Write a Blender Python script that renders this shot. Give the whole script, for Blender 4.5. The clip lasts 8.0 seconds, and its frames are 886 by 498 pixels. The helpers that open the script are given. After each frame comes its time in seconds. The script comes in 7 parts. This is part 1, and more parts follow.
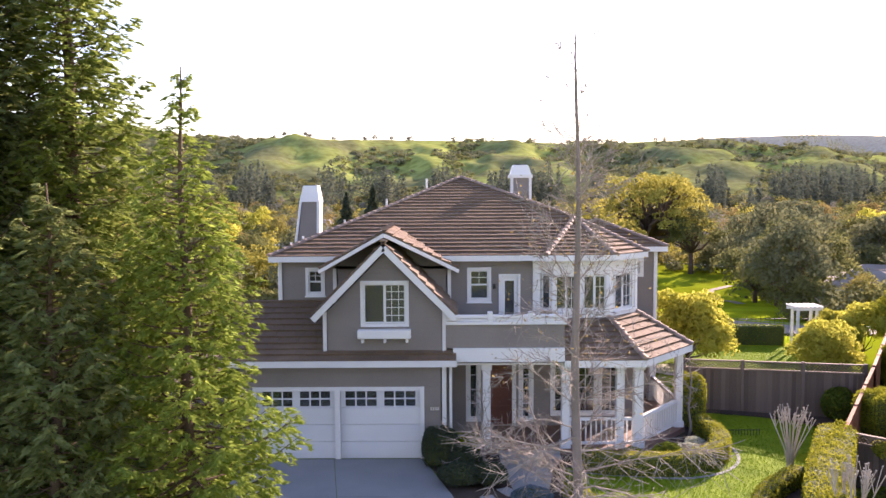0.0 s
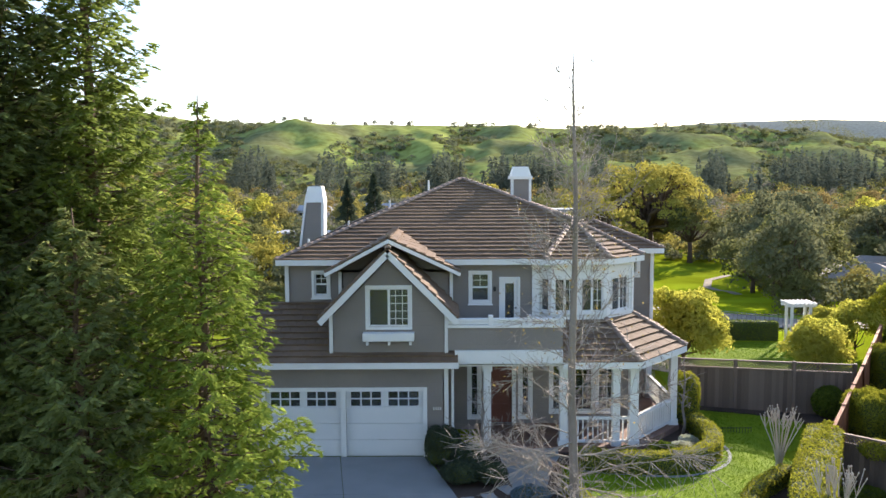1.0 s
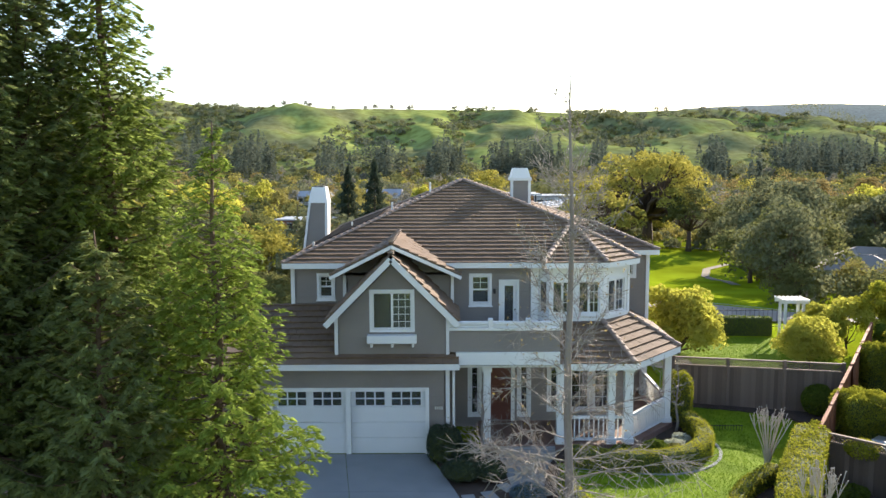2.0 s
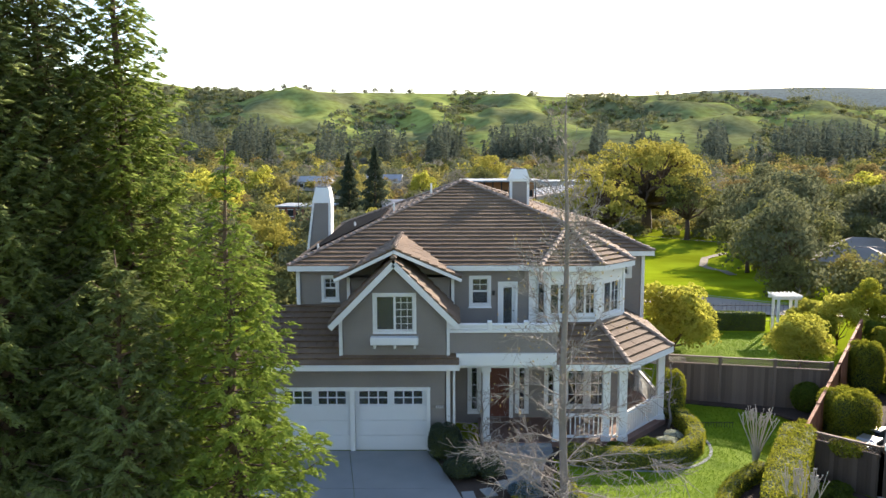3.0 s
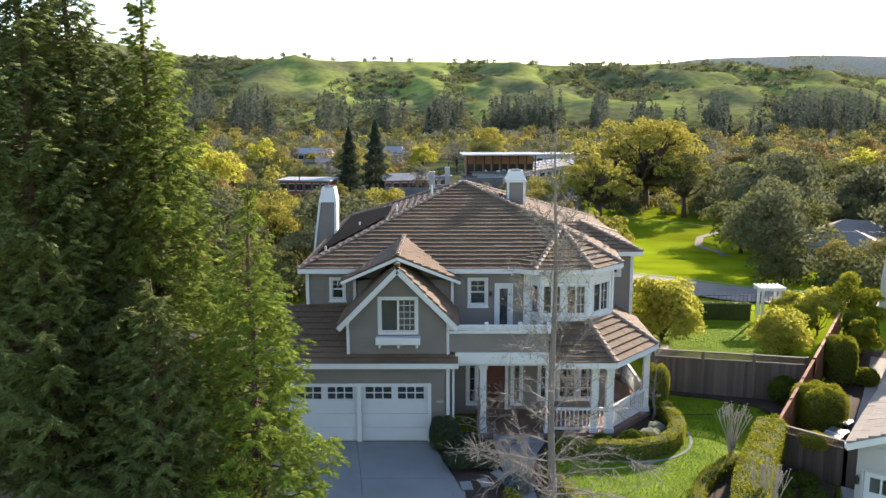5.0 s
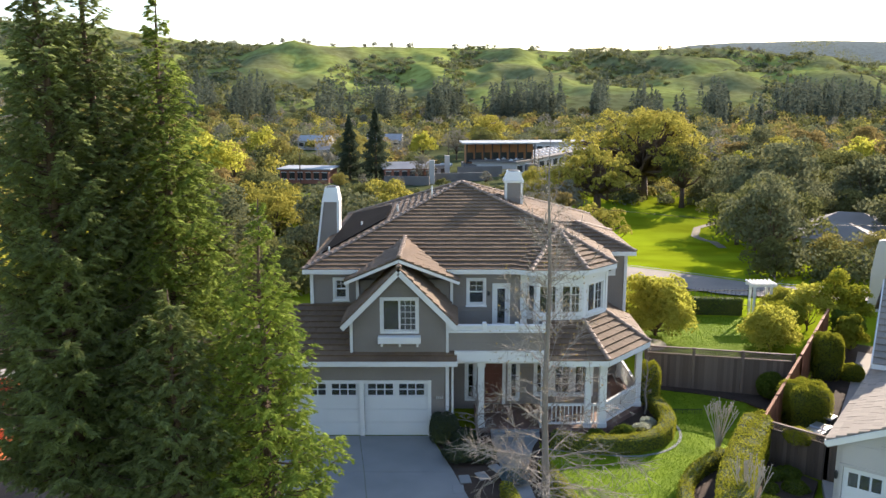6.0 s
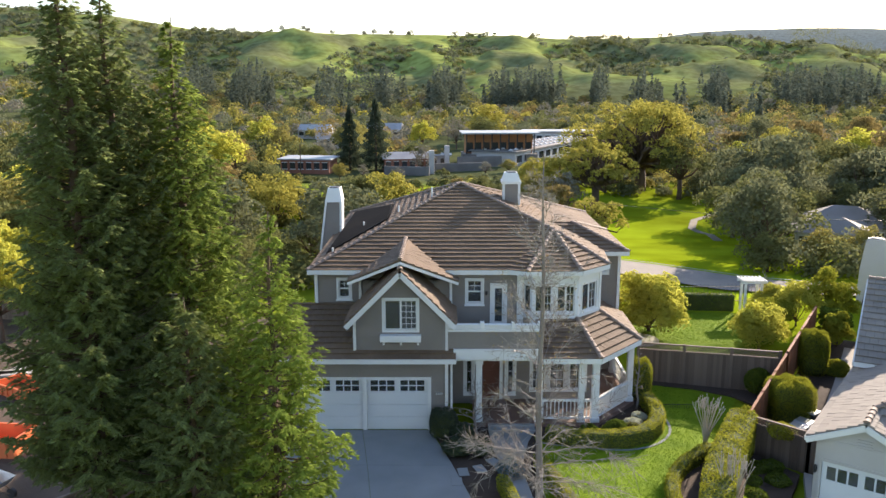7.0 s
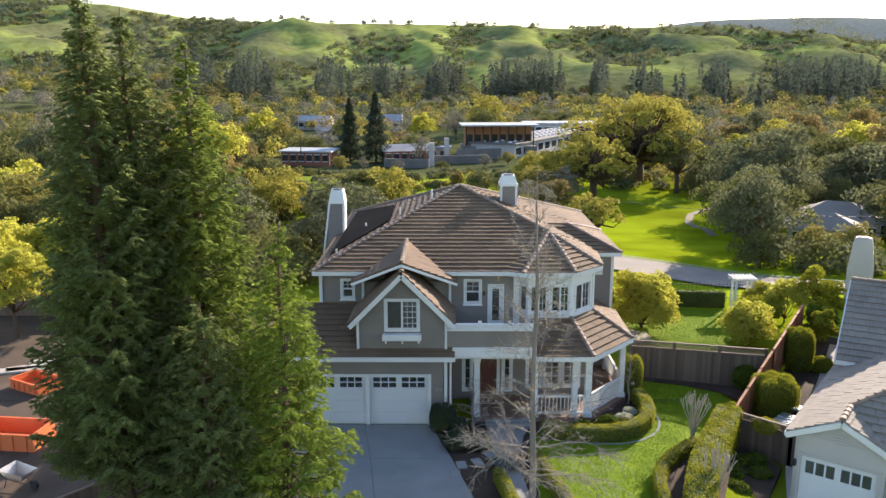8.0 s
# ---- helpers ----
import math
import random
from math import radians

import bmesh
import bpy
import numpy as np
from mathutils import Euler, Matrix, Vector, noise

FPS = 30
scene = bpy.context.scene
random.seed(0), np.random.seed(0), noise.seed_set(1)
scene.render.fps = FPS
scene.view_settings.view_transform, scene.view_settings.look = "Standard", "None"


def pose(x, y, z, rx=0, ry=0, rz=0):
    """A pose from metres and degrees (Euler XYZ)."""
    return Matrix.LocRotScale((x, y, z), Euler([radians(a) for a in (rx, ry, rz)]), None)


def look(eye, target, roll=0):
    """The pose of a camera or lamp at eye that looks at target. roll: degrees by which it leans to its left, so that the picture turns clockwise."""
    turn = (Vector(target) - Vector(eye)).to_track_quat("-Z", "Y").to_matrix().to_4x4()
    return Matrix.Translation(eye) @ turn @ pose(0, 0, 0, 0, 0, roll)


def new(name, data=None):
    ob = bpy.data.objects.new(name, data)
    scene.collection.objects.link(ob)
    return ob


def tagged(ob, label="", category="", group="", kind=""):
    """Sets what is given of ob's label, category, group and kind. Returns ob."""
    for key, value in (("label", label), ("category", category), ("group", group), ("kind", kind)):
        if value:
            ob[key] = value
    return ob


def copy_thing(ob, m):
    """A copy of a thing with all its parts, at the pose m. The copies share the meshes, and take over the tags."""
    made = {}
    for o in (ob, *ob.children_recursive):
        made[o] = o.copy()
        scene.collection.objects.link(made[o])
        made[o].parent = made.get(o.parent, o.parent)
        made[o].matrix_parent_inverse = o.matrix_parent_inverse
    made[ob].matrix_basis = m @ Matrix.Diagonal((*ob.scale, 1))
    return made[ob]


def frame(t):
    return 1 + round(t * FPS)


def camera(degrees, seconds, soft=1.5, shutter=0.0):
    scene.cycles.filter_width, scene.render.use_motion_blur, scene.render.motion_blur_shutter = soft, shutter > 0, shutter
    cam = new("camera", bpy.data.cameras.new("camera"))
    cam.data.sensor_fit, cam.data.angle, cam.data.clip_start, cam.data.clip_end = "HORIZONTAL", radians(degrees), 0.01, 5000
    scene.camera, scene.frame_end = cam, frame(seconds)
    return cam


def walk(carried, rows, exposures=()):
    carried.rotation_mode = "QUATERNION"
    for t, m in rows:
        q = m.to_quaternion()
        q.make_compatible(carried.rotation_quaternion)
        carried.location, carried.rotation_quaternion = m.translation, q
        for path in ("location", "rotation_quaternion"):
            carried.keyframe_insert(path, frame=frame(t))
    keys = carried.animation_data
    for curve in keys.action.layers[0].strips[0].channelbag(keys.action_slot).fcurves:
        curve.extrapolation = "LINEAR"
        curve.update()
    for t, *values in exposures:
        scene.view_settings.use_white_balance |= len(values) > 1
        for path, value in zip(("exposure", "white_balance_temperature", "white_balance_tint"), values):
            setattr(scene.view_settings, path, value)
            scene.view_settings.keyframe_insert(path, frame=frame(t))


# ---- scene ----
cam = camera(58.7, 8.0)
PATH = [
    (0.0, (1.219, 3.375, 8.713), (1.123, 23.320, 7.245), -0.36),
    (0.5, (1.185, 2.991, 9.079), (1.085, 22.922, 7.422), -0.34),
    (1.0, (1.158, 2.605, 9.466), (1.054, 22.518, 7.612), -0.32),
    (1.5, (1.136, 2.215, 9.868), (1.029, 22.109, 7.813), -0.30),
    (3.0, (1.100, 1.010, 11.131), (0.987, 20.830, 8.459), -0.24),
    (3.5, (1.096, 0.589, 11.561), (0.982, 20.381, 8.685), -0.22),
    (4.0, (1.095, 0.154, 11.992), (0.982, 19.915, 8.915), -0.20),
    (4.5, (1.097, -0.298, 12.422), (0.984, 19.432, 9.149), -0.17),
    (6.0, (1.115, -1.787, 13.706), (1.007, 17.846, 9.889), -0.11),
    (6.5, (1.123, -2.340, 14.132), (1.018, 17.260, 10.153), -0.09),
    (7.0, (1.132, -2.930, 14.558), (1.030, 16.639, 10.431), -0.07),
    (7.5, (1.140, -3.561, 14.987), (1.042, 15.980, 10.725), -0.05),
    (8.0, (1.148, -4.237, 15.421), (1.054, 15.277, 11.039), -0.03),
]
walk(cam, [(t, look(eye, target, roll)) for t, eye, target, roll in PATH],
     [(0.0, 1.78, 6700, 38), (0.5, 1.64, 6450, 27), (1.0, 1.52, 6250, 18), (1.5, 1.52, 6250, 14), (3.0, 1.46, 6350, 16), (8.0, 1.40, 6400, 17)])

# ---- world and sun ----
SUN_AZ, SUN_EL = radians(36), radians(20.7)
world = bpy.data.worlds.new("world")
scene.world = world
world.use_nodes = True
wn = world.node_tree.nodes
sky = wn.new("ShaderNodeTexSky")
sky.sky_type = "NISHITA"
sky.sun_disc = False
sky.sun_elevation, sky.sun_rotation = SUN_EL, SUN_AZ
sky.air_density, sky.dust_density, sky.ozone_density = 1.0, 0.6, 1.0
wn["Background"].inputs["Strength"].default_value = 0.13
world.node_tree.links.new(sky.outputs[0], wn["Background"].inputs["Color"])
sun_data = bpy.data.lights.new("sun", "SUN")
sun_data.energy, sun_data.angle, sun_data.color = 5.0, radians(0.5), (1.0, 0.87, 0.68)
sun = new("sun", sun_data)
sun_dir = Vector((math.sin(SUN_AZ) * math.cos(SUN_EL), math.cos(SUN_AZ) * math.cos(SUN_EL), math.sin(SUN_EL)))
sun.matrix_world = look(sun_dir * 100, (0, 0, 0))


# ---- materials ----
def nodes_of(name):
    m = bpy.data.materials.new(name)
    m.use_nodes = True
    return m, m.node_tree.nodes, m.node_tree.links, m.node_tree.nodes["Principled BSDF"]


def mat(name, c1, c2, scale=6.0, rough=0.7, bump=0.2, fine=60.0, metal=0.0, islands=0.0, pieces=0.0, spec=0.3, lap=0.0, stretch=(1, 1, 1)):
    """Two-tone surface: large stains and fine grain, with relief; islands and pieces vary the tone piece by piece; lap adds board courses of that height."""
    m, n, l, b = nodes_of(name)
    tc = n.new("ShaderNodeTexCoord")
    mp = n.new("ShaderNodeMapping")
    mp.inputs["Scale"].default_value = stretch
    l.new(tc.outputs["Object"], mp.inputs["Vector"])
    n1, n2 = n.new("ShaderNodeTexNoise"), n.new("ShaderNodeTexNoise")
    n1.inputs["Scale"].default_value, n1.inputs["Detail"].default_value = scale * 0.15, 5
    n2.inputs["Scale"].default_value, n2.inputs["Detail"].default_value = fine, 3
    for q in (n1, n2):
        l.new(mp.outputs[0], q.inputs["Vector"])
    mixf = n.new("ShaderNodeMath")
    mixf.operation = "MULTIPLY_ADD"
    mixf.inputs[1].default_value, mixf.inputs[2].default_value = 0.45, 0.0
    l.new(n2.outputs["Fac"], mixf.inputs[0])
    add = n.new("ShaderNodeMath")
    add.operation = "MULTIPLY_ADD"
    add.inputs[1].default_value = 1.4
    l.new(n1.outputs["Fac"], add.inputs[0])
    l.new(mixf.outputs[0], add.inputs[2])
    last = add
    for amount, source in ((islands, "ShaderNodeNewGeometry"), (pieces, "ShaderNodeObjectInfo")):
        if amount:
            g = n.new(source)
            a = n.new("ShaderNodeMath")
            a.operation = "MULTIPLY_ADD"
            a.inputs[1].default_value = amount
            l.new(g.outputs["Random Per Island" if source.endswith("Geometry") else "Random"], a.inputs[0])
            l.new(last.outputs[0], a.inputs[2])
            last = a
    rng = n.new("ShaderNodeMapRange")
    rng.inputs["From Min"].default_value, rng.inputs["From Max"].default_value = 0.5, 1.35 + islands + pieces
    l.new(last.outputs[0], rng.inputs["Value"])
    mx = n.new("ShaderNodeMix")
    mx.data_type = "RGBA"
    mx.inputs["A"].default_value, mx.inputs["B"].default_value = (*c1, 1), (*c2, 1)
    l.new(rng.outputs[0], mx.inputs["Factor"])
    l.new(mx.outputs["Result"], b.inputs["Base Color"])
    b.inputs["Roughness"].default_value, b.inputs["Metallic"].default_value = rough, metal
    b.inputs["Specular IOR Level"].default_value = spec
    height = n2.outputs["Fac"]
    if lap:
        sep, mod = n.new("ShaderNodeSeparateXYZ"), n.new("ShaderNodeMath")
        l.new(tc.outputs["Object"], sep.inputs[0])
        mod.operation = "FLOORED_MODULO"
        mod.inputs[1].default_value = lap
        l.new(sep.outputs["Z"], mod.inputs[0])
        inv = n.new("ShaderNodeMath")
        inv.operation = "MULTIPLY_ADD"
        inv.inputs[1].default_value = -1.5 / lap * 0.4
        l.new(mod.outputs[0], inv.inputs[0])
        l.new(mixf.outputs[0], inv.inputs[2])
        height = inv.outputs[0]
    if bump:
        bp = n.new("ShaderNodeBump")
        bp.inputs["Strength"].default_value, bp.inputs["Distance"].default_value = bump, 0.03
        l.new(height, bp.inputs["Height"])
        l.new(bp.outputs[0], b.inputs["Normal"])
    return m


def leaf_mat(name, c1, c2, thin=0.45, rough=0.55, speck=0.4, patch=0.6):
    """Leaves: reflect on the lit face and let light through, tone varying leaf by leaf."""
    m, n, l, b = nodes_of(name)
    g, tc, nz = n.new("ShaderNodeNewGeometry"), n.new("ShaderNodeTexCoord"), n.new("ShaderNodeTexNoise")
    nz.inputs["Scale"].default_value = patch
    l.new(tc.outputs["Object"], nz.inputs["Vector"])
    a = n.new("ShaderNodeMath")
    a.operation = "MULTIPLY_ADD"
    a.inputs[1].default_value, a.inputs[2].default_value = speck, 0.2 - speck / 2
    l.new(g.outputs["Random Per Island"], a.inputs[0])
    s = n.new("ShaderNodeMath")
    s.operation = "MULTIPLY_ADD"
    s.inputs[1].default_value = 0.6
    s.use_clamp = True
    l.new(nz.outputs["Fac"], s.inputs[0])
    l.new(a.outputs[0], s.inputs[2])
    mx = n.new("ShaderNodeMix")
    mx.data_type = "RGBA"
    mx.inputs["A"].default_value, mx.inputs["B"].default_value = (*c1, 1), (*c2, 1)
    l.new(s.outputs[0], mx.inputs["Factor"])
    l.new(mx.outputs["Result"], b.inputs["Base Color"])
    b.inputs["Roughness"].default_value = rough
    b.inputs["Specular IOR Level"].default_value = 0.0
    tr, ms = n.new("ShaderNodeBsdfTranslucent"), n.new("ShaderNodeMixShader")
    l.new(mx.outputs["Result"], tr.inputs["Color"])
    ms.inputs[0].default_value = thin
    l.new(b.outputs[0], ms.inputs[1])
    l.new(tr.outputs[0], ms.inputs[2])
    l.new(ms.outputs[0], n["Material Output"].inputs["Surface"])
    return m


def glass_mat(name):
    m, n, l, b = nodes_of(name)
    b.inputs["Base Color"].default_value = (0.3, 0.33, 0.34, 1)
    b.inputs["Roughness"].default_value = 0.03
    b.inputs["Transmission Weight"].default_value = 0.85
    b.inputs["IOR"].default_value = 1.45
    return m


SIDING = mat("grey_siding", (0.195, 0.172, 0.152), (0.25, 0.222, 0.196), 5, 0.75, 0.55, 25, lap=0.16)
TRIM = mat("white_trim", (0.66, 0.66, 0.64), (0.76, 0.76, 0.74), 6, 0.5, 0.05, 40)
DOORW = mat("white_door_paint", (0.60, 0.62, 0.62), (0.70, 0.71, 0.71), 4, 0.45, 0.05, 30)
TILE = mat("roof_tile", (0.095, 0.068, 0.048), (0.235, 0.158, 0.10), 3, 0.8, 0.35, 35, islands=0.14, spec=0.15)
TILE_P = mat("roof_tile_piece", (0.095, 0.068, 0.048), (0.235, 0.158, 0.10), 3, 0.8, 0.35, 35, pieces=0.14, spec=0.15)
NTILE = mat("pale_roof_tile", (0.19, 0.165, 0.14), (0.33, 0.29, 0.24), 3, 0.8, 0.35, 35, islands=0.28, spec=0.15)
NTILE_P = mat("pale_roof_tile_piece", (0.19, 0.165, 0.14), (0.33, 0.29, 0.24), 3, 0.8, 0.35, 35, pieces=0.28, spec=0.15)
RIDGE = mat("ridge_tile", (0.20, 0.145, 0.11), (0.34, 0.25, 0.19), 3, 0.75, 0.3, 35, pieces=0.5)
UNDER = mat("roof_underlay", (0.05, 0.045, 0.04), (0.08, 0.07, 0.06), 3, 0.9, 0.1)
NOTCH_SHADE = mat("roof_notch_shade", (0.010, 0.010, 0.011), (0.018, 0.017, 0.017), 3, 0.95, 0.2, spec=0.02)
GLASS = glass_mat("window_glass")
BLIND = mat("pale_blind", (0.5, 0.48, 0.44), (0.6, 0.58, 0.54), 3, 0.8, 0.1)
DARKIN = mat("dark_interior", (0.03, 0.028, 0.026), (0.06, 0.055, 0.05), 2, 0.9, 0.0)
CONCRETE = mat("concrete", (0.20, 0.21, 0.21), (0.28, 0.285, 0.28), 4, 0.85, 0.15, 90)
PALE_CONC = mat("pale_concrete", (0.34, 0.31, 0.27), (0.46, 0.42, 0.37), 4, 0.85, 0.15, 90)
ASPHALT = mat("asphalt", (0.19, 0.165, 0.14), (0.25, 0.22, 0.185), 3, 0.9, 0.2, 120)
WOOD = mat("brown_fence_wood", (0.07, 0.05, 0.037), (0.23, 0.17, 0.13), 8, 0.8, 0.3, 50, pieces=0.8, stretch=(1, 1, 0.15))
REDWOOD = mat("red_fence_wood", (0.25, 0.10, 0.05), (0.40, 0.175, 0.09), 8, 0.8, 0.3, 50, pieces=0.4, stretch=(1, 1, 0.15))
METAL = mat("galvanised_metal", (0.5, 0.5, 0.5), (0.65, 0.65, 0.65), 4, 0.35, 0.05, metal=0.9)
BLACK = mat("black_metal", (0.02, 0.02, 0.02), (0.04, 0.04, 0.04), 4, 0.5, 0.05)
BRICK = mat("brick_step", (0.15, 0.09, 0.07), (0.24, 0.15, 0.115), 8, 0.8, 0.3)
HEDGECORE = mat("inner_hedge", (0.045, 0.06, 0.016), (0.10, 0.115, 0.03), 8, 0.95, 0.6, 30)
SOIL = mat("bark_soil", (0.035, 0.025, 0.018), (0.08, 0.055, 0.04), 8, 0.95, 0.6, 30)
TRACK = mat("worn_track", (0.15, 0.13, 0.09), (0.23, 0.20, 0.14), 4, 0.95, 0.4, 15)
DIRT = mat("dry_dirt", (0.06, 0.042, 0.03), (0.125, 0.088, 0.06), 4, 0.95, 0.5, 15)
ORANGE = mat("orange_steel", (0.55, 0.12, 0.04), (0.70, 0.19, 0.07), 6, 0.5, 0.1)
LAWN = mat("lawn_grass", (0.105, 0.175, 0.008), (0.195, 0.275, 0.012), 8, 0.9, 0.6, 45, spec=0.08)
STUCCO = mat("pale_stucco", (0.42, 0.40, 0.38), (0.5, 0.48, 0.46), 4, 0.85, 0.3, 80)
BARK = mat("brown_bark", (0.07, 0.045, 0.03), (0.14, 0.095, 0.065), 8, 0.9, 0.6, 20, stretch=(1, 1, 0.3))
GREYBARK = mat("grey_bark", (0.15, 0.125, 0.11), (0.27, 0.235, 0.21), 8, 0.85, 0.3, 20, stretch=(1, 1, 0.3))
SMOOTHBARK = mat("smooth_pale_bark", (0.30, 0.26, 0.22), (0.46, 0.41, 0.35), 8, 0.7, 0.2, 20)
PALEBARK = mat("pale_bark", (0.19, 0.16, 0.135), (0.35, 0.305, 0.26), 8, 0.8, 0.3, 20, stretch=(1, 1, 0.3))
NEEDLE = leaf_mat("needle_leaf", (0.09, 0.135, 0.045), (0.33, 0.40, 0.08), 0.55)
# same needles, backlit shade of the left trees greyed into the colour
NEEDLE_SHADE = leaf_mat("shade_needle_leaf", (0.105, 0.135, 0.07), (0.32, 0.37, 0.12), 0.55)
NEEDLE_L = leaf_mat("young_needle_leaf", (0.12, 0.18, 0.04), (0.36, 0.44, 0.08), 0.52)
HEDGE = leaf_mat("hedge_leaf", (0.05, 0.085, 0.016), (0.175, 0.215, 0.03), 0.38)
YHEDGE = leaf_mat("yellow_hedge_leaf", (0.17, 0.19, 0.02), (0.40, 0.385, 0.045), 0.45, speck=0.28)
YELLOW = leaf_mat("spring_leaf", (0.34, 0.34, 0.055), (0.55, 0.52, 0.09), 0.58, speck=0.25)
OAKLEAF = leaf_mat("oak_leaf", (0.24, 0.225, 0.045), (0.44, 0.39, 0.085), 0.5, speck=0.14, patch=0.3)
OLIVE = leaf_mat("olive_leaf", (0.095, 0.105, 0.045), (0.22, 0.22, 0.075), 0.42, speck=0.14, patch=0.3)
GOLDEN = leaf_mat("golden_olive_leaf", (0.20, 0.18, 0.055), (0.34, 0.30, 0.085), 0.45, speck=0.14, patch=0.3)
EVERGREEN = leaf_mat("dull_evergreen_leaf", (0.10, 0.112, 0.065), (0.205, 0.21, 0.105), 0.42, speck=0.14, patch=0.3)
RUST = leaf_mat("rust_leaf", (0.20, 0.15, 0.06), (0.32, 0.25, 0.095), 0.45, speck=0.14, patch=0.3)
GREYTWIG = leaf_mat("grey_twig", (0.165, 0.155, 0.12), (0.275, 0.26, 0.195), 0.3, speck=0.14, patch=0.3)
DARKCON = leaf_mat("dark_conifer_leaf", (0.04, 0.055, 0.036), (0.095, 0.115, 0.07), 0.3)
# far conifer leaves, with haze mixed into the grey-green base colour
HAZE_CONIFER = leaf_mat("hazy_conifer_leaf", (0.075, 0.09, 0.07), (0.15, 0.17, 0.12), 0.3, speck=0.14, patch=0.3)
WHITEFLOWER = leaf_mat("white_flower", (0.35, 0.38, 0.25), (0.7, 0.7, 0.6), 0.3)


# ---- mesh helpers ----
def thing(name, label, category, at=(0, 0, 0), group="", kind=""):
    ob = new(name)
    ob.location = at
    ob.empty_display_size = 0.2
    bpy.context.view_layer.update()
    return tagged(ob, label, category, group, kind)


def part(name, bm, material, parent=None, label="", smooth=False):
    """Links a bmesh, given in world metres, as one mesh object under parent."""
    me = bpy.data.meshes.new(name)
    bm.to_mesh(me)
    bm.free()
    return raw(name, me, material, parent, label, smooth)


def origin_of(ob):
    p = Vector((0, 0, 0))
    while ob is not None:
        p = p + ob.location
        ob = ob.parent
    return p


def raw(name, me, material, parent=None, label="", smooth=False):
    me.materials.append(material)
    if smooth:
        me.polygons.foreach_set("use_smooth", [True] * len(me.polygons))
    ob = new(name, me)
    if parent is not None:
        me.transform(Matrix.Translation(-origin_of(parent)))
        ob.parent = parent
    if label:
        ob["label"] = label
    return ob


def bm_new():
    return bmesh.new()


def box(bm, x0, x1, y0, y1, z0, z1, m=None, bevel=0.0):
    pts = [(x0, y0, z0), (x1, y0, z0), (x1, y1, z0), (x0, y1, z0), (x0, y0, z1), (x1, y0, z1), (x1, y1, z1), (x0, y1, z1)]
    vs = [bm.verts.new(m @ Vector(p) if m else p) for p in pts]
    fs = [bm.faces.new([vs[i] for i in f]) for f in ((0, 3, 2, 1), (4, 5, 6, 7), (0, 1, 5, 4), (1, 2, 6, 5), (2, 3, 7, 6), (3, 0, 4, 7))]
    if bevel:
        es = list({e for f in fs for e in f.edges})
        bmesh.ops.bevel(bm, geom=es, offset=bevel, segments=1, affect="EDGES")
    return bm


def prism(bm, pts, d):
    """A flat polygon pushed out along the vector d."""
    a = [bm.verts.new(p) for p in pts]
    b = [bm.verts.new(Vector(p) + Vector(d)) for p in pts]
    bm.faces.new(a[::-1])
    bm.faces.new(b)
    k = len(pts)
    for i in range(k):
        bm.faces.new((a[i], a[(i + 1) % k], b[(i + 1) % k], b[i]))
    return bm


def beam(bm, a, b, w, h, up=(0, 0, 1)):
    """A board from a to b, w wide and h deep."""
    a, b = Vector(a), Vector(b)
    t = (b - a)
    L = t.length
    t.normalize()
    s = t.cross(Vector(up))
    s = s.normalized() if s.length > 1e-4 else Vector((1, 0, 0))
    u = s.cross(t)
    m = Matrix((s, t, u)).transposed().to_4x4()
    m.translation = a
    return box(bm, -w / 2, w / 2, 0, L, -h / 2, h / 2, m)


def tube(bm, pts, radii, sides=8):
    """A tapered round limb through pts."""
    rings = []
    for i, p in enumerate(pts):
        p = Vector(p)
        d = Vector(pts[min(i + 1, len(pts) - 1)]) - Vector(pts[max(i - 1, 0)])
        d.normalize()
        s = d.orthogonal().normalized()
        t = d.cross(s)
        rings.append([bm.verts.new(p + (s * math.cos(a) + t * math.sin(a)) * radii[i]) for a in [2 * math.pi * k / sides for k in range(sides)]])
    for r0, r1 in zip(rings, rings[1:]):
        for k in range(sides):
            bm.faces.new((r0[k], r0[(k + 1) % sides], r1[(k + 1) % sides], r1[k]))
    bm.faces.new(rings[0][::-1])
    bm.faces.new(rings[-1])
    return bm


def frame_of(origin, u, up=(0, 0, 1)):
    """Matrix whose x runs along u, z up, y into the wall (u turned left)."""
    u = Vector(u).normalized()
    z = Vector(up)
    y = z.cross(u)
    m = Matrix((u, y, z)).transposed().to_4x4()
    m.translation = Vector(origin)
    return m


def wall(name, m, width, z0, z1, thick, openings, material, parent, label=""):
    """A wall in the plane of m, from 0 to width and z0 to z1, with real openings (x0, x1, z0, z1)."""
    xs = sorted({0.0, width, *[v for o in openings for v in o[:2]]})
    zs = sorted({z0, z1, *[v for o in openings for v in o[2:]]})
    bm = bm_new()
    for a, b in zip(xs, xs[1:]):
        run = None
        for c, d in zip(zs, zs[1:]):
            cx, cz = (a + b) / 2, (c + d) / 2
            if any(o[0] < cx < o[1] and o[2] < cz < o[3] for o in openings):
                if run:
                    box(bm, a, b, 0, thick, run[0], run[1], m)
                run = None
            else:
                run = (run[0], d) if run else (c, d)
        if run:
            box(bm, a, b, 0, thick, run[0], run[1], m)
    return part(name, bm, material, parent, label)


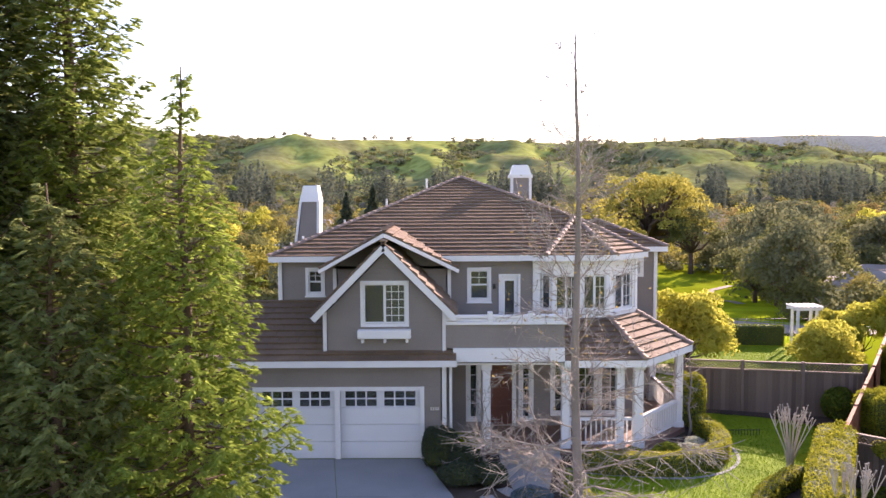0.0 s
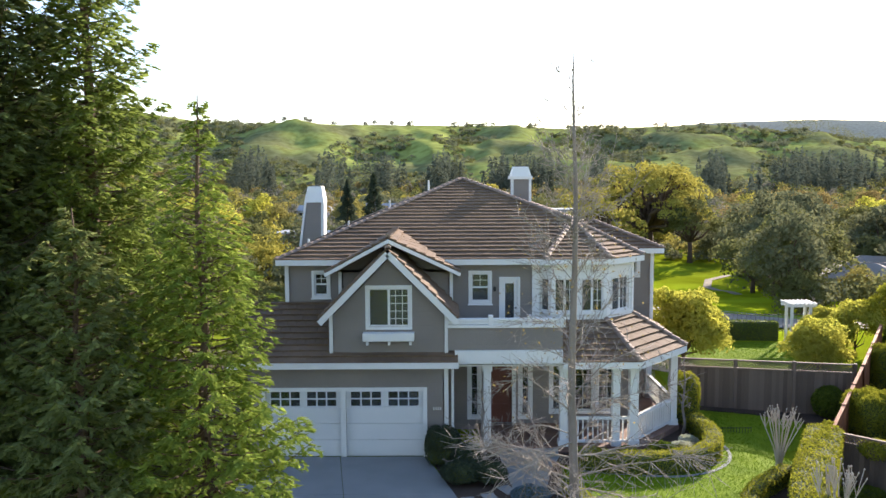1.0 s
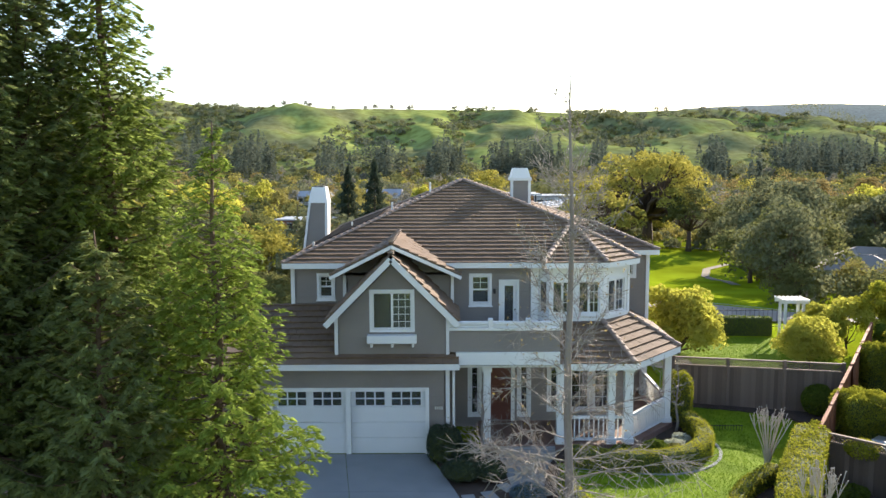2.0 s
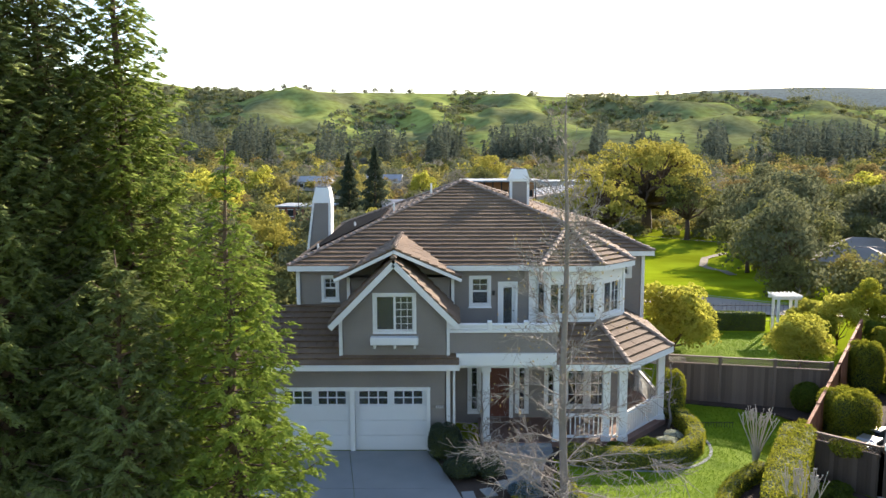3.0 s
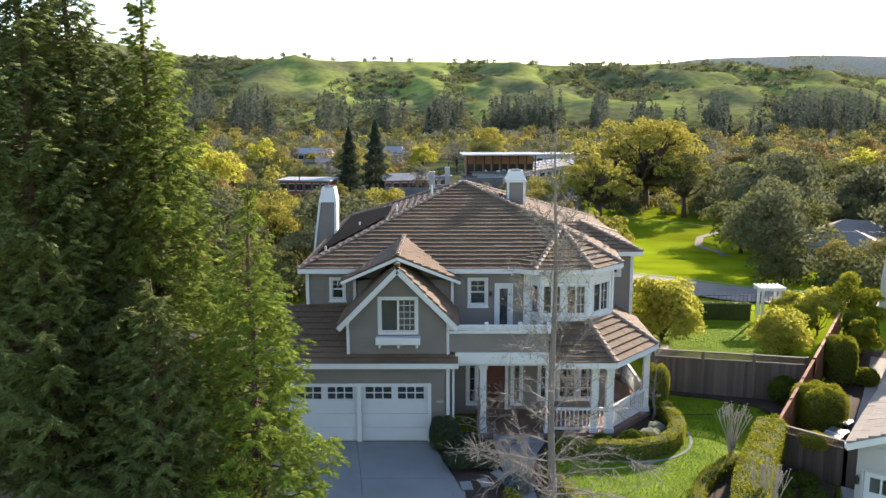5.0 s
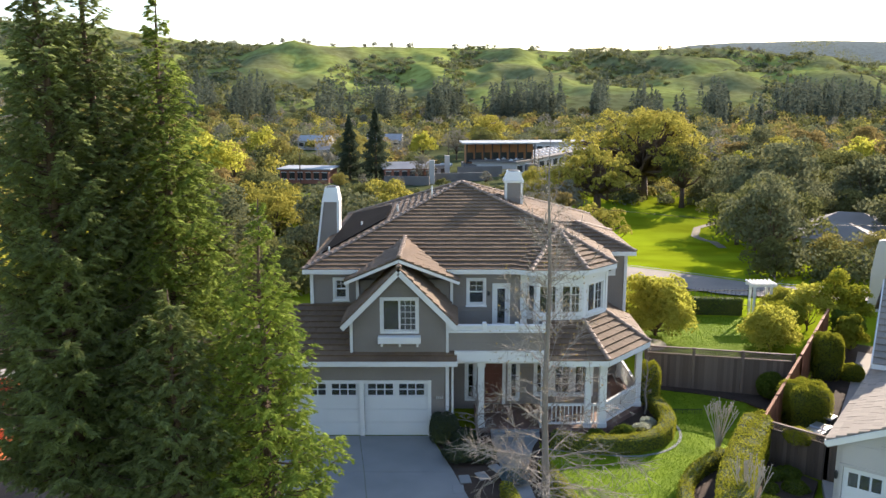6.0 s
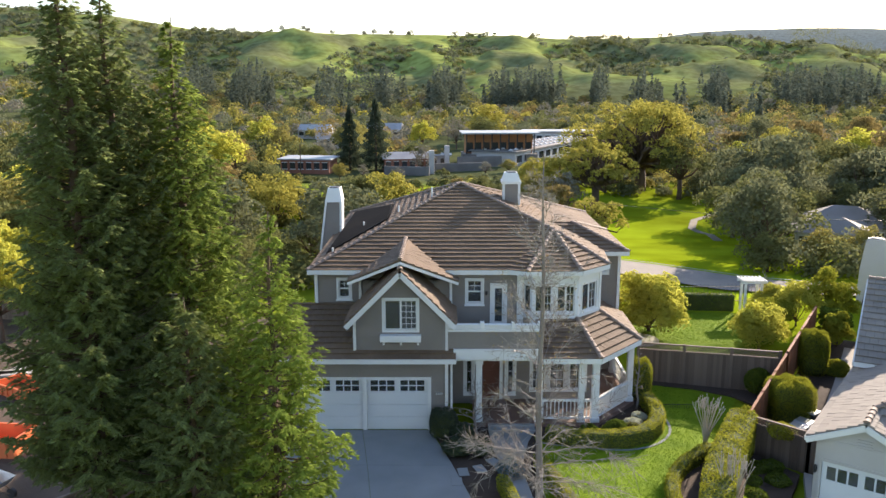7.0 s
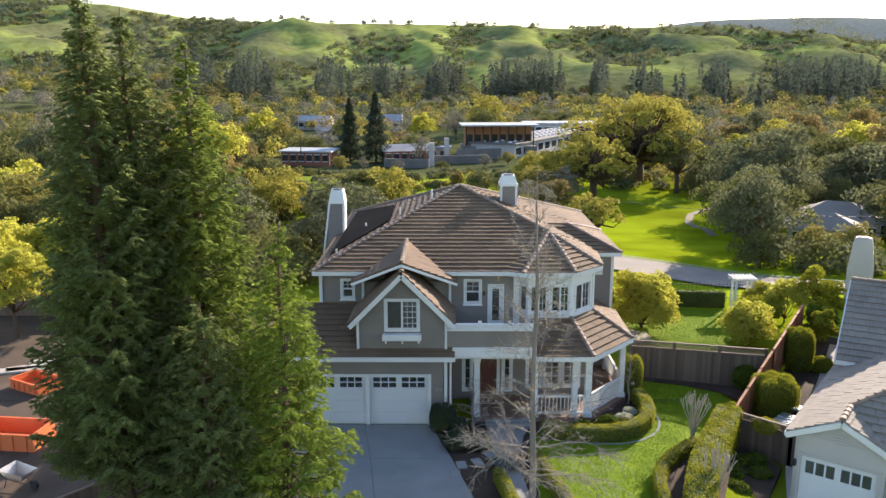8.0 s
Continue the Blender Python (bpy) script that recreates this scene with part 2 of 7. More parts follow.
def window(m, x0, x1, z0, z1, parent, cols=0, rows=0, sash="", trim=0.1, sill=True, blind=False, name="window"):
    """A window in an opening: casing, sashes, glass, glazing bars and sill."""
    w = new(name)
    w.parent = parent
    w.location = (m @ Vector(((x0 + x1) / 2, 0, z0))) - origin_of(parent)
    bm = bm_new()
    for a, b, c, d in ((x0 - trim, x0, z0, z1), (x1, x1 + trim, z0, z1), (x0 - trim, x1 + trim, z1, z1 + trim), (x0 - trim, x1 + trim, z0 - trim, z0)):
        box(bm, a, b, -0.035, 0.02, c, d, m)
    part("casing", bm, TRIM, w)
    bm = bm_new()
    s = 0.05
    for a, b, c, d in ((x0, x0 + s, z0, z1), (x1 - s, x1, z0, z1), (x0 + s, x1 - s, z1 - s, z1), (x0 + s, x1 - s, z0, z0 + s)):
        box(bm, a, b, 0.03, 0.09, c, d, m)
    if sash == "v":
        box(bm, (x0 + x1) / 2 - 0.04, (x0 + x1) / 2 + 0.04, 0.025, 0.085, z0 + s, z1 - s, m)
    if sash == "h":
        box(bm, x0 + s, x1 - s, 0.025, 0.085, (z0 + z1) / 2 - 0.03, (z0 + z1) / 2 + 0.03, m)
    part("window_frame", bm, TRIM, w)
    bm = bm_new()
    box(bm, x0 + s, x1 - s, 0.055, 0.063, z0 + s, z1 - s, m)
    pane = part("pane", bm, GLASS, w)
    pane.visible_shadow = False
    gx0 = (x0 + x1) / 2 if sash == "v" else x0
    gz0 = (z0 + z1) / 2 if sash == "h" else z0
    for i in range(1, cols):
        x = gx0 + (x1 - gx0) * i / cols
        part("glazing_bar", box(bm_new(), x - 0.009, x + 0.009, 0.04, 0.07, gz0, z1, m), TRIM, w)
    for i in range(1, rows):
        z = gz0 + (z1 - gz0) * i / rows
        part("glazing_bar", box(bm_new(), gx0, x1, 0.042, 0.068, z - 0.009, z + 0.009, m), TRIM, w)
    if blind:
        bm = bm_new()
        bx0 = (x0 + x1) / 2 if sash == "v" else x0
        k = int((z1 - z0) / 0.09)
        for i in range(k):
            z = z0 + (z1 - z0) * (i + 0.5) / k
            box(bm, bx0, x1, 0.16, 0.2, z - 0.03, z + 0.03, m)
        part("blind", bm, BLIND, w, "pale slatted blind")
    if sill:
        bm = bm_new()
        box(bm, x0 - trim - 0.03, x1 + trim + 0.03, -0.09, 0.02, z0 - trim - 0.04, z0 - trim, m)
        part("window_sill", bm, TRIM, w)
    return w


def clip(poly, axis, value, keep_less):
    out = []
    for i, p in enumerate(poly):
        q = poly[(i + 1) % len(poly)]
        a, b = p[axis] - value, q[axis] - value
        if keep_less:
            a, b = -a, -b
        if a >= 0:
            out.append(p)
        if (a >= 0) != (b >= 0):
            t = a / (a - b)
            out.append((p[0] + (q[0] - p[0]) * t, p[1] + (q[1] - p[1]) * t))
    return out


def roof_plane(pts, parent, pieces=False, course=0.36, tw=0.32, name="roof_slope", label="", mats=None):
    """A tiled slope over the convex polygon pts: a slab, with lapped courses of tiles on it."""
    pts = [Vector(p) for p in pts]
    nrm = (pts[1] - pts[0]).cross(pts[2] - pts[0]).normalized()
    if nrm.z < 0:
        nrm, pts = -nrm, pts[::-1]
    u = Vector((0, 0, 1)).cross(nrm).normalized()
    v = nrm.cross(u)
    low = min(pts, key=lambda p: p.z)
    m = Matrix((u, v, nrm)).transposed().to_4x4()
    m.translation = low
    flat = [((p - low).dot(u), (p - low).dot(v)) for p in pts]
    bm = bm_new()
    prism(bm, [p - nrm * 0.12 for p in pts], nrm * 0.12)
    slab = part(name, bm, UNDER, parent, label)
    u0, u1 = min(p[0] for p in flat), max(p[0] for p in flat)
    v1 = max(p[1] for p in flat)
    verts, faces, whole = [], [], []
    rnd = random.Random(int(abs(low.x * 91 + low.y * 7 + low.z * 13)))
    for r in range(int(v1 / course) + 1):
        a, b = r * course - 0.03, (r + 1) * course
        strip = clip(clip(flat, 1, a, False), 1, b, True)
        if len(strip) < 3:
            continue
        off = (r % 2) * tw / 2
        su0, su1 = min(p[0] for p in strip), max(p[0] for p in strip)
        for k in range(int((su0 - u0 - off) / tw) - 1, int((su1 - u0 - off) / tw) + 2):
            c, d = u0 + off + k * tw + 0.004, u0 + off + (k + 1) * tw - 0.004
            t = clip(clip(strip, 0, c, False), 0, d, True)
            if len(t) < 3:
                continue
            area = abs(sum(t[i][0] * t[(i + 1) % len(t)][1] - t[(i + 1) % len(t)][0] * t[i][1] for i in range(len(t)))) / 2
            if area < 0.002:
                continue
            lift = rnd.uniform(-0.006, 0.006)
            if pieces and area > 0.97 * (d - c) * (b - a) and len(whole) < 290:
                whole.append((c, a, lift))
                continue
            s = len(verts)
            for p in t:
                f = (p[1] - a) / (b - a)
                verts.append(m @ Vector((p[0], p[1], 0.088 - 0.068 * f + lift)))
            for p in t:
                verts.append(m @ Vector((p[0], p[1], 0.001)))
            kk = len(t)
            faces.append(tuple(range(s, s + kk)))
            for i in range(kk):
                j = (i + 1) % kk
                faces.append((s + i, s + kk + i, s + kk + j, s + j))
    if verts:
        me = bpy.data.meshes.new("roof_tiles")
        me.from_pydata([tuple(p) for p in verts], [], faces)
        tagged(raw("roof_tiles", me, (mats or (TILE, TILE_P))[0], slab), kind="stuff")
    if whole:
        w, h = tw - 0.012, course + 0.03
        me = bpy.data.meshes.new("roof_tile")
        me.from_pydata([(0, 0, 0.088), (w, 0, 0.088), (w, h, 0.02), (0, h, 0.02), (0, 0, 0.001), (w, 0, 0.001), (w, h, 0.001), (0, h, 0.001)], [],
                       [(0, 1, 2, 3), (0, 4, 5, 1), (1, 5, 6, 2), (3, 7, 4, 0), (2, 6, 7, 3)])
        me.materials.append((mats or (TILE, TILE_P))[1])
        shift = Matrix.Translation(-origin_of(slab))
        for c, a, lift in whole:
            t = new("roof_tile", me)
            t.parent = slab
            t.matrix_basis = shift @ m @ Matrix.Translation((c, a, lift))
    return slab


def ridge_caps(a, b, parent, r=0.11):
    """A row of lapped half-round caps along a ridge or hip, each one a piece."""
    a, b = Vector(a), Vector(b)
    t = (b - a).normalized()
    s = t.cross(Vector((0, 0, 1))).normalized()
    u = s.cross(t)
    n = max(1, int((b - a).length / 0.33))
    step = (b - a).length / n
    verts, faces = [], []
    for d, rr, up in ((0.0, r * 1.1, 0.07), (step * 1.12, r * 0.9, 0.05)):
        for j in range(6):
            g = math.pi * j / 5
            verts.append(tuple(t * d + s * math.cos(g) * rr + u * (math.sin(g) * rr * 0.75 + up)))
    for j in range(5):
        faces.append((j, j + 1, 7 + j, 6 + j))
    faces.append(tuple(range(6)))
    me = bpy.data.meshes.new("ridge_cap")
    me.from_pydata(verts, [], faces)
    me.materials.append(RIDGE)
    row = new("ridge")
    row.parent = parent
    row.location = a - origin_of(parent)
    for i in range(n):
        o = new("ridge_cap", me)
        o.parent = row
        o.location = t * step * i
    return row


def fascia(bm, a, b, h=0.2, w=0.05, drop=0.1):
    """White board under a roof edge."""
    a, b = Vector(a) - Vector((0, 0, drop)), Vector(b) - Vector((0, 0, drop))
    return beam(bm, a, b, w, h)

# ---- the house ----
house = thing("house", "grey two-storey house with white trim and brown tiled roof", "house", (1, 33, 0))
APEX, TURRET = (1.85, 39.1, 9.28), (6.26, 34.38, 7.60)
FL, BL, BR = (-5.05, 31.0, 6.4), (-5.05, 47.0, 6.4), (9.95, 47.0, 6.4)
B1, B2, B3, B4 = (3.8, 31.0, 6.42), (4.65, 30.6, 6.42), (7.08, 30.7, 6.42), (8.55, 32.1, 6.42)
W1, W2, WA = (10.06, 34.9, 6.4), (10.06, 40.8, 6.4), (7.65, 37.6, 7.4)
B5 = (8.95, 36.5, 6.42)
BRr = (9.95, 40.5, 6.42)
roof_plane([FL, (4.3, 31.0, 6.4), TURRET, APEX], house, name="front_roof")
roof_plane([FL, APEX, BL], house, name="side_roof")
roof_plane([BL, APEX, BR], house, name="back_roof")
roof_plane([B1, B2, TURRET], house, name="bay_roof")
roof_plane([B2, B3, TURRET], house, name="bay_roof")
roof_plane([B3, B4, TURRET], house, name="bay_roof")
roof_plane([B4, B5, TURRET], house, name="bay_roof")
roof_plane([TURRET, B5, APEX], house, name="side_roof")
roof_plane([APEX, B5, BRr], house, name="side_roof")
roof_plane([APEX, BRr, BR], house, name="side_roof")
roof_plane([(7.6, 34.9, 6.4), W1, WA], house, name="wing_roof")
roof_plane([W1, W2, WA], house, name="wing_roof")
roof_plane([(7.6, 34.9, 6.4), WA, (5.6, 37.6, 7.4)], house, name="wing_roof")
roof_plane([W2, (6.5, 40.8, 6.4), (5.6, 37.6, 7.4), WA], house, name="wing_roof")
for a, b in ((FL, APEX), (BL, APEX), (BR, APEX), (TURRET, APEX), (B3, TURRET), (B4, TURRET), (B2, TURRET), (W1, WA), (W2, WA)):
    ridge_caps(a, b, house)
# dark slab for the shade of a side-roof notch, with its pipe
bm = bm_new()
ln = Vector((-0.4, 0, 1)).normalized()


def on_side(x, y, up=0.1):
    """A point on the left-hand roof slope."""
    return (x, y, 6.4 + (x + 5.05) * (APEX[2] - 6.4) / (APEX[0] + 5.05) + up)


prism(bm, [on_side(-4.55, 33.2), on_side(-1.9, 36.2), on_side(-1.9, 41.2), on_side(-4.55, 45.4)], (0, 0, 0.05))
part("roof_patch", bm, NOTCH_SHADE, house, "dark patch drawn for a shaded roof notch")
for px, py, pz in ((-3.2, 37.5, 0.22), (-1.35, 37.2, 0.35), (0.35, 37.9, 0.5), (-4.2, 33.0, 0.2)):
    bm = bm_new()
    base = Vector(on_side(px, py))
    tube(bm, [base, base + Vector((0, 0, pz))], [0.045, 0.04])
    part("vent_pipe", bm, TRIM, house, "white roof vent pipe")
# fascia and gutters
bm = bm_new()
for a, b in ((FL, (3.9, 31.0, 6.4)), (B1, B2), (B2, B3), (B3, B4), (B4, (8.55, 34.9, 6.42)), ((7.9, 34.9, 6.4), W1), (W1, W2), (FL, BL), (BL, BR), (BRr, BR)):
    fascia(bm, a, b, 0.2, 0.06, 0.06)
part("fascia", bm, TRIM, house)
bm = bm_new()
prism(bm, [(-5.0, 31.05, 6.24), (4.3, 31.05, 6.24), (4.65, 30.65, 6.24), (7.05, 30.75, 6.24), (8.5, 32.1, 6.24), (8.5, 34.95, 6.24), (10.0, 34.95, 6.24), (9.9, 46.9, 6.24), (-5.0, 46.9, 6.24)], (0, 0, 0.03))
part("soffit", bm, TRIM, house)

# main upper walls
mF = frame_of((-4.76, 31.4, 0), (1, 0, 0))
wall("front_wall", mF, 9.2, 3.0, 6.3, 0.18, [(1.02, 1.51, 5.09, 5.91), (6.8, 7.46, 4.84, 5.88), (7.93, 8.5, 3.66, 5.64)], SIDING, house)
window(mF, 1.02, 1.51, 5.09, 5.91, house, 2, 2, "h")
window(mF, 6.8, 7.46, 4.84, 5.88, house, 2, 2, "h")
# balcony door
door = new("balcony_door")
door.parent = house
bm = bm_new()
for a, b, c, d in ((7.83, 7.93, 3.66, 5.74), (8.5, 8.6, 3.66, 5.74), (7.93, 8.5, 5.64, 5.74)):
    box(bm, a, b, -0.04, 0.02, c, d, mF)
part("door_casing", bm, TRIM, door)
bm = bm_new()
for a, b, c, d in ((7.93, 8.05, 3.66, 5.64), (8.38, 8.5, 3.66, 5.64), (8.05, 8.38, 5.5, 5.64), (8.05, 8.38, 3.66, 3.95)):
    box(bm, a, b, 0.03, 0.08, c, d, mF)
part("door_leaf", bm, TRIM, door)
bm = bm_new()
box(bm, 8.05, 8.38, 0.05, 0.06, 3.95, 5.5, mF)
part("pane", bm, GLASS, door).visible_shadow = False
bm = bm_new()
tube(bm, [mF @ Vector((8.44, -0.02, 4.6)), mF @ Vector((8.44, -0.07, 4.6))], [0.02, 0.03])
part("door_handle", bm, BLACK, door, "dark round door knob")
xx = 7.66
lamp = new("wall_lamp")
lamp.parent = house
bm = bm_new()
box(bm, xx - 0.05, xx + 0.05, -0.14, 0.0, 5.22, 5.4, mF, 0.02)
part("lamp_body", bm, BLACK, lamp)
# side and back walls
wall("side_wall", frame_of((-4.76, 46.6, 0), (0, -1, 0)), 15.2, 0.0, 6.3, 0.18, [], SIDING, house)
wall("back_wall", frame_of((9.6, 46.6, 0), (-1, 0, 0)), 14.36, 0.0, 6.3, 0.18, [], SIDING, house)
mR = frame_of((9.72, 35.4, 0), (0, 1, 0))
wall("side_wall", mR, 11.2, 0.0, 6.3, 0.18, [], SIDING, house)
mW = frame_of((8.2, 35.3, 0), (1, 0, 0))
wall("wing_wall", mW, 1.5, 0.0, 6.3, 0.15, [(0.5, 0.85, 5.35, 5.85)], SIDING, house)
window(mW, 0.5, 0.85, 5.35, 5.85, house, 2, 2, "", 0.16, False)
for x0, x1, y0, y1, z0 in ((-4.82, -4.68, 31.34, 31.48, 3.3), (9.62, 9.76, 35.24, 35.38, 3.3), (4.28, 4.55, 31.3, 31.42, 3.6)):
    bm = bm_new()
    box(bm, x0, x1, y0, y1, z0, 6.26)
    part("corner_board", bm, TRIM, house)

# bay (turret) walls: white frames with windows over grey panels
bay = [(4.5, 31.45), (4.95, 31.0), (6.95, 31.05), (8.2, 32.35), (8.2, 35.3)]
for i, (p, q) in enumerate(zip(bay, bay[1:])):
    d = Vector((q[0] - p[0], q[1] - p[1], 0))
    L = d.length
    m = frame_of((p[0], p[1], 0), d)
    if i == 1:
        ops = [(0.1, 0.86, 4.5, 5.72), (1.08, 1.88, 4.5, 5.72)]
    elif i == 2:
        ops = [(0.35, 1.5, 4.45, 5.7)]
    elif i == 0:
        ops = [(0.12, 0.52, 4.5, 5.72)]
    else:
        ops = []
    wall("bay_wall", m, L, 4.35, 6.3, 0.16, ops, TRIM if i < 3 else SIDING, house)
    for o in ops:
        window(m, *o, house, 2 if i else 0, 3 if i else 0, "v" if i else "", 0.05, True)
    wall("bay_panel", m, L, 2.9, 4.35, 0.16, [], SIDING, house)
    bm = bm_new()
    box(bm, -0.02, 0.12, -0.05, 0.02, 3.2, 6.25, m)
    box(bm, L - 0.12, L + 0.02, -0.05, 0.02, 3.2, 6.25, m)
    box(bm, 0.12, L - 0.12, -0.06, 0.0, 4.2, 4.34, m)
    box(bm, 0.12, L - 0.12, -0.03, 0.0, 5.95, 6.24, m)
    part("bay_trim", bm, TRIM, house)

# dormer block behind the front gable
wall("dormer_wall", frame_of((-2.72, 30.9, 0), (1, 0, 0)), 4.02, 3.8, 6.1, 0.15, [], SIDING, house)
wall("dormer_cheek", frame_of((-2.72, 31.4, 0), (0, -1, 0)), 0.5, 3.8, 6.1, 0.1, [], SIDING, house)
wall("dormer_cheek", frame_of((1.3, 30.9, 0), (0, 1, 0)), 0.5, 3.8, 6.1, 0.1, [], SIDING, house)
bm = bm_new()
prism(bm, [(-2.9, 30.9, 6.0), (1.45, 30.9, 6.0), (-0.8, 30.9, 7.25)], (0, 0.12, 0))
part("dormer_gable", bm, SIDING, house)
RX, RZ = -0.8, 7.40
DL, DR = (-3.22, 30.55, 6.03), (1.62, 30.55, 6.03)
RF, RB = (RX, 28.6, RZ), (RX, 33.3, RZ)
roof_plane([RF, DR, (1.62, 31.05, 6.03), (0.97, 31.05, 6.396), RB], house, True, name="dormer_roof")
roof_plane([RF, RB, (-2.57, 31.05, 6.396), (-3.22, 31.05, 6.03), DL], house, True, name="dormer_roof")
ridge_caps(RF, RB, house)
bm = bm_new()
beam(bm, Vector(DL) + Vector((0, -0.03, -0.09)), Vector(RF) + Vector((0, -0.03, -0.09)), 0.05, 0.12)
beam(bm, Vector(RF) + Vector((0, -0.03, -0.09)), Vector(DR) + Vector((0, -0.03, -0.09)), 0.05, 0.12)
box(bm, -2.78, -2.66, 30.84, 30.96, 3.9, 6.02)
box(bm, 1.24, 1.36, 30.84, 30.96, 3.9, 6.02)
part("barge_board", bm, TRIM, house)

# steep front gable over the garage
mG = frame_of((-2.76, 28.6, 0), (1, 0, 0))
wall("gable_wall", mG, 3.9, 3.3, 4.75, 0.18, [(1.28, 2.64, 4.45, 4.75)], SIDING, house)
bm = bm_new()
prism(bm, [(-2.76, 28.6, 4.75), (-1.48, 28.6, 4.75), (-1.48, 28.6, 6.02)], (0, 0.18, 0))
prism(bm, [(-0.12, 28.6, 4.75), (1.14, 28.6, 4.75), (-0.12, 28.6, 6.02)], (0, 0.18, 0))
prism(bm, [(-1.48, 28.6, 5.74), (-0.12, 28.6, 5.74), (-0.12, 28.6, 6.02), (-0.8, 28.6, 6.72), (-1.48, 28.6, 6.02)], (0, 0.18, 0))
part("gable_peak", bm, SIDING, house)
window(mG, 1.28, 2.64, 4.45, 5.74, house, 3, 5, "v", 0.1, False, True)
for side in (-1, 1):
    wall("gable_cheek", frame_of((-2.76, 31.0, 0), (0, -1, 0)) if side < 0 else frame_of((1.14, 28.6, 0), (0, 1, 0)), 2.4, 3.4, 4.8, 0.1, [], SIDING, house)
GX, GZ = -0.8, 7.06
GR, GB = (GX, 28.3, GZ), (GX, 30.9, GZ)
roof_plane([GR, GB, (1.50, 30.9, GZ - 2.3), (1.50, 28.3, GZ - 2.3)], house, True, name="gable_roof")
roof_plane([GR, (-3.10, 28.3, GZ - 2.3), (-3.10, 30.9, GZ - 2.3), GB], house, True, name="gable_roof")
ridge_caps(GR, GB, house)
bm = bm_new()
for x in (-3.08, 1.48):
    beam(bm, (x, 28.26, GZ - 2.3 - 0.14), (GX, 28.26, GZ - 0.14), 0.05, 0.2)
    beam(bm, (x, 28.3, GZ - 2.4), (x, 30.6, GZ - 2.4), 0.05, 0.14)
box(bm, -2.80, -2.68, 28.55, 28.66, 3.5, 4.85)
box(bm, 1.06, 1.18, 28.55, 28.66, 3.5, 4.85)
part("barge_board", bm, TRIM, house)
# flower box under the gable window
fb = new("flower_box")
fb.parent = house
bm = bm_new()
box(bm, -1.66, 0.05, 28.28, 28.59, 4.0, 4.28, None, 0.02)
part("planter", bm, TRIM, fb)
for x in (-1.55, -0.83, -0.12):
    bm = bm_new()
    box(bm, x, x + 0.08, 28.36, 28.59, 3.86, 4.0)
    part("bracket", bm, TRIM, fb)

# garage
mA = frame_of((-5.7, 28.5, 0), (1, 0, 0))
GO = [(0.72, 3.25, 0, 2.27), (3.43, 5.96 + 0.07, 0, 2.27)]
wall("garage_wall", mA, 6.85, 0, 3.3, 0.2, GO, SIDING, house)
wall("garage_side", frame_of((-5.7, 31.4, 0), (0, -1, 0)), 2.9, 0, 3.3, 0.15, [], SIDING, house)
wall("garage_side", frame_of((1.15, 28.5, 0), (0, 1, 0)), 2.9, 0, 3.3, 0.15, [], SIDING, house)
bm = bm_new()
for a, b, c, d in ((0.60, 0.72, 0, 2.4), (3.25, 3.43, 0, 2.27), (6.03, 6.16, 0, 2.4), (0.72, 6.03, 2.27, 2.4)):
    box(bm, a, b, -0.04, 0.05, c, d, mA)
part("garage_casing", bm, TRIM, house)
for x0, x1, _, z1 in GO:
    gd = new("garage_door")
    gd.parent = house
    gd.location = Vector((-5.7 + x0, 28.5, 0)) - Vector((1, 33, 0))
    cx = (x0 + x1) / 2
    ws = [(x0 + 0.16, cx - 0.125), (cx + 0.125, x1 - 0.16)]
    for k in range(4):
        bm = bm_new()
        a, b = k * z1 / 4 + 0.006, (k + 1) * z1 / 4 - 0.006
        if k < 3:
            box(bm, x0, x1, 0.08, 0.12, a, b, mA, 0.004)
        else:
            zb = 1.74
            box(bm, x0, x1, 0.08, 0.12, a, zb, mA)
            box(bm, x0, x1, 0.08, 0.12, 2.235, b, mA)
            for p, q in ((x0, ws[0][0]), (ws[0][1], ws[1][0]), (ws[1][1], x1)):
                box(bm, p, q, 0.08, 0.12, zb, 2.235, mA)
            for w0, w1 in ws:
                for j in (1, 2):
                    x = w0 + (w1 - w0) * j / 3
                    box(bm, x - 0.022, x + 0.022, 0.075, 0.12, zb, 2.235, mA)
                box(bm, w0, w1, 0.078, 0.118, (zb + 2.235) / 2 - 0.02, (zb + 2.235) / 2 + 0.02, mA)
        part("door_panel", bm, DOORW, gd)
    for w0, w1 in ws:
        bm = bm_new()
        box(bm, w0, w1, 0.1, 0.105, 1.74, 2.235, mA)
        part("pane", bm, GLASS, gd).visible_shadow = False
bm = bm_new()
box(bm, 6.74, 6.88, -0.03, 0.1, 0.05, 3.1, mA)
part("corner_board", bm, TRIM, house)
# low roof over the garage
GE, GT = 3.30, 4.80
roof_plane([(-6.1, 28.12, GE), (1.5, 28.12, GE), (1.5, 28.7, GE + 0.58 * (GT - GE) / 3.28), (-6.1, 28.7, GE + 0.58 * (GT - GE) / 3.28)], house, True, name="garage_roof")
roof_plane([(-6.1, 28.7, GE + 0.58 * (GT - GE) / 3.28), (-2.76, 28.7, GE + 0.58 * (GT - GE) / 3.28), (-2.76, 31.4, GT), (-6.1, 31.4, GT)], house, True, name="garage_roof")
bm = bm_new()
fascia(bm, (-6.12, 28.09, GE), (1.52, 28.09, GE), 0.2, 0.06, 0.07)
box(bm, -6.0, 1.45, 28.14, 28.5, 3.12, 3.15)
part("fascia", bm, TRIM, house)
bm = bm_new()
tube(bm, [(1.32, 28.35, 3.1), (1.32, 28.42, 2.8), (1.32, 28.42, 0.1)], [0.045] * 3)
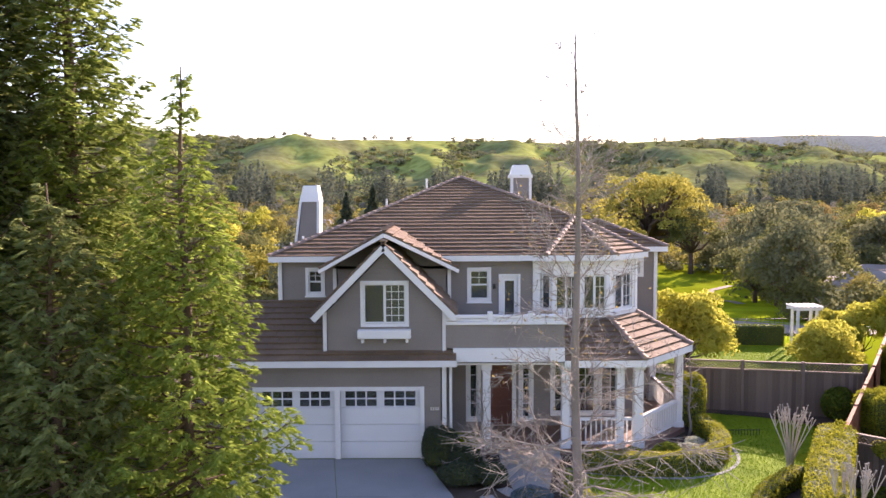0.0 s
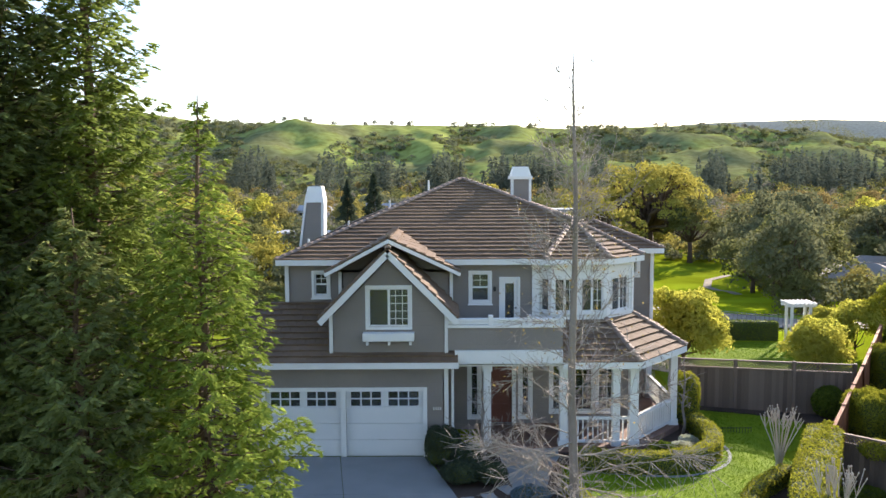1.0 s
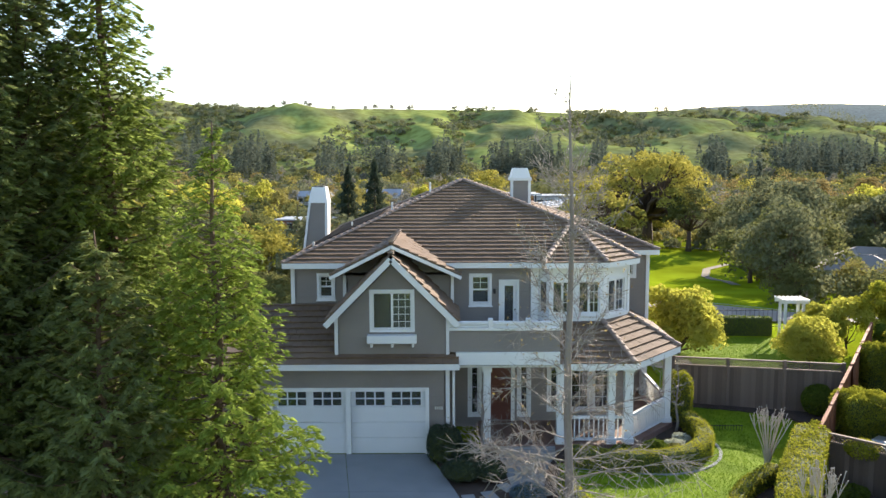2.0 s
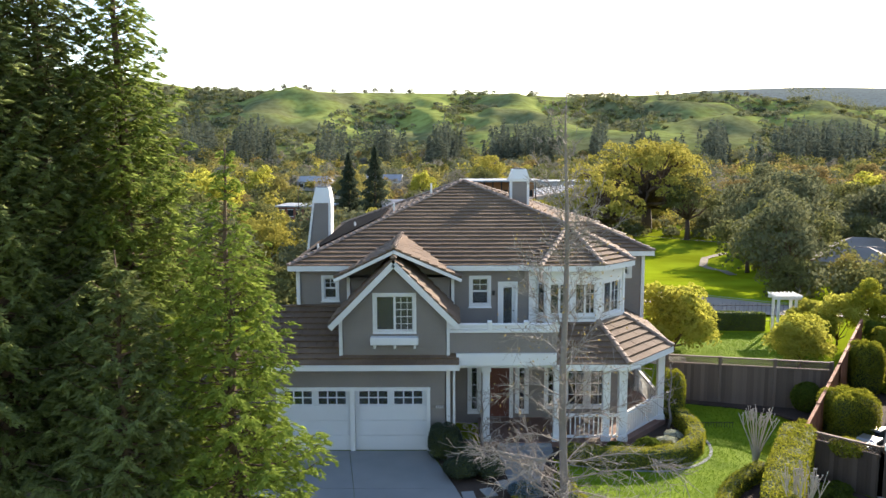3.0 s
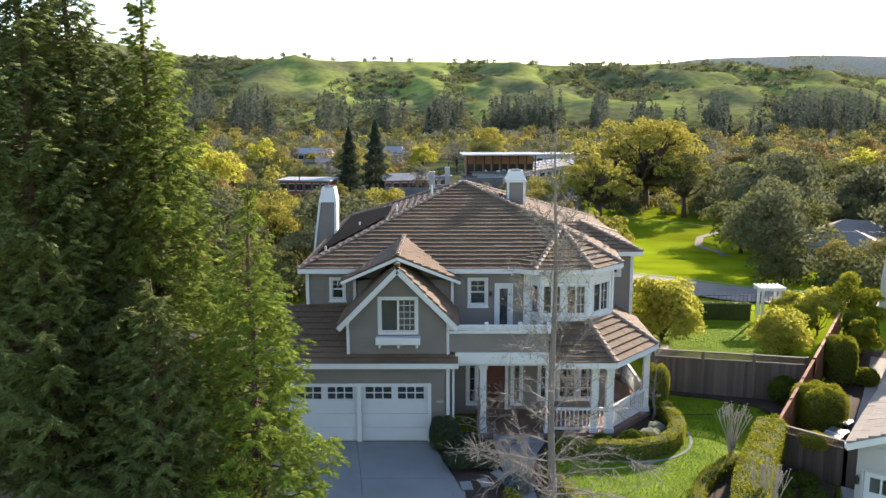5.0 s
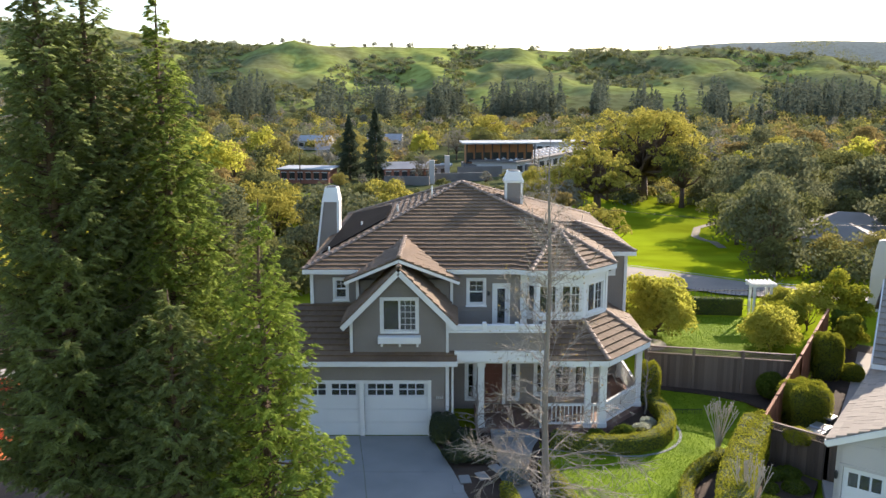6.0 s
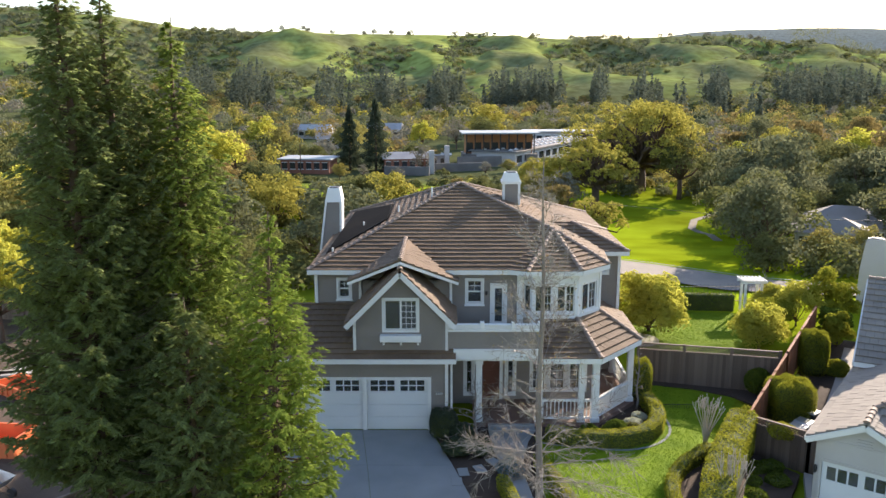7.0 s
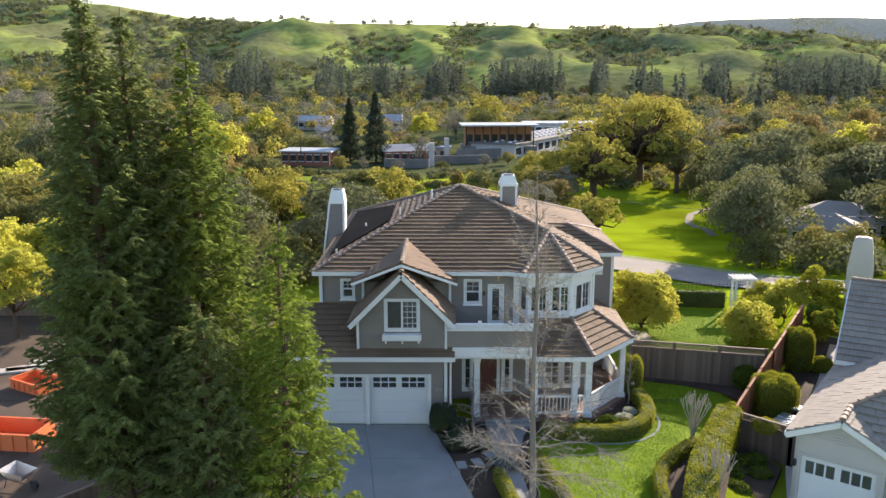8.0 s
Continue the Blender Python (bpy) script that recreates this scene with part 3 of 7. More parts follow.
part("downpipe", bm, TRIM, house, "white downpipe")
# the unreadable plate beside the garage door
bm = bm_new()
for i in range(4):
    box(bm, 0.66 + i * 0.075, 0.71 + i * 0.075, 28.47, 28.5, 1.62, 1.72)
part("plate_bar", bm, METAL, house)

# balcony over the porch
bm = bm_new()
box(bm, 1.15, 5.0, 28.75, 31.4, 3.5, 3.62)
part("balcony_floor", bm, CONCRETE, house)
bm = bm_new()
box(bm, 1.17, 5.0, 28.5, 28.7, 3.66, 4.42)
part("balcony_parapet", bm, SIDING, house)
bm = bm_new()
box(bm, 1.17, 5.05, 28.42, 28.78, 4.42, 4.52, None, 0.01)
box(bm, 1.17, 5.0, 28.5, 28.6, 4.53, 4.60)
box(bm, 1.17, 5.0, 28.46, 28.66, 4.62, 4.72, None, 0.01)
for x in (2.6, 3.9, 5.0):
    box(bm, x - 0.08, x + 0.08, 28.44, 28.68, 4.42, 4.82, None, 0.01)
part("balcony_rail", bm, TRIM, house)
bm = bm_new()
box(bm, 1.4, 5.0, 28.42, 28.7, 3.2, 3.655, None, 0.01)
part("porch_beam", bm, TRIM, house)

# porch: roof, columns, floor, railing
PA, PB, PC = (7.62, 28.45, 3.2), (9.88, 31.0, 3.2), (9.95, 35.3, 3.2)
P0 = (5.0, 28.45, 3.2)
Q0, QA, QB, QC = (5.2, 31.05, 4.2), (6.95, 31.05, 4.2), (8.2, 32.35, 4.2), (8.2, 35.3, 4.2)
roof_plane([P0, PA, QA, Q0], house, True, name="porch_roof")
roof_plane([PA, PB, QB, QA], house, True, name="porch_roof")
roof_plane([PB, PC, QC, QB], house, True, name="porch_roof")
ridge_caps(PA, QA, house)
ridge_caps(PB, QB, house)
bm = bm_new()
for a, b in ((P0, PA), (PA, PB), (PB, PC)):
    fascia(bm, a, b, 0.22, 0.07, 0.08)
part("fascia", bm, TRIM, house)
bm = bm_new()
prism(bm, [(1.2, 28.7, 3.05), (7.45, 28.7, 3.05), (9.65, 31.15, 3.05), (9.7, 35.2, 3.05), (1.2, 35.2, 3.05)], (0, 0, 0.06))
part("porch_ceiling", bm, TRIM, house)
FLOORZ = 0.22
bm = bm_new()
prism(bm, [(2.3, 28.8, -0.05), (7.6, 28.8, -0.05), (9.75, 31.2, -0.05), (9.75, 35.3, -0.05), (2.3, 35.3, -0.05)], (0, 0, 0.05 + FLOORZ))
part("porch_floor", bm, BRICK, house)
COLS = [(5.1, 28.98), (7.5, 28.98), (9.5, 31.25), (9.5, 34.9), (2.5, 28.98), (6.9, 28.98)]
for i, (x, y) in enumerate(COLS):
    bm = bm_new()
    w = 0.13 if i != 1 else 0.15
    box(bm, x - w, x + w, y - w, y + w, FLOORZ, 3.06, None, 0.015)
    box(bm, x - w - 0.04, x + w + 0.04, y - w - 0.04, y + w + 0.04, FLOORZ, FLOORZ + 0.2)
    box(bm, x - w - 0.04, x + w + 0.04, y - w - 0.04, y + w + 0.04, 2.85, 3.04)
    part("column", bm, TRIM, house)


def railing(a, b, parent):
    rail = new("railing")
    rail.parent = parent
    a, b = Vector((*a, FLOORZ)), Vector((*b, FLOORZ))
    n = max(2, int((b - a).length / 0.17))
    for z, h, w in ((0.95, 0.09, 0.12), (0.14, 0.09, 0.08)):
        bm = bm_new()
        beam(bm, a + Vector((0, 0, z)), b + Vector((0, 0, z)), w, h)
        part("rail", bm, TRIM, rail)
    me = None
    for i in range(1, n):
        p = a.lerp(b, i / n)
        bm = bm_new()
        beam(bm, p + Vector((0, 0, 0.14)), p + Vector((0, 0, 0.92)), 0.035, 0.1, (b - a).cross(Vector((0, 0, 1))))
        part("baluster", bm, TRIM, rail)


railing((5.1, 28.98), (7.5, 28.98), house)
railing((7.5, 28.98), (9.5, 31.25), house)
railing((9.5, 31.25), (9.5, 34.9), house)
# entry wall with door and windows under the porch
mE = frame_of((1.15, 31.4, 0), (1, 0, 0))
EO = [(0.85, 1.15, 0.5, 2.6), (1.5, 2.4, 0.24, 2.45), (2.75, 3.05, 0.5, 2.6), (3.9, 4.5, 0.7, 2.5), (4.7, 5.4, 0.7, 2.5), (5.6, 6.3, 0.7, 2.5)]
wall("entry_wall", mE, 7.0, 0.0, 3.05, 0.18, EO, SIDING, house)
for o in EO:
    if o[2] > 0.3:
        window(mE, *o, house, 0 if o[1] - o[0] < 0.4 else 2, 4, "", 0.12, False)
bm = bm_new()
box(bm, 1.5, 2.4, 0.06, 0.11, 0.24, 2.45, mE)
for k in range(2):
    for j in range(3):
        box(bm, 1.6 + k * 0.37, 1.92 + k * 0.37, 0.045, 0.06, 0.4 + j * 0.66, 0.95 + j * 0.66, mE)
fd = part("front_door", bm, mat("red_brown_door", (0.10, 0.035, 0.025), (0.16, 0.06, 0.04), 6, 0.4, 0.1), house, "red-brown panelled front door")
bm = bm_new()
for a, b, c, d in ((1.36, 1.5, 0.22, 2.6), (2.4, 2.54, 0.22, 2.6), (1.5, 2.4, 2.45, 2.6)):
    box(bm, a, b, -0.04, 0.02, c, d, mE)
part("door_casing", bm, TRIM, house)
wall("porch_wall", frame_of((8.15, 31.4, 0), (0, 1, 0)), 4.0, 0, 3.05, 0.18, [(1.0, 2.0, 0.7, 2.5)], SIDING, house)
bm = bm_new()
for i in range(2):
    box(bm, 2.9 + i * 0.0, 4.9, 28.35 + i * 0.3, 28.65 + i * 0.3, -0.05, 0.08 + i * 0.09, None, 0.01)
part("porch_step", bm, CONCRETE, house)

# chimneys
ch = new("chimney")
ch.parent = house
bm = bm_new()
prism(bm, [(-5.95, 39.2, 0), (-4.7, 39.2, 0), (-4.7, 39.2, 5.0), (-4.62, 39.2, 8.26), (-5.4, 39.2, 8.26), (-5.85, 39.2, 5.0)], (0, 1.0, 0))
part("chimney_shaft", bm, SIDING, ch)
bm = bm_new()
beam(bm, (-5.85, 39.17, 5.0), (-5.4, 39.17, 8.26), 0.1, 0.06, (0, 1, 0))
beam(bm, (-4.68, 39.17, 5.0), (-4.62, 39.17, 8.26), 0.1, 0.06, (0, 1, 0))
beam(bm, (-4.63, 39.6, 5.5), (-4.57, 39.6, 8.26), 0.9, 0.05, (1, 0, 0))
part("shaft_trim", bm, TRIM, ch)
bm = bm_new()
for (x0, x1, y0, y1, z0), (X0, X1, Y0, Y1, Z1) in (((-5.46, -4.55, 39.14, 40.26, 8.26), (-5.3, -4.66, 39.3, 40.1, 9.0)),):
    lo = [(x0, y0, z0), (x1, y0, z0), (x1, y1, z0), (x0, y1, z0)]
    hi = [(X0, Y0, Z1), (X1, Y0, Z1), (X1, Y1, Z1), (X0, Y1, Z1)]
    a, b = [bm.verts.new(p) for p in lo], [bm.verts.new(p) for p in hi]
    bm.faces.new(a[::-1])
    bm.faces.new(b)
    for i in range(4):
        bm.faces.new((a[i], a[(i + 1) % 4], b[(i + 1) % 4], b[i]))
part("chimney_cap", bm, TRIM, ch, "white tapered chimney cap")
bm = bm_new()
box(bm, -5.22, -4.74, 39.38, 40.02, 9.0, 9.04)
part("flue", bm, BLACK, ch)
ch = new("chimney")
ch.parent = house
bm = bm_new()
box(bm, 4.14, 5.0, 38.9, 39.9, 7.0, 9.3)
part("chimney_shaft", bm, SIDING, ch)
bm = bm_new()
for x in (4.10, 4.92):
    box(bm, x, x + 0.12, 38.86, 38.98, 7.6, 9.3)
box(bm, 4.92, 5.04, 39.82, 39.94, 7.4, 9.3)
box(bm, 4.06, 5.08, 38.82, 39.98, 9.28, 9.42)
part("shaft_trim", bm, TRIM, ch)
bm = bm_new()
lo = [(4.1, 38.86, 9.42), (5.04, 38.86, 9.42), (5.04, 39.94, 9.42), (4.1, 39.94, 9.42)]
hi = [(4.24, 39.0, 9.86), (4.9, 39.0, 9.86), (4.9, 39.8, 9.86), (4.24, 39.8, 9.86)]
a, b = [bm.verts.new(p) for p in lo], [bm.verts.new(p) for p in hi]
bm.faces.new(a[::-1])
bm.faces.new(b)
for i in range(4):
    bm.faces.new((a[i], a[(i + 1) % 4], b[(i + 1) % 4], b[i]))
part("chimney_cap", bm, TRIM, ch, "white tapered chimney cap")
bm = bm_new()
box(bm, 4.32, 4.82, 39.08, 39.72, 9.86, 9.9)
part("flue", bm, BLACK, ch)

# ---- the ground: one sheet to the horizon ----
RIDGE_X = (-900, -590, -420, -312, -200, -108, 0, 65, 130, 208, 336, 400, 441, 500, 560, 640, 900)
RIDGE_Z = (118, 112, 98, 80, 77, 75, 74, 73, 69, 70, 73, 63, 57, 53, 48, 51, 55)


def sstep(a, b, v):
    t = min(1.0, max(0.0, (v - a) / (b - a)))
    return t * t * (3 - 2 * t)


def ground_z(x, y):
    if y < 36:
        z = -0.55 * sstep(11, 14.5, x) * sstep(33, 27, y)
        return z
    prof = ((36, 0.0), (39, 0.3), (47, 0.3), (55, -0.9), (68, -1.6), (100, -5.0), (140, -5.5), (200, -9.0), (300, -9.5), (420, -7.0), (560, -3.0), (680, 4.0))
    z = np.interp(y, [p[0] for p in prof], [p[1] for p in prof])
    z += 4.0 * sstep(70, 130, y) * sstep(300, 180, y) * noise.noise((x * 0.012, y * 0.012, 3.0))
    if y > 600:
        r = float(np.interp(x, RIDGE_X, RIDGE_Z))
        s = sstep(610, 1050, y)
        fold = noise.noise((x * 0.0085, y * 0.0035, 0.0)) * 24 + noise.noise((x * 0.02, y * 0.012, 5.0)) * 12 + noise.noise((x * 0.05, y * 0.03, 8.0)) * 5
        edge = sstep(640, 760, y) * sstep(1040, 880, y)
        z += (r - 4.0) * s + fold * edge
        if y > 1060:
            z -= 45 * sstep(1060, 1500, y)
        far = 75 + 105 * sstep(150, 900, x) + 14 * noise.noise((x * 0.002, 1.0, 0.0))
        z += far * sstep(1800, 2800, y)
    if x < -120 and y > 150:
        z += 14 * sstep(-120, -260, x) * sstep(150, 420, y) * sstep(900, 600, y)
    return float(z)


def steps(*runs):
    out = []
    for a, b, s in runs:
        k = max(1, round((b - a) / s))
        out += [a + (b - a) * i / k for i in range(k)]
    return out + [runs[-1][1]]


gx = steps((-3600, -720, 120), (-720, -60, 12), (-60, 60, 2), (60, 720, 12), (720, 3600, 120))
gy = steps((-300, -60, 40), (-60, 60, 2), (60, 200, 5), (200, 600, 12), (600, 1300, 10), (1300, 4600, 90))
verts = [(x, y, ground_z(x, y) - 0.02) for y in gy for x in gx]
nx = len(gx)
faces = [(j * nx + i, j * nx + i + 1, (j + 1) * nx + i + 1, (j + 1) * nx + i) for j in range(len(gy) - 1) for i in range(nx - 1)]
me = bpy.data.meshes.new("ground")
me.from_pydata(verts, [], faces)


def ground_mat():
    m, n, l, b = nodes_of("meadow_ground")
    tc = n.new("ShaderNodeTexCoord")
    big, mid, fin = [n.new("ShaderNodeTexNoise") for _ in range(3)]
    for q, s, d in ((big, 0.012, 6), (mid, 0.12, 5), (fin, 4.0, 4)):
        q.inputs["Scale"].default_value, q.inputs["Detail"].default_value = s, d
        l.new(tc.outputs["Object"], q.inputs["Vector"])
    r1 = n.new("ShaderNodeValToRGB")

    r1.color_ramp.elements[0].position, r1.color_ramp.elements[0].color = 0.40, (0.15, 0.19, 0.016, 1)
    r1.color_ramp.elements[1].position, r1.color_ramp.elements[1].color = 0.58, (0.28, 0.37, 0.012, 1)
    r1.color_ramp.elements.new(0.49).color = (0.21, 0.275, 0.014, 1)
    l.new(big.outputs["Fac"], r1.inputs[0])
    r2 = n.new("ShaderNodeValToRGB")
    r2.color_ramp.elements[0].position, r2.color_ramp.elements[0].color = 0.3, (0.55, 0.5, 0.42, 1)
    r2.color_ramp.elements[1].position, r2.color_ramp.elements[1].color = 0.62, (1, 1, 1, 1)
    l.new(mid.outputs["Fac"], r2.inputs[0])
    # dry hill pasture beyond the valley, lusher meadow on this side of it
    r3 = n.new("ShaderNodeValToRGB")
    r3.color_ramp.elements[0].position, r3.color_ramp.elements[0].color = 0.42, (0.18, 0.195, 0.09, 1)
    r3.color_ramp.elements[1].position, r3.color_ramp.elements[1].color = 0.6, (0.285, 0.335, 0.095, 1)
    l.new(big.outputs["Fac"], r3.inputs[0])
    sep, rg, pick = n.new("ShaderNodeSeparateXYZ"), n.new("ShaderNodeMapRange"), n.new("ShaderNodeMix")
    l.new(tc.outputs["Object"], sep.inputs[0])
    rg.inputs["From Min"].default_value, rg.inputs["From Max"].default_value = 150.0, 420.0
    l.new(sep.outputs["Y"], rg.inputs["Value"])
    pick.data_type = "RGBA"
    l.new(rg.outputs[0], pick.inputs["Factor"])
    l.new(r1.outputs[0], pick.inputs["A"])
    l.new(r3.outputs[0], pick.inputs["B"])
    # brushy valley floor between meadow and hills
    floor_a, floor_b, floor_m, floor_pick = n.new("ShaderNodeMapRange"), n.new("ShaderNodeMapRange"), n.new("ShaderNodeMath"), n.new("ShaderNodeMix")
    floor_a.inputs["From Min"].default_value, floor_a.inputs["From Max"].default_value = 140.0, 190.0
    floor_b.inputs["From Min"].default_value, floor_b.inputs["From Max"].default_value = 690.0, 610.0
    floor_m.operation = "MULTIPLY"
    for q, k in ((floor_a, 0), (floor_b, 1)):
        l.new(sep.outputs["Y"], q.inputs["Value"])
        l.new(q.outputs[0], floor_m.inputs[k])
    floor_pick.data_type = "RGBA"
    floor_pick.inputs["B"].default_value = (0.09, 0.105, 0.05, 1)
    l.new(floor_m.outputs[0], floor_pick.inputs["Factor"])
    l.new(pick.outputs["Result"], floor_pick.inputs["A"])
    pick = floor_pick
    # wooded far range behind the pasture hills, its colour paled for haze
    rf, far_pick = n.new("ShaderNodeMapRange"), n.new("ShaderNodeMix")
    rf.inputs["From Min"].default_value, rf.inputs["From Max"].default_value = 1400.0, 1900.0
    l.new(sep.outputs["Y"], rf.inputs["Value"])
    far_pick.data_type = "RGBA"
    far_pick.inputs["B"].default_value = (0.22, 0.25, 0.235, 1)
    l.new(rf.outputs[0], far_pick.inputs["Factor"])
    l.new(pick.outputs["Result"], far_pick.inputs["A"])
    mx = n.new("ShaderNodeMix")
    mx.data_type, mx.blend_type = "RGBA", "MULTIPLY"
    mx.inputs["Factor"].default_value = 0.8
    l.new(far_pick.outputs["Result"], mx.inputs["A"])
    l.new(r2.outputs[0], mx.inputs["B"])
    l.new(mx.outputs["Result"], b.inputs["Base Color"])
    b.inputs["Roughness"].default_value = 0.95
    b.inputs["Specular IOR Level"].default_value = 0.0
    bp = n.new("ShaderNodeBump")
    bp.inputs["Strength"].default_value, bp.inputs["Distance"].default_value = 0.5, 0.15
    l.new(fin.outputs["Fac"], bp.inputs["Height"])
    l.new(bp.outputs[0], b.inputs["Normal"])
    return m


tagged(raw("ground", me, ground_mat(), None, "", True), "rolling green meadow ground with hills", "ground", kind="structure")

# ---- plants: generators ----
def quads_mesh(name, q):
    """A mesh from an array of separate quads, (n, 4, 3)."""
    q = np.asarray(q, dtype=np.float32)
    n = len(q)
    me = bpy.data.meshes.new(name)
    me.vertices.add(n * 4)
    me.vertices.foreach_set("co", q.reshape(-1))
    me.loops.add(n * 4)
    me.loops.foreach_set("vertex_index", np.arange(n * 4, dtype=np.int32))
    me.polygons.add(n)
    me.polygons.foreach_set("loop_start", np.arange(0, n * 4, 4, dtype=np.int32))
    me.update(calc_edges=True)
    return me


def unit(v):
    return v / np.maximum(np.linalg.norm(v, axis=-1, keepdims=True), 1e-6)


def leaf_quads(rs, pts, length, width, along=None, spread=0.8, flat=False):
    """Pointed leaves or sprays at pts; along biases the way they point."""
    n = len(pts)
    d = rs.normal(size=(n, 3))
    if along is not None:
        d = unit(d) * spread + along
    d = unit(d)
    s = unit(np.cross(d, rs.normal(size=(n, 3)) * 0.45 + np.array([0, 0, 1.0]) if flat else rs.normal(size=(n, 3))))
    L = (length * rs.uniform(0.6, 1.3, n))[:, None]
    W = (width * rs.uniform(0.6, 1.3, n))[:, None]
    a = pts - d * L * 0.4
    b = pts + s * W * 0.5
    c = pts + d * L * 0.6
    e = pts - s * W * 0.5
    return np.stack([a, b, c, e], axis=1)


def conifer(name, x, y, z0, h, r, n_branch, per_m, seed, material, label, leaf=(0.2, 0.075), bare=0.05, trunk_r=0.22, thin_top=0.0, lean=0.0):
    """A redwood-like conifer: straight trunk, whorled branches that sag and lift at the tip, side twigs with flat sprays of needles."""
    rs = np.random.RandomState(seed)
    tree = thing(name, label, "tree", (x, y, z0), "conifers beside the drive")
    k = 14
    bm = bm_new()
    pts = [(x + lean * i / k + 0.05 * math.sin(i * 1.3 + seed), y + 0.05 * math.cos(i * 1.7), z0 + h * i / k) for i in range(k + 1)]
    tube(bm, pts, [trunk_r * (1 - i / k) ** 0.8 + 0.012 for i in range(k + 1)], 9)
    part("trunk", bm, BARK, tree, "", True)
    leaves, limbs = [], bm_new()
    up = np.array([0, 0, 1.0])
    for i in range(n_branch):
        f = bare + (0.99 - bare) * (i + rs.uniform(0, 1)) / n_branch
        prof = (1 - f) ** 0.8 * (0.8 + 0.2 * min(1, (f - bare) / 0.12))
        high = min(1.0, max(0.0, (f - 1 + max(thin_top, 0.16)) / max(thin_top, 0.16)))
        prof *= 1 - 0.3 * high
        if rs.rand() < 0.62 * high:
            continue
        az = i * 2.39996 + rs.uniform(-0.4, 0.4)
        # boughs come in tiers and bulges, so that the outline is lobed
        lobe = 1 + 0.32 * noise.noise((math.cos(az) * 1.5 + seed, math.sin(az) * 1.5, f * h * 0.55))
        L = r * prof * rs.uniform(0.66, 1.1) * lobe + 0.07
        rise = -0.22 + 0.8 * f + rs.uniform(-0.14, 0.14)
        out = np.array([math.cos(az), math.sin(az), 0.0])
        side = np.array([-math.sin(az), math.cos(az), 0.0])
        base = np.array([x + lean * f, y, z0 + h * f])

        def on(t):
            return base + out * (L * t)[:, None] + up * (L * (rise * t - 0.3 * t * (1 - t) + 0.16 * t ** 3))[:, None]
        tt = np.linspace(0, 1, 5)
        cp = on(tt)
        tube(limbs, [tuple(p) for p in cp], [0.028 * (1 - 0.85 * q) * (0.5 + L * 0.4) for q in tt], 4)
        # side twigs, left and right in turn, denser towards the tip
        n_tw = max(5, int(L * 9.5))
        t0 = np.clip(0.16 + 0.84 * (np.arange(n_tw) + rs.uniform(0, 1, n_tw)) / n_tw, 0, 1) ** 0.85
        sg = np.where(np.arange(n_tw) % 2, 1.0, -1.0)
        tl = (0.34 * L * (1 - t0) ** 0.8 + min(0.22, 0.05 + 0.2 * L)) * rs.uniform(0.6, 1.25, n_tw)
        d = unit(out * 0.75 + side * sg[:, None] * rs.uniform(0.5, 1.0, (n_tw, 1)) + up * rs.uniform(-0.35, 0.16, (n_tw, 1)))
        root = on(t0)
        per = max(6, int(per_m * 0.2 * (1 - 0.55 * high)))
        u = rs.uniform(0.05, 1.0, (n_tw, per))
        p = root[:, None, :] + d[:, None, :] * (tl[:, None] * u)[:, :, None] - up * (tl[:, None] * u * u * 0.22)[:, :, None]
        across = unit(np.cross(d, up))
        fan = rs.choice([-1.0, 1.0], (n_tw, per)) * rs.uniform(0.2, 0.75, (n_tw, per))
        p = p + across[:, None, :] * (fan * (0.09 * (1.15 - u)))[:, :, None] + rs.normal(0, 0.018, (n_tw, per, 3))
        along = d[:, None, :] + across[:, None, :] * fan[:, :, None] - up * 0.12
        leaves.append(leaf_quads(rs, p.reshape(-1, 3), leaf[0], leaf[1], along.reshape(-1, 3), 0.28, True))
    tagged(part("bough", limbs, BARK, tree), kind="stuff")
    tagged(raw("foliage", quads_mesh("foliage", np.concatenate(leaves)), material, tree), kind="stuff")
    return tree


def lobe_quads(rs, centres, radii, n, leaf, thick=0.28, flat=0.8, ruffle=0.55):
    """Leaves over rounded lobes: each lies about along its lobe's surface, most of them in the outer shell."""
    w = radii ** 2
    k = rs.choice(len(centres), n, p=w / w.sum())
    d = unit(rs.normal(size=(n, 3)))
    d[:, 2] = np.where(d[:, 2] < -0.35, -d[:, 2], d[:, 2])
    rough = 1 + 0.16 * np.sin(5.1 * d[:, 0] + k) * np.sin(4.3 * d[:, 1] + 2.0 * k) + 0.1 * np.sin(11 * d[:, 2] + 9 * d[:, 0] + k)
    rr = radii[k] * rough * (1 - thick * rs.beta(1, 2.2, n))
    p = centres[k] + d * rr[:, None] * np.array([1, 1, flat])
    nrm = unit(d + rs.normal(0, ruffle, (n, 3)))
    a = unit(np.cross(nrm, rs.normal(size=(n, 3))))
    b = np.cross(nrm, a)
    L = (leaf * rs.uniform(0.55, 1.35, n) * 0.5)[:, None]
    W = L * 0.7
    return np.stack([p - a * L, p + b * W, p + a * L, p - b * W], axis=1)


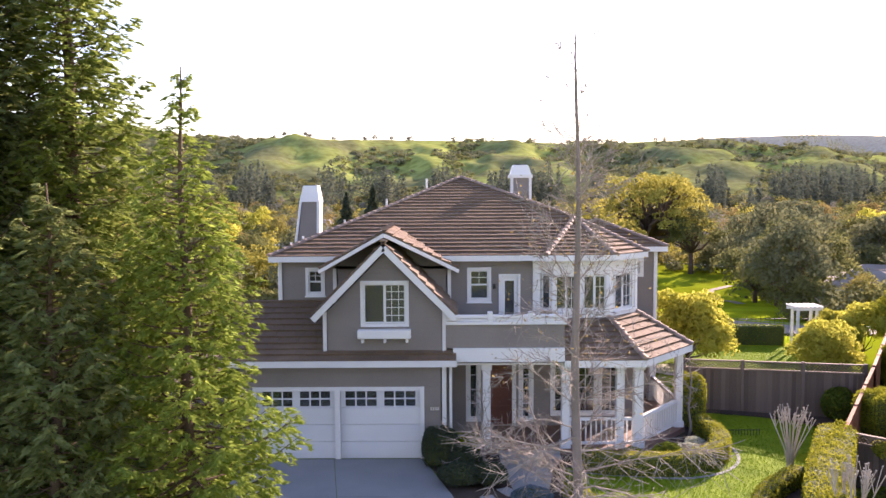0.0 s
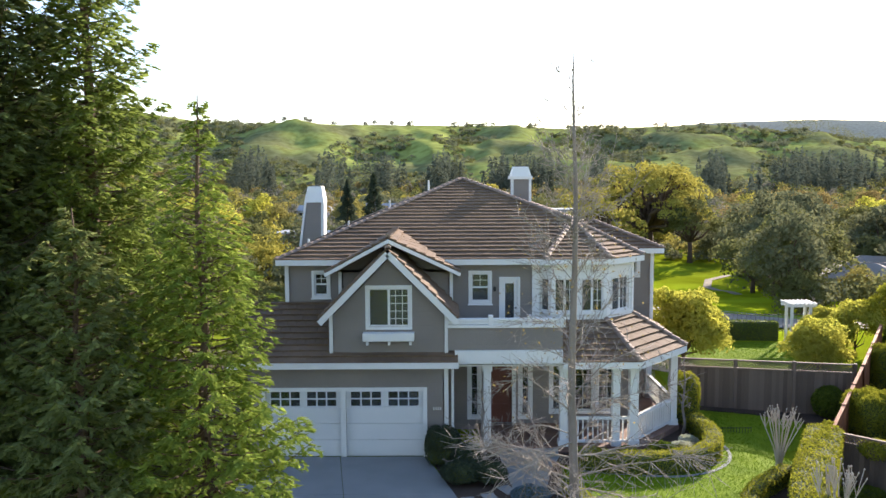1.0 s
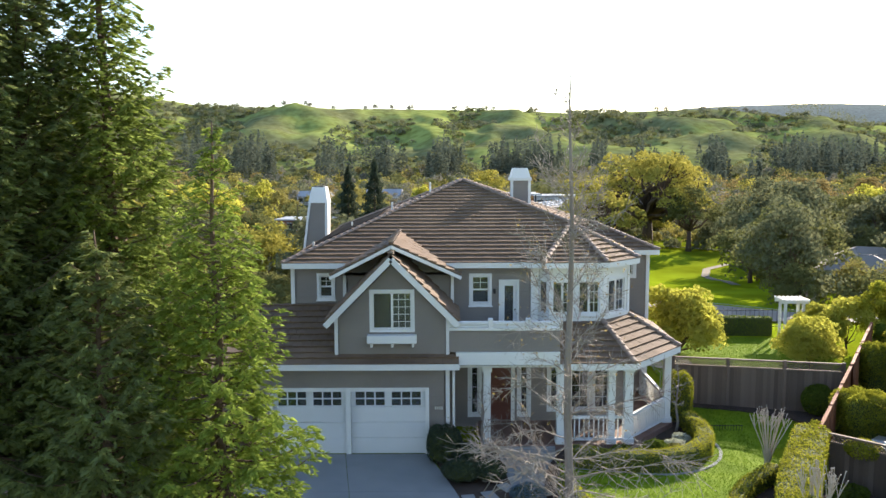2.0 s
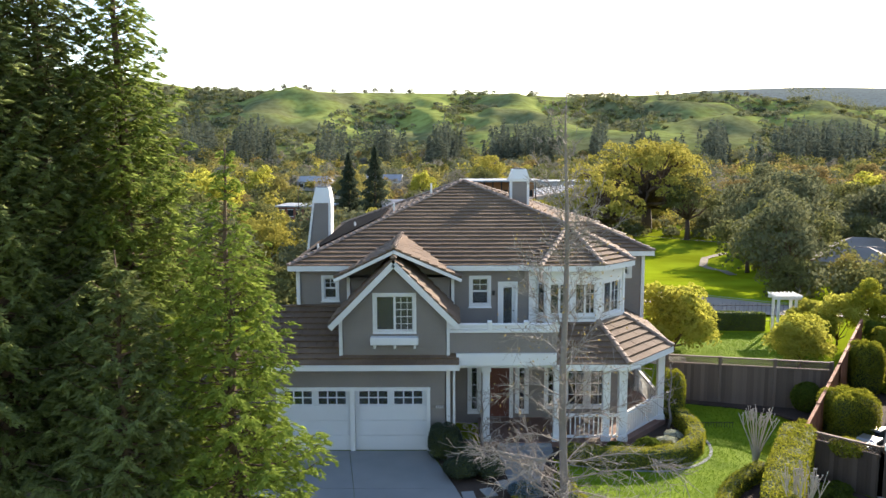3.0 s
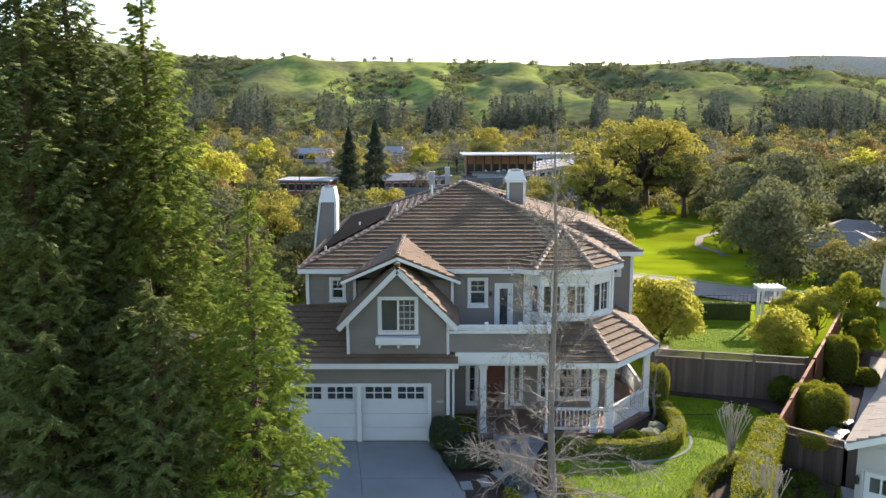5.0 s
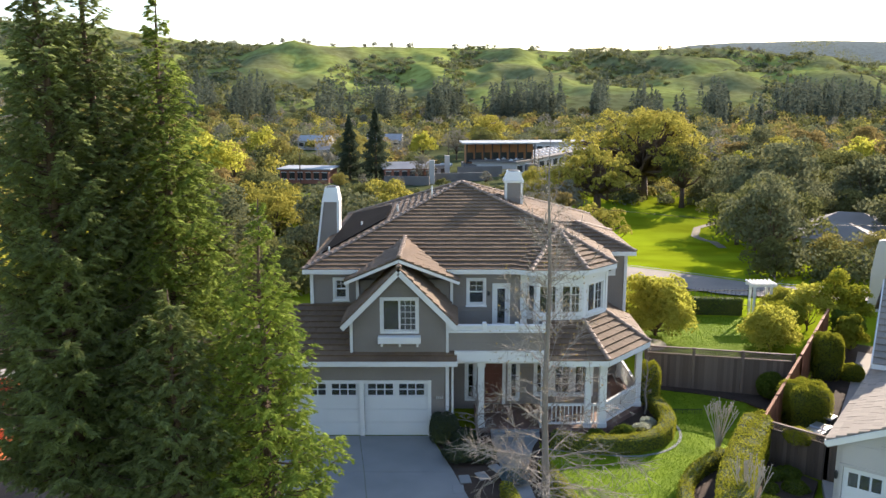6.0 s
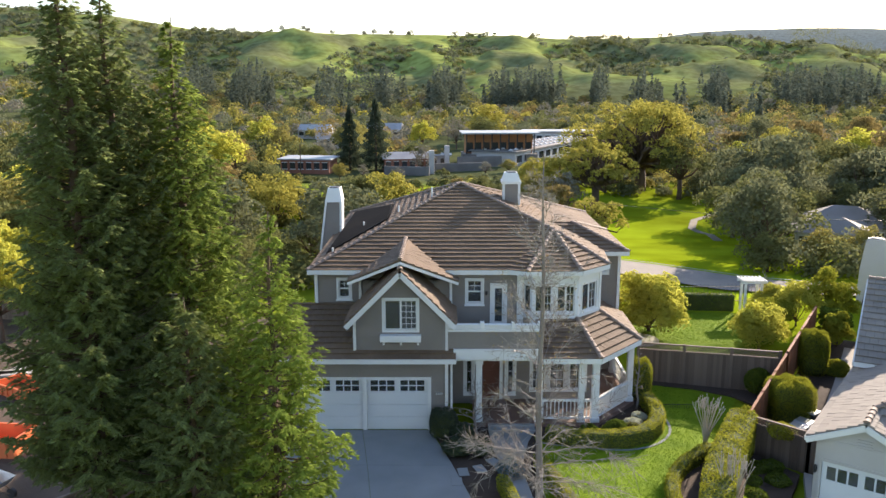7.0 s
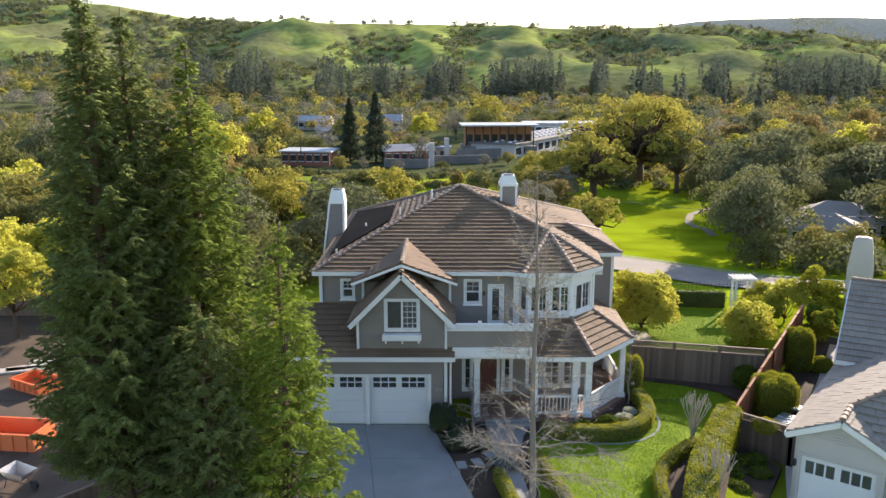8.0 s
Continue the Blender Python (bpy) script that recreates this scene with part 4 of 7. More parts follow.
def crown_mesh(seed, r, h, base, n_clump, per_clump, leaf, flat=0.8, clump=0.3):
    """Lobes over a rounded, uneven crown above the origin; gives the leaf quads and the lobe centres."""
    rs = np.random.RandomState(seed)
    c = unit(rs.normal(size=(n_clump, 3)))
    c[:, 2] = np.abs(c[:, 2]) * 1.25 - 0.35
    rad = rs.uniform(0.35, 1.0, n_clump) ** 0.6
    lob = 1 + 0.22 * np.sin(3 * np.arctan2(c[:, 1], c[:, 0]) + seed)
    c = c * rad[:, None] * np.array([r, r, h * 0.5 * flat])[None] * np.stack([lob, lob, np.ones(n_clump)], 1) * (1 - clump * 0.5)
    c[:, 2] += base + h * 0.42
    size = r * clump * rs.uniform(0.6, 1.25, n_clump)
    return lobe_quads(rs, c, size, n_clump * per_clump, leaf), c


def blob_quads(rs, x, y, z, r, h, n, leaf):
    """One far tree: a few lobes of leaves."""
    k = 6
    c = unit(rs.normal(size=(k, 3))) * np.array([r, r, h * 0.5]) * rs.uniform(0.25, 0.62, (k, 1))
    c[:, 2] = np.abs(c[:, 2]) * 1.1
    c = c + np.array([x, y, z + h * 0.26])
    return lobe_quads(rs, c, r * rs.uniform(0.38, 0.62, k), n, leaf, 0.3, min(1.3, h / r * 0.7), 0.35)


def limb_bm(seed, centres, base, h, tr, bend=0.5, count=9):
    rs = np.random.RandomState(seed)
    bm = bm_new()
    fork = np.array([0, 0, base + h * 0.12])
    tube(bm, [(0, 0, -0.3), (0.03 * h * 0.2, 0, fork[2] * 0.5), tuple(fork)], [tr * 1.25, tr, tr * 0.85], 8)
    for i in rs.choice(len(centres), min(count, len(centres)), False):
        e = centres[i]
        m1 = fork + (e - fork) * 0.4 + rs.normal(0, 0.06 * h * bend, 3)
        m2 = fork + (e - fork) * 0.75 + rs.normal(0, 0.06 * h * bend, 3)
        tube(bm, [tuple(fork), tuple(m1), tuple(m2), tuple(e)], [tr * 0.6, tr * 0.38, tr * 0.2, tr * 0.05], 5)
    return bm


def broad_tree(name, at, r, h, seed, material, label, base=1.5, n_clump=70, per_clump=40, leaf=0.35, tr=0.25, flat=1.0, group="", bark=None, count=10, clump=0.3, bend=0.5):
    """A broad-leaved tree: forked trunk with limbs that reach into a crown of leaf clumps."""
    tree = thing(name, label, "tree", at, group)
    q, c = crown_mesh(seed, r, h, base, n_clump, per_clump, leaf, flat, clump)
    bm = limb_bm(seed, c, base, h, tr, bend, count)
    me = bpy.data.meshes.new("trunk")
    bm.to_mesh(me)
    bm.free()
    me.transform(Matrix.Translation(at))
    raw("trunk", me, bark or BARK, tree, "", True)
    me = quads_mesh("crown", q)
    me.transform(Matrix.Translation(at))
    tagged(raw("crown", me, material, tree), kind="stuff")
    return tree


def hedge(name, path, width, z0, h, material, label, seed=1, leaf=0.05, dens=1700, round_top=0.06, category="hedge", closed=False):
    """A clipped hedge along a path: a dense twiggy core and small leaves over all its faces."""
    rs = np.random.RandomState(seed)
    ob = thing(name, label, category, (*path[0], z0))
    bm = bm_new()
    P = [Vector((*p, 0)) for p in path]
    L, R = [], []
    for i, p in enumerate(P):
        d = (P[min(i + 1, len(P) - 1)] - P[max(i - 1, 0)]).normalized()
        s = Vector((-d.y, d.x, 0)) * width / 2
        L.append(p + s)
        R.append(p - s)
    up = Vector((0, 0, 1))
    secs = [[l * 0.96 + r * 0.04 + up * z0, l * 0.97 + r * 0.03 + up * (z0 + h - 0.1), l * 0.8 + r * 0.2 + up * (z0 + h - 0.03), r * 0.8 + l * 0.2 + up * (z0 + h - 0.03), r * 0.97 + l * 0.03 + up * (z0 + h - 0.1), r * 0.96 + l * 0.04 + up * z0] for l, r in zip(L, R)]
    vs = [[bm.verts.new(p) for p in s] for s in secs]
    for a, b in zip(vs, vs[1:]):
        for k in range(5):
            bm.faces.new((a[k], b[k], b[k + 1], a[k + 1]))
    bm.faces.new(vs[0])
    bm.faces.new(vs[-1][::-1])
    faces = [[v.co.copy() for v in f.verts] for f in bm.faces]
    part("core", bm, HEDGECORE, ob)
    pts, nor = [], []
    for f in faces:
        for k in range(1, len(f) - 1):
            a, b, c = f[0], f[k], f[k + 1]
            n = (b - a).cross(c - a)
            cnt = int(n.length / 2 * dens)
            if cnt:
                u, v = rs.rand(cnt, 1), rs.rand(cnt, 1)
                m = (u + v) > 1
                u, v = np.where(m, 1 - u, u), np.where(m, 1 - v, v)
                pts.append(np.array(a) + u * np.array(b - a) + v * np.array(c - a))
                nn = np.array(n.normalized())
                nor.append(np.tile(nn, (cnt, 1)))
    pts, nor = np.concatenate(pts), np.concatenate(nor)
    pts = pts + rs.normal(0, 0.03, pts.shape) + np.array([0, 0, 1]) * (0.03 * np.sin(pts[:, :1] * 5) * np.cos(pts[:, 1:2] * 4))
    tagged(raw("foliage", quads_mesh("foliage", leaf_quads(rs, pts, leaf, leaf * 0.65)), material, ob), kind="stuff")
    return ob


def bush(name, at, r, h, seed, material, label, dens=1, leaf=0.07, category="shrub", core=True, squareness=2.0, group=""):
    """A clipped or loose bush: an uneven core and leaves over it."""
    rs = np.random.RandomState(seed)
    ob = thing(name, label, category, at, group)
    n = int(1500 * r * h * dens * 4)
    d = unit(rs.normal(size=(n, 3)))
    d[:, 2] = np.abs(d[:, 2]) * np.where(rs.rand(n) < 0.25, -0.6, 1)
    e = squareness
    d = d / (np.sum(np.abs(d) ** e, axis=1, keepdims=True) ** (1 / e))
    bumps = 1 + 0.06 * np.sin(5 * np.arctan2(d[:, 1], d[:, 0]) + seed)[:, None] + rs.normal(0, 0.035, (n, 1))
    p = d * np.array([r, r, h / 2]) * bumps
    p[:, 2] += h / 2
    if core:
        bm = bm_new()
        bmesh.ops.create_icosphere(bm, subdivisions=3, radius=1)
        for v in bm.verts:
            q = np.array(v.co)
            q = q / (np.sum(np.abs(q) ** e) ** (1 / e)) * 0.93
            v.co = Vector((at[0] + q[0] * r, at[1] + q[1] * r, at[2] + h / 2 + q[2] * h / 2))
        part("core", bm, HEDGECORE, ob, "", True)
    tagged(raw("foliage", quads_mesh("foliage", leaf_quads(rs, p + np.array(at), leaf, leaf * 0.6)), material, ob), kind="stuff")
    return ob


def bare_tree(name, at, h, r, seed, label, tr=0.13, n_main=34, category="tree", bark=None, rise0=0.9, lean=(0, 0), low=0.12, twig=3, dead=0):
    """A leafless tree: leader, arching limbs, and two orders of fine twigs."""
    rs = np.random.RandomState(seed)
    tree = thing(name, label, category, at)
    bm = bm_new()
    A = np.array(at, dtype=float)
    k = 12
    ln = np.array([lean[0], lean[1], 0.0])
    leader = [A + np.array([0.04 * math.sin(i), 0.04 * math.cos(1.7 * i), h * i / k]) + ln * (i / k) for i in range(k + 1)]
    tube(bm, [tuple(p) for p in leader], [tr * (1 - i / k) ** 0.75 + 0.006 for i in range(k + 1)], 9)
    part("trunk", bm, bark or GREYBARK, tree, "", True)
    limbs, twigs = bm_new(), bm_new()
    for i in range(n_main):
        f = low + (0.93 - low) * ((i + rs.rand()) / n_main) ** 1.6
        if h > 8 and i % 4 == 3:
            f = 0.42 + 0.48 * rs.rand()
        az = i * 2.4 + rs.uniform(-0.5, 0.5)
        L = r * (1.05 - f) ** 0.6 * rs.uniform(0.55, 1.1)
        rise = rise0 * (0.35 + 0.9 * f) + rs.uniform(-0.25, 0.25)
        out = np.array([math.cos(az), math.sin(az), 0])
        p = A + ln * f + np.array([0, 0, h * f])
        path = [p.copy()]
        d = unit((out + np.array([0, 0, rise]))[None])[0]
        for s in range(6):
            d = unit((d + rs.normal(0, 0.16, 3) + np.array([0, 0, 0.06 - 0.17 * (1 - f)]))[None])[0]
            p = p + d * L / 6
            path.append(p.copy())
        rad = 0.02 * (1 - f) + 0.006
        tube(limbs, [tuple(q) for q in path], [rad * (1 - 0.85 * j / 6) for j in range(7)], 4)
        for j in range(int(twig * 4 * (1.25 - f))):
            s = rs.randint(1, 7)
            b = path[s]
            td = unit((path[s] - path[s - 1])[None])[0] + rs.normal(0, 0.55, 3) + np.array([0, 0, -0.25 * (1 - f)])
            td = unit(td[None])[0]
            tl = L * rs.uniform(0.15, 0.4)
            e1 = b + td * tl * 0.5 + rs.normal(0, 0.05 * tl, 3)
            e2 = e1 + unit((td + rs.normal(0, 0.35, 3))[None])[0] * tl * 0.5
            tube(twigs, [tuple(b), tuple(e1), tuple(e2)], [0.008, 0.0065, 0.004], 3)
            for _ in range(2):
                e3 = e1 + unit((td + rs.normal(0, 0.7, 3))[None])[0] * tl * 0.35
                tube(twigs, [tuple(e1), tuple(e3)], [0.0055, 0.0035], 3)
    tagged(part("limb", limbs, bark or PALEBARK, tree), kind="stuff")
    if dead:
        n = dead
        f = rs.uniform(0.25, 0.72, n)
        az, rr = rs.uniform(0, 6.283, n), r * (1.05 - f) ** 0.6 * rs.uniform(0.2, 0.8, n)
        pts = A + np.stack([rr * np.cos(az) + ln[0] * f, rr * np.sin(az) + ln[1] * f, h * f + rr * 0.5], 1)
        tagged(raw("dead_leaf", quads_mesh("dead_leaf", leaf_quads(rs, pts, 0.07, 0.04)), RUST, tree), kind="stuff")
    tagged(part("twig", twigs, bark or PALEBARK, tree), kind="stuff")
    return tree

# ---- front yard ----
def sheet(name, pts, z, material, label, category, thick=0.03, kind="structure"):
    bm = bm_new()
    prism(bm, [(x, y, z - thick) for x, y in pts], (0, 0, thick))
    return tagged(part(name, bm, material), label, category, kind=kind)


def strip(name, path, width, z, h, material, label, category, kind="structure"):
    bm = bm_new()
    P = [Vector((*p, 0)) for p in path]
    prev = None
    for i, p in enumerate(P):
        d = (P[min(i + 1, len(P) - 1)] - P[max(i - 1, 0)]).normalized()
        s = Vector((-d.y, d.x, 0)) * width / 2
        ring = [bm.verts.new(q) for q in (p + s + Vector((0, 0, z)), p + s + Vector((0, 0, z + h)), p - s + Vector((0, 0, z + h)), p - s + Vector((0, 0, z)))]
        if prev:
            for k in range(4):
                bm.faces.new((prev[k], ring[k], ring[(k + 1) % 4], prev[(k + 1) % 4]))
        else:
            bm.faces.new(ring[::-1])
        prev = ring
    bm.faces.new(prev)
    return tagged(part(name, bm, material), label, category, kind=kind)


drive = thing("driveway", "pale concrete driveway in jointed slabs before the garage", "driveway", (-2, 24, 0), kind="structure")
rowsd = [(28.48, -5.4, 0.42), (25.3, -5.3, 1.36), (22.0, -5.2, 2.22), (18.6, -5.2, 3.05), (15, -5.2, 3.6), (9, -5.6, 4.2)]
for (ya, la, ra), (yb, lb, rb) in zip(rowsd, rowsd[1:]):
    for k in range(2):
        fa, fb = k / 2, (k + 1) / 2
        bm = bm_new()
        prism(bm, [(lb + (rb - lb) * fa + 0.008, yb + 0.008, -0.03), (lb + (rb - lb) * fb - 0.008, yb + 0.008, -0.03), (la + (ra - la) * fb - 0.008, ya - 0.008, -0.03), (la + (ra - la) * fa + 0.008, ya - 0.008, -0.03)], (0, 0, 0.05))
        part("slab", bm, CONCRETE, drive)
sheet("planting_soil", [(0.5, 28.5), (2.25, 22), (3.1, 18.5), (4.3, 12), (4.9, 12), (4.8, 28.8), (2.3, 28.8), (1.1, 28.5)], 0.008, SOIL, "dark bark soil in the planting bed", "soil")
sheet("front_walk", [(3.45, 12), (4.45, 12), (4.3, 22), (4.0, 25), (4.5, 27.4), (4.9, 28.36), (2.9, 28.36), (3.0, 26.8), (3.2, 25), (3.5, 22)], 0.03, CONCRETE, "grey concrete walk to the porch", "path")
for x, y, a in ((1.75, 24.75, 8), (2.4, 25.0, 20), (2.95, 25.6, 30), (1.5, 24.0, 3)):
    bm = bm_new()
    box(bm, -0.2, 0.2, -0.3, 0.3, 0.0, 0.04, pose(x, y, 0, 0, 0, a), 0.01)
    tagged(part("stepping_stone", bm, CONCRETE), "pale square stepping stone set in bark soil", "paving", "stepping stones")
# lawn, with a mown, slightly uneven surface
def lawn(name, poly, zf, label):
    xs, ys = [p[0] for p in poly], [p[1] for p in poly]
    vid, verts, faces = {}, [], []
    s = 0.16

    def inside(px, py):
        c = False
        for (x0, y0), (x1, y1) in zip(poly, poly[1:] + poly[:1]):
            if (y0 > py) != (y1 > py) and px < (x1 - x0) * (py - y0) / (y1 - y0) + x0:
                c = not c
        return c

    def vert(i, j):
        if (i, j) not in vid:
            x, y = min(xs) + i * s, min(ys) + j * s
            vid[(i, j)] = len(verts)
            verts.append((x, y, zf(x, y) + 0.025 + 0.02 * noise.noise((x * 1.6, y * 1.6, 0))))
        return vid[(i, j)]
    for i in range(int((max(xs) - min(xs)) / s)):
        for j in range(int((max(ys) - min(ys)) / s)):
            if inside(min(xs) + (i + 0.5) * s, min(ys) + (j + 0.5) * s):
                faces.append((vert(i, j), vert(i + 1, j), vert(i + 1, j + 1), vert(i, j + 1)))
    me = bpy.data.meshes.new(name)
    me.from_pydata(verts, [], faces)
    tagged(raw(name, me, LAWN, None, "", True), label, "lawn", kind="structure")
    rs = np.random.RandomState(len(faces))
    tri = np.array([[verts[k] for k in f] for f in faces])
    n = min(28000, len(faces) * 12)
    pick = tri[rs.randint(0, len(faces), n)]
    u, v = rs.rand(n, 1), rs.rand(n, 1)
    p = pick[:, 0] + (pick[:, 1] - pick[:, 0]) * u + (pick[:, 3] - pick[:, 0]) * v + np.array([0, 0, 0.015])
    q = leaf_quads(rs, p, 0.07, 0.02, np.array([0, 0, 1.1]), 0.8)
    tagged(raw("grass", quads_mesh("grass", q), GRASSBLADE), "short mown grass blades on the lawn", "grass", kind="stuff")


GRASSBLADE = leaf_mat("grass_blade", (0.085, 0.16, 0.012), (0.19, 0.285, 0.022), 0.4)
lawn("front_lawn", [(4.6, 12), (9.0, 12), (8.95, 22), (9.6, 24), (10.7, 25.4), (12.2, 27.2), (13.4, 29), (14.9, 32.3), (10.9, 34.0), (10.3, 32.5), (10.6, 30.2), (10.2, 28.2), (9.2, 27.3), (7.4, 27.0), (6.2, 27.3), (5.0, 27.6), (4.6, 25)], ground_z, "bright green mown front lawn")
sheet("bed_soil", [(4.6, 28.9), (4.9, 27.7), (6.2, 27.3), (7.4, 27.05), (9.2, 27.35), (10.1, 28.25), (10.5, 30.2), (10.2, 33.4), (9.6, 34), (9.7, 31.2), (7.6, 28.85)], 0.02, SOIL, "dark soil in the bed along the porch", "soil")
bedpath = [(5.3, 27.5), (6.3, 27.12), (7.4, 26.98), (8.5, 27.08), (9.35, 27.5), (9.95, 28.2), (10.3, 29.1), (10.4, 30.2), (10.3, 31.2)]
hedge("box_hedge", bedpath, 0.62, 0.0, 0.66, YHEDGE, "low clipped green hedge curving round the porch bed", 3)
kerb_path = []
for i in range(41):
    ang = radians(-112 + 132 * i / 40)
    kerb_path.append((8.15 + 2.62 * math.cos(ang) ** 1, 29.2 + 2.62 * math.sin(ang)))
strip("bed_kerb", [(5.0, 27.25), (6.2, 26.88)] + kerb_path, 0.11, -0.02, 0.06, CONCRETE, "grey concrete kerb edging the lawn", "kerb")
bush("column_shrub", (10.15, 32.1, 0), 0.5, 1.85, 5, YHEDGE, "square clipped yellow-green shrub at the porch end", 2, 0.06, squareness=5)
for x, y, r, h, mm in ((8.3, 28.2, 0.42, 0.55, HEDGE), (8.0, 28.0, 0.35, 0.45, HEDGE), (9.2, 28.9, 0.4, 0.3, WHITEFLOWER), (9.6, 29.6, 0.3, 0.3, WHITEFLOWER), (9.0, 28.3, 0.3, 0.4, OLIVE), (7.1, 27.9, 0.4, 0.5, HEDGE)):
    bush("bed_shrub", (x, y, 0), r, h, int(x * 50), mm, "low rounded shrub in the porch bed", 1.6, 0.11, core=mm is not WHITEFLOWER, group="bed shrubs")
bare_tree("young_tree", (9.75, 30.7, 0), 2.9, 0.7, 41, "small leafless tree in the porch bed", 0.05, 12, low=0.35, rise0=1.6, twig=2)
hedge("box_hedge", [(11.6, 26.2), (10.9, 25.55), (10.2, 24.9), (9.65, 24.1), (9.25, 23.2), (9.05, 22.2), (8.98, 20.5), (9.0, 15)], 0.45, -0.05, 0.62, YHEDGE, "low clipped yellow-green hedge curving along the lawn", 6)
hedge("tall_hedge", [(13.4, 27.6), (12.5, 26.0), (11.55, 24.3), (10.7, 22.6), (9.95, 20.6), (9.5, 18)], 1.1, -0.4, 1.75, YHEDGE, "loose yellow-green hedge beside the lawn", 7, 0.065, 1200)
hedge("box_hedge", [(4.7, 25.3), (4.95, 24.0), (5.3, 22.6), (5.6, 21), (5.9, 17)], 0.42, 0.0, 0.6, YHEDGE, "low clipped yellow hedge along the walk", 8)
hedge("box_hedge", [(3.15, 23.5), (3.4, 22.3), (3.62, 21.0), (3.8, 17)], 0.4, 0.0, 0.6, YHEDGE, "low clipped yellow hedge on the drive side of the walk", 9)
# shrubs by the house: their deep shade is put into a darker leaf colour
bush("dark_shrub", (0.98, 27.85, 0), 0.55, 1.2, 21, DARKCON, "clipped shrub at the garage corner, darkened for shade", 2, 0.06, squareness=3)
bush("dark_shrub", (1.75, 27.5, 0), 0.5, 0.75, 22, DARKCON, "rounded shrub by the porch, darkened for shade", 2, 0.06)
bush("dark_shrub", (2.45, 26.3, 0), 0.55, 0.6, 23, DARKCON, "low rounded shrub in the bed, darkened for shade", 2, 0.06)
bush("dark_shrub", (1.55, 26.3, 0), 0.6, 0.6, 24, DARKCON, "low rounded shrub beside the drive, darkened for shade", 2, 0.06)
bush("blue_shrub", (3.55, 24.6, 0), 0.55, 0.5, 25, leaf_mat("blue_grey_leaf", (0.08, 0.12, 0.14), (0.16, 0.22, 0.26), 0.2), "grey-blue low shrub beside the walk", 2, 0.06)
bare_tree("bare_shrub", (2.3, 27.9, 0), 2.6, 1.6, 51, "leafless twiggy shrub before the porch", 0.05, 22, "shrub", low=0.05, rise0=1.4)
bare_tree("bare_tree", (4.1, 20.6, 0), 12.6, 3.1, 11, "tall leafless grey-barked tree on the front lawn", 0.12, 66, lean=(-0.05, 0), low=0.13, rise0=1.0, twig=8, dead=420)


def twig_shrub(at, h, r, seed, label):
    rs = np.random.RandomState(seed)
    ob = thing("crape_myrtle", label, "shrub", at)
    for i in range(16):
        az, sp = i * 2.4, rs.uniform(0.25, 1.0) * r
        A = np.array(at)
        p1 = A + np.array([math.cos(az) * sp * 0.3, math.sin(az) * sp * 0.3, h * 0.4])
        p2 = A + np.array([math.cos(az) * sp * 0.7, math.sin(az) * sp * 0.7, h * 0.75]) + rs.normal(0, 0.04, 3)
        p3 = A + np.array([math.cos(az) * sp, math.sin(az) * sp, h * rs.uniform(0.88, 1.0)])
        bm = bm_new()
        tube(bm, [tuple(A + rs.normal(0, 0.05, 3) * np.array([1, 1, 0])), tuple(p1), tuple(p2), tuple(p3)], [0.026, 0.021, 0.016, 0.013], 5)
        for j in range(3):
            e = p2 + rs.normal(0, 0.1, 3) + np.array([0, 0, h * 0.22])
            tube(bm, [tuple(p2), tuple(e)], [0.011, 0.009], 4)
            bmesh.ops.create_icosphere(bm, subdivisions=1, radius=0.024, matrix=Matrix.Translation(e))
        part("stem", bm, SMOOTHBARK, ob)


twig_shrub((11.7, 27.0, 0), 2.0, 0.75, 61, "pollarded leafless shrub with pale upright stems")
twig_shrub((11.0, 21.9, -0.2), 2.3, 0.95, 62, "leafless branching shrub before the tall hedge")
sheet("hedge_soil", [(8.9, 14), (9.6, 14), (10.6, 20), (11.6, 22.6), (12.6, 24.8), (13.2, 26.6), (12.2, 27.0), (11.2, 25.9), (9.7, 24.1), (9.1, 22.2)], 0.045, SOIL, "dark soil between the two hedges", "soil", 0.3)
# low wire edging on the lawn
ed = thing("lawn_edging", "low dark wire edging across the lawn", "fence", (11, 30.8, 0))
for i in range(14):
    x = 10.9 + i * 0.105
    bm = bm_new()
    tube(bm, [(x, 30.8, 0), (x, 30.8, 0.24)], [0.01, 0.01], 4)
    part("picket", bm, BLACK, ed)
bm = bm_new()
beam(bm, (10.88, 30.8, 0.2), (12.3, 30.8, 0.2), 0.015, 0.02)
part("rail", bm, BLACK, ed)


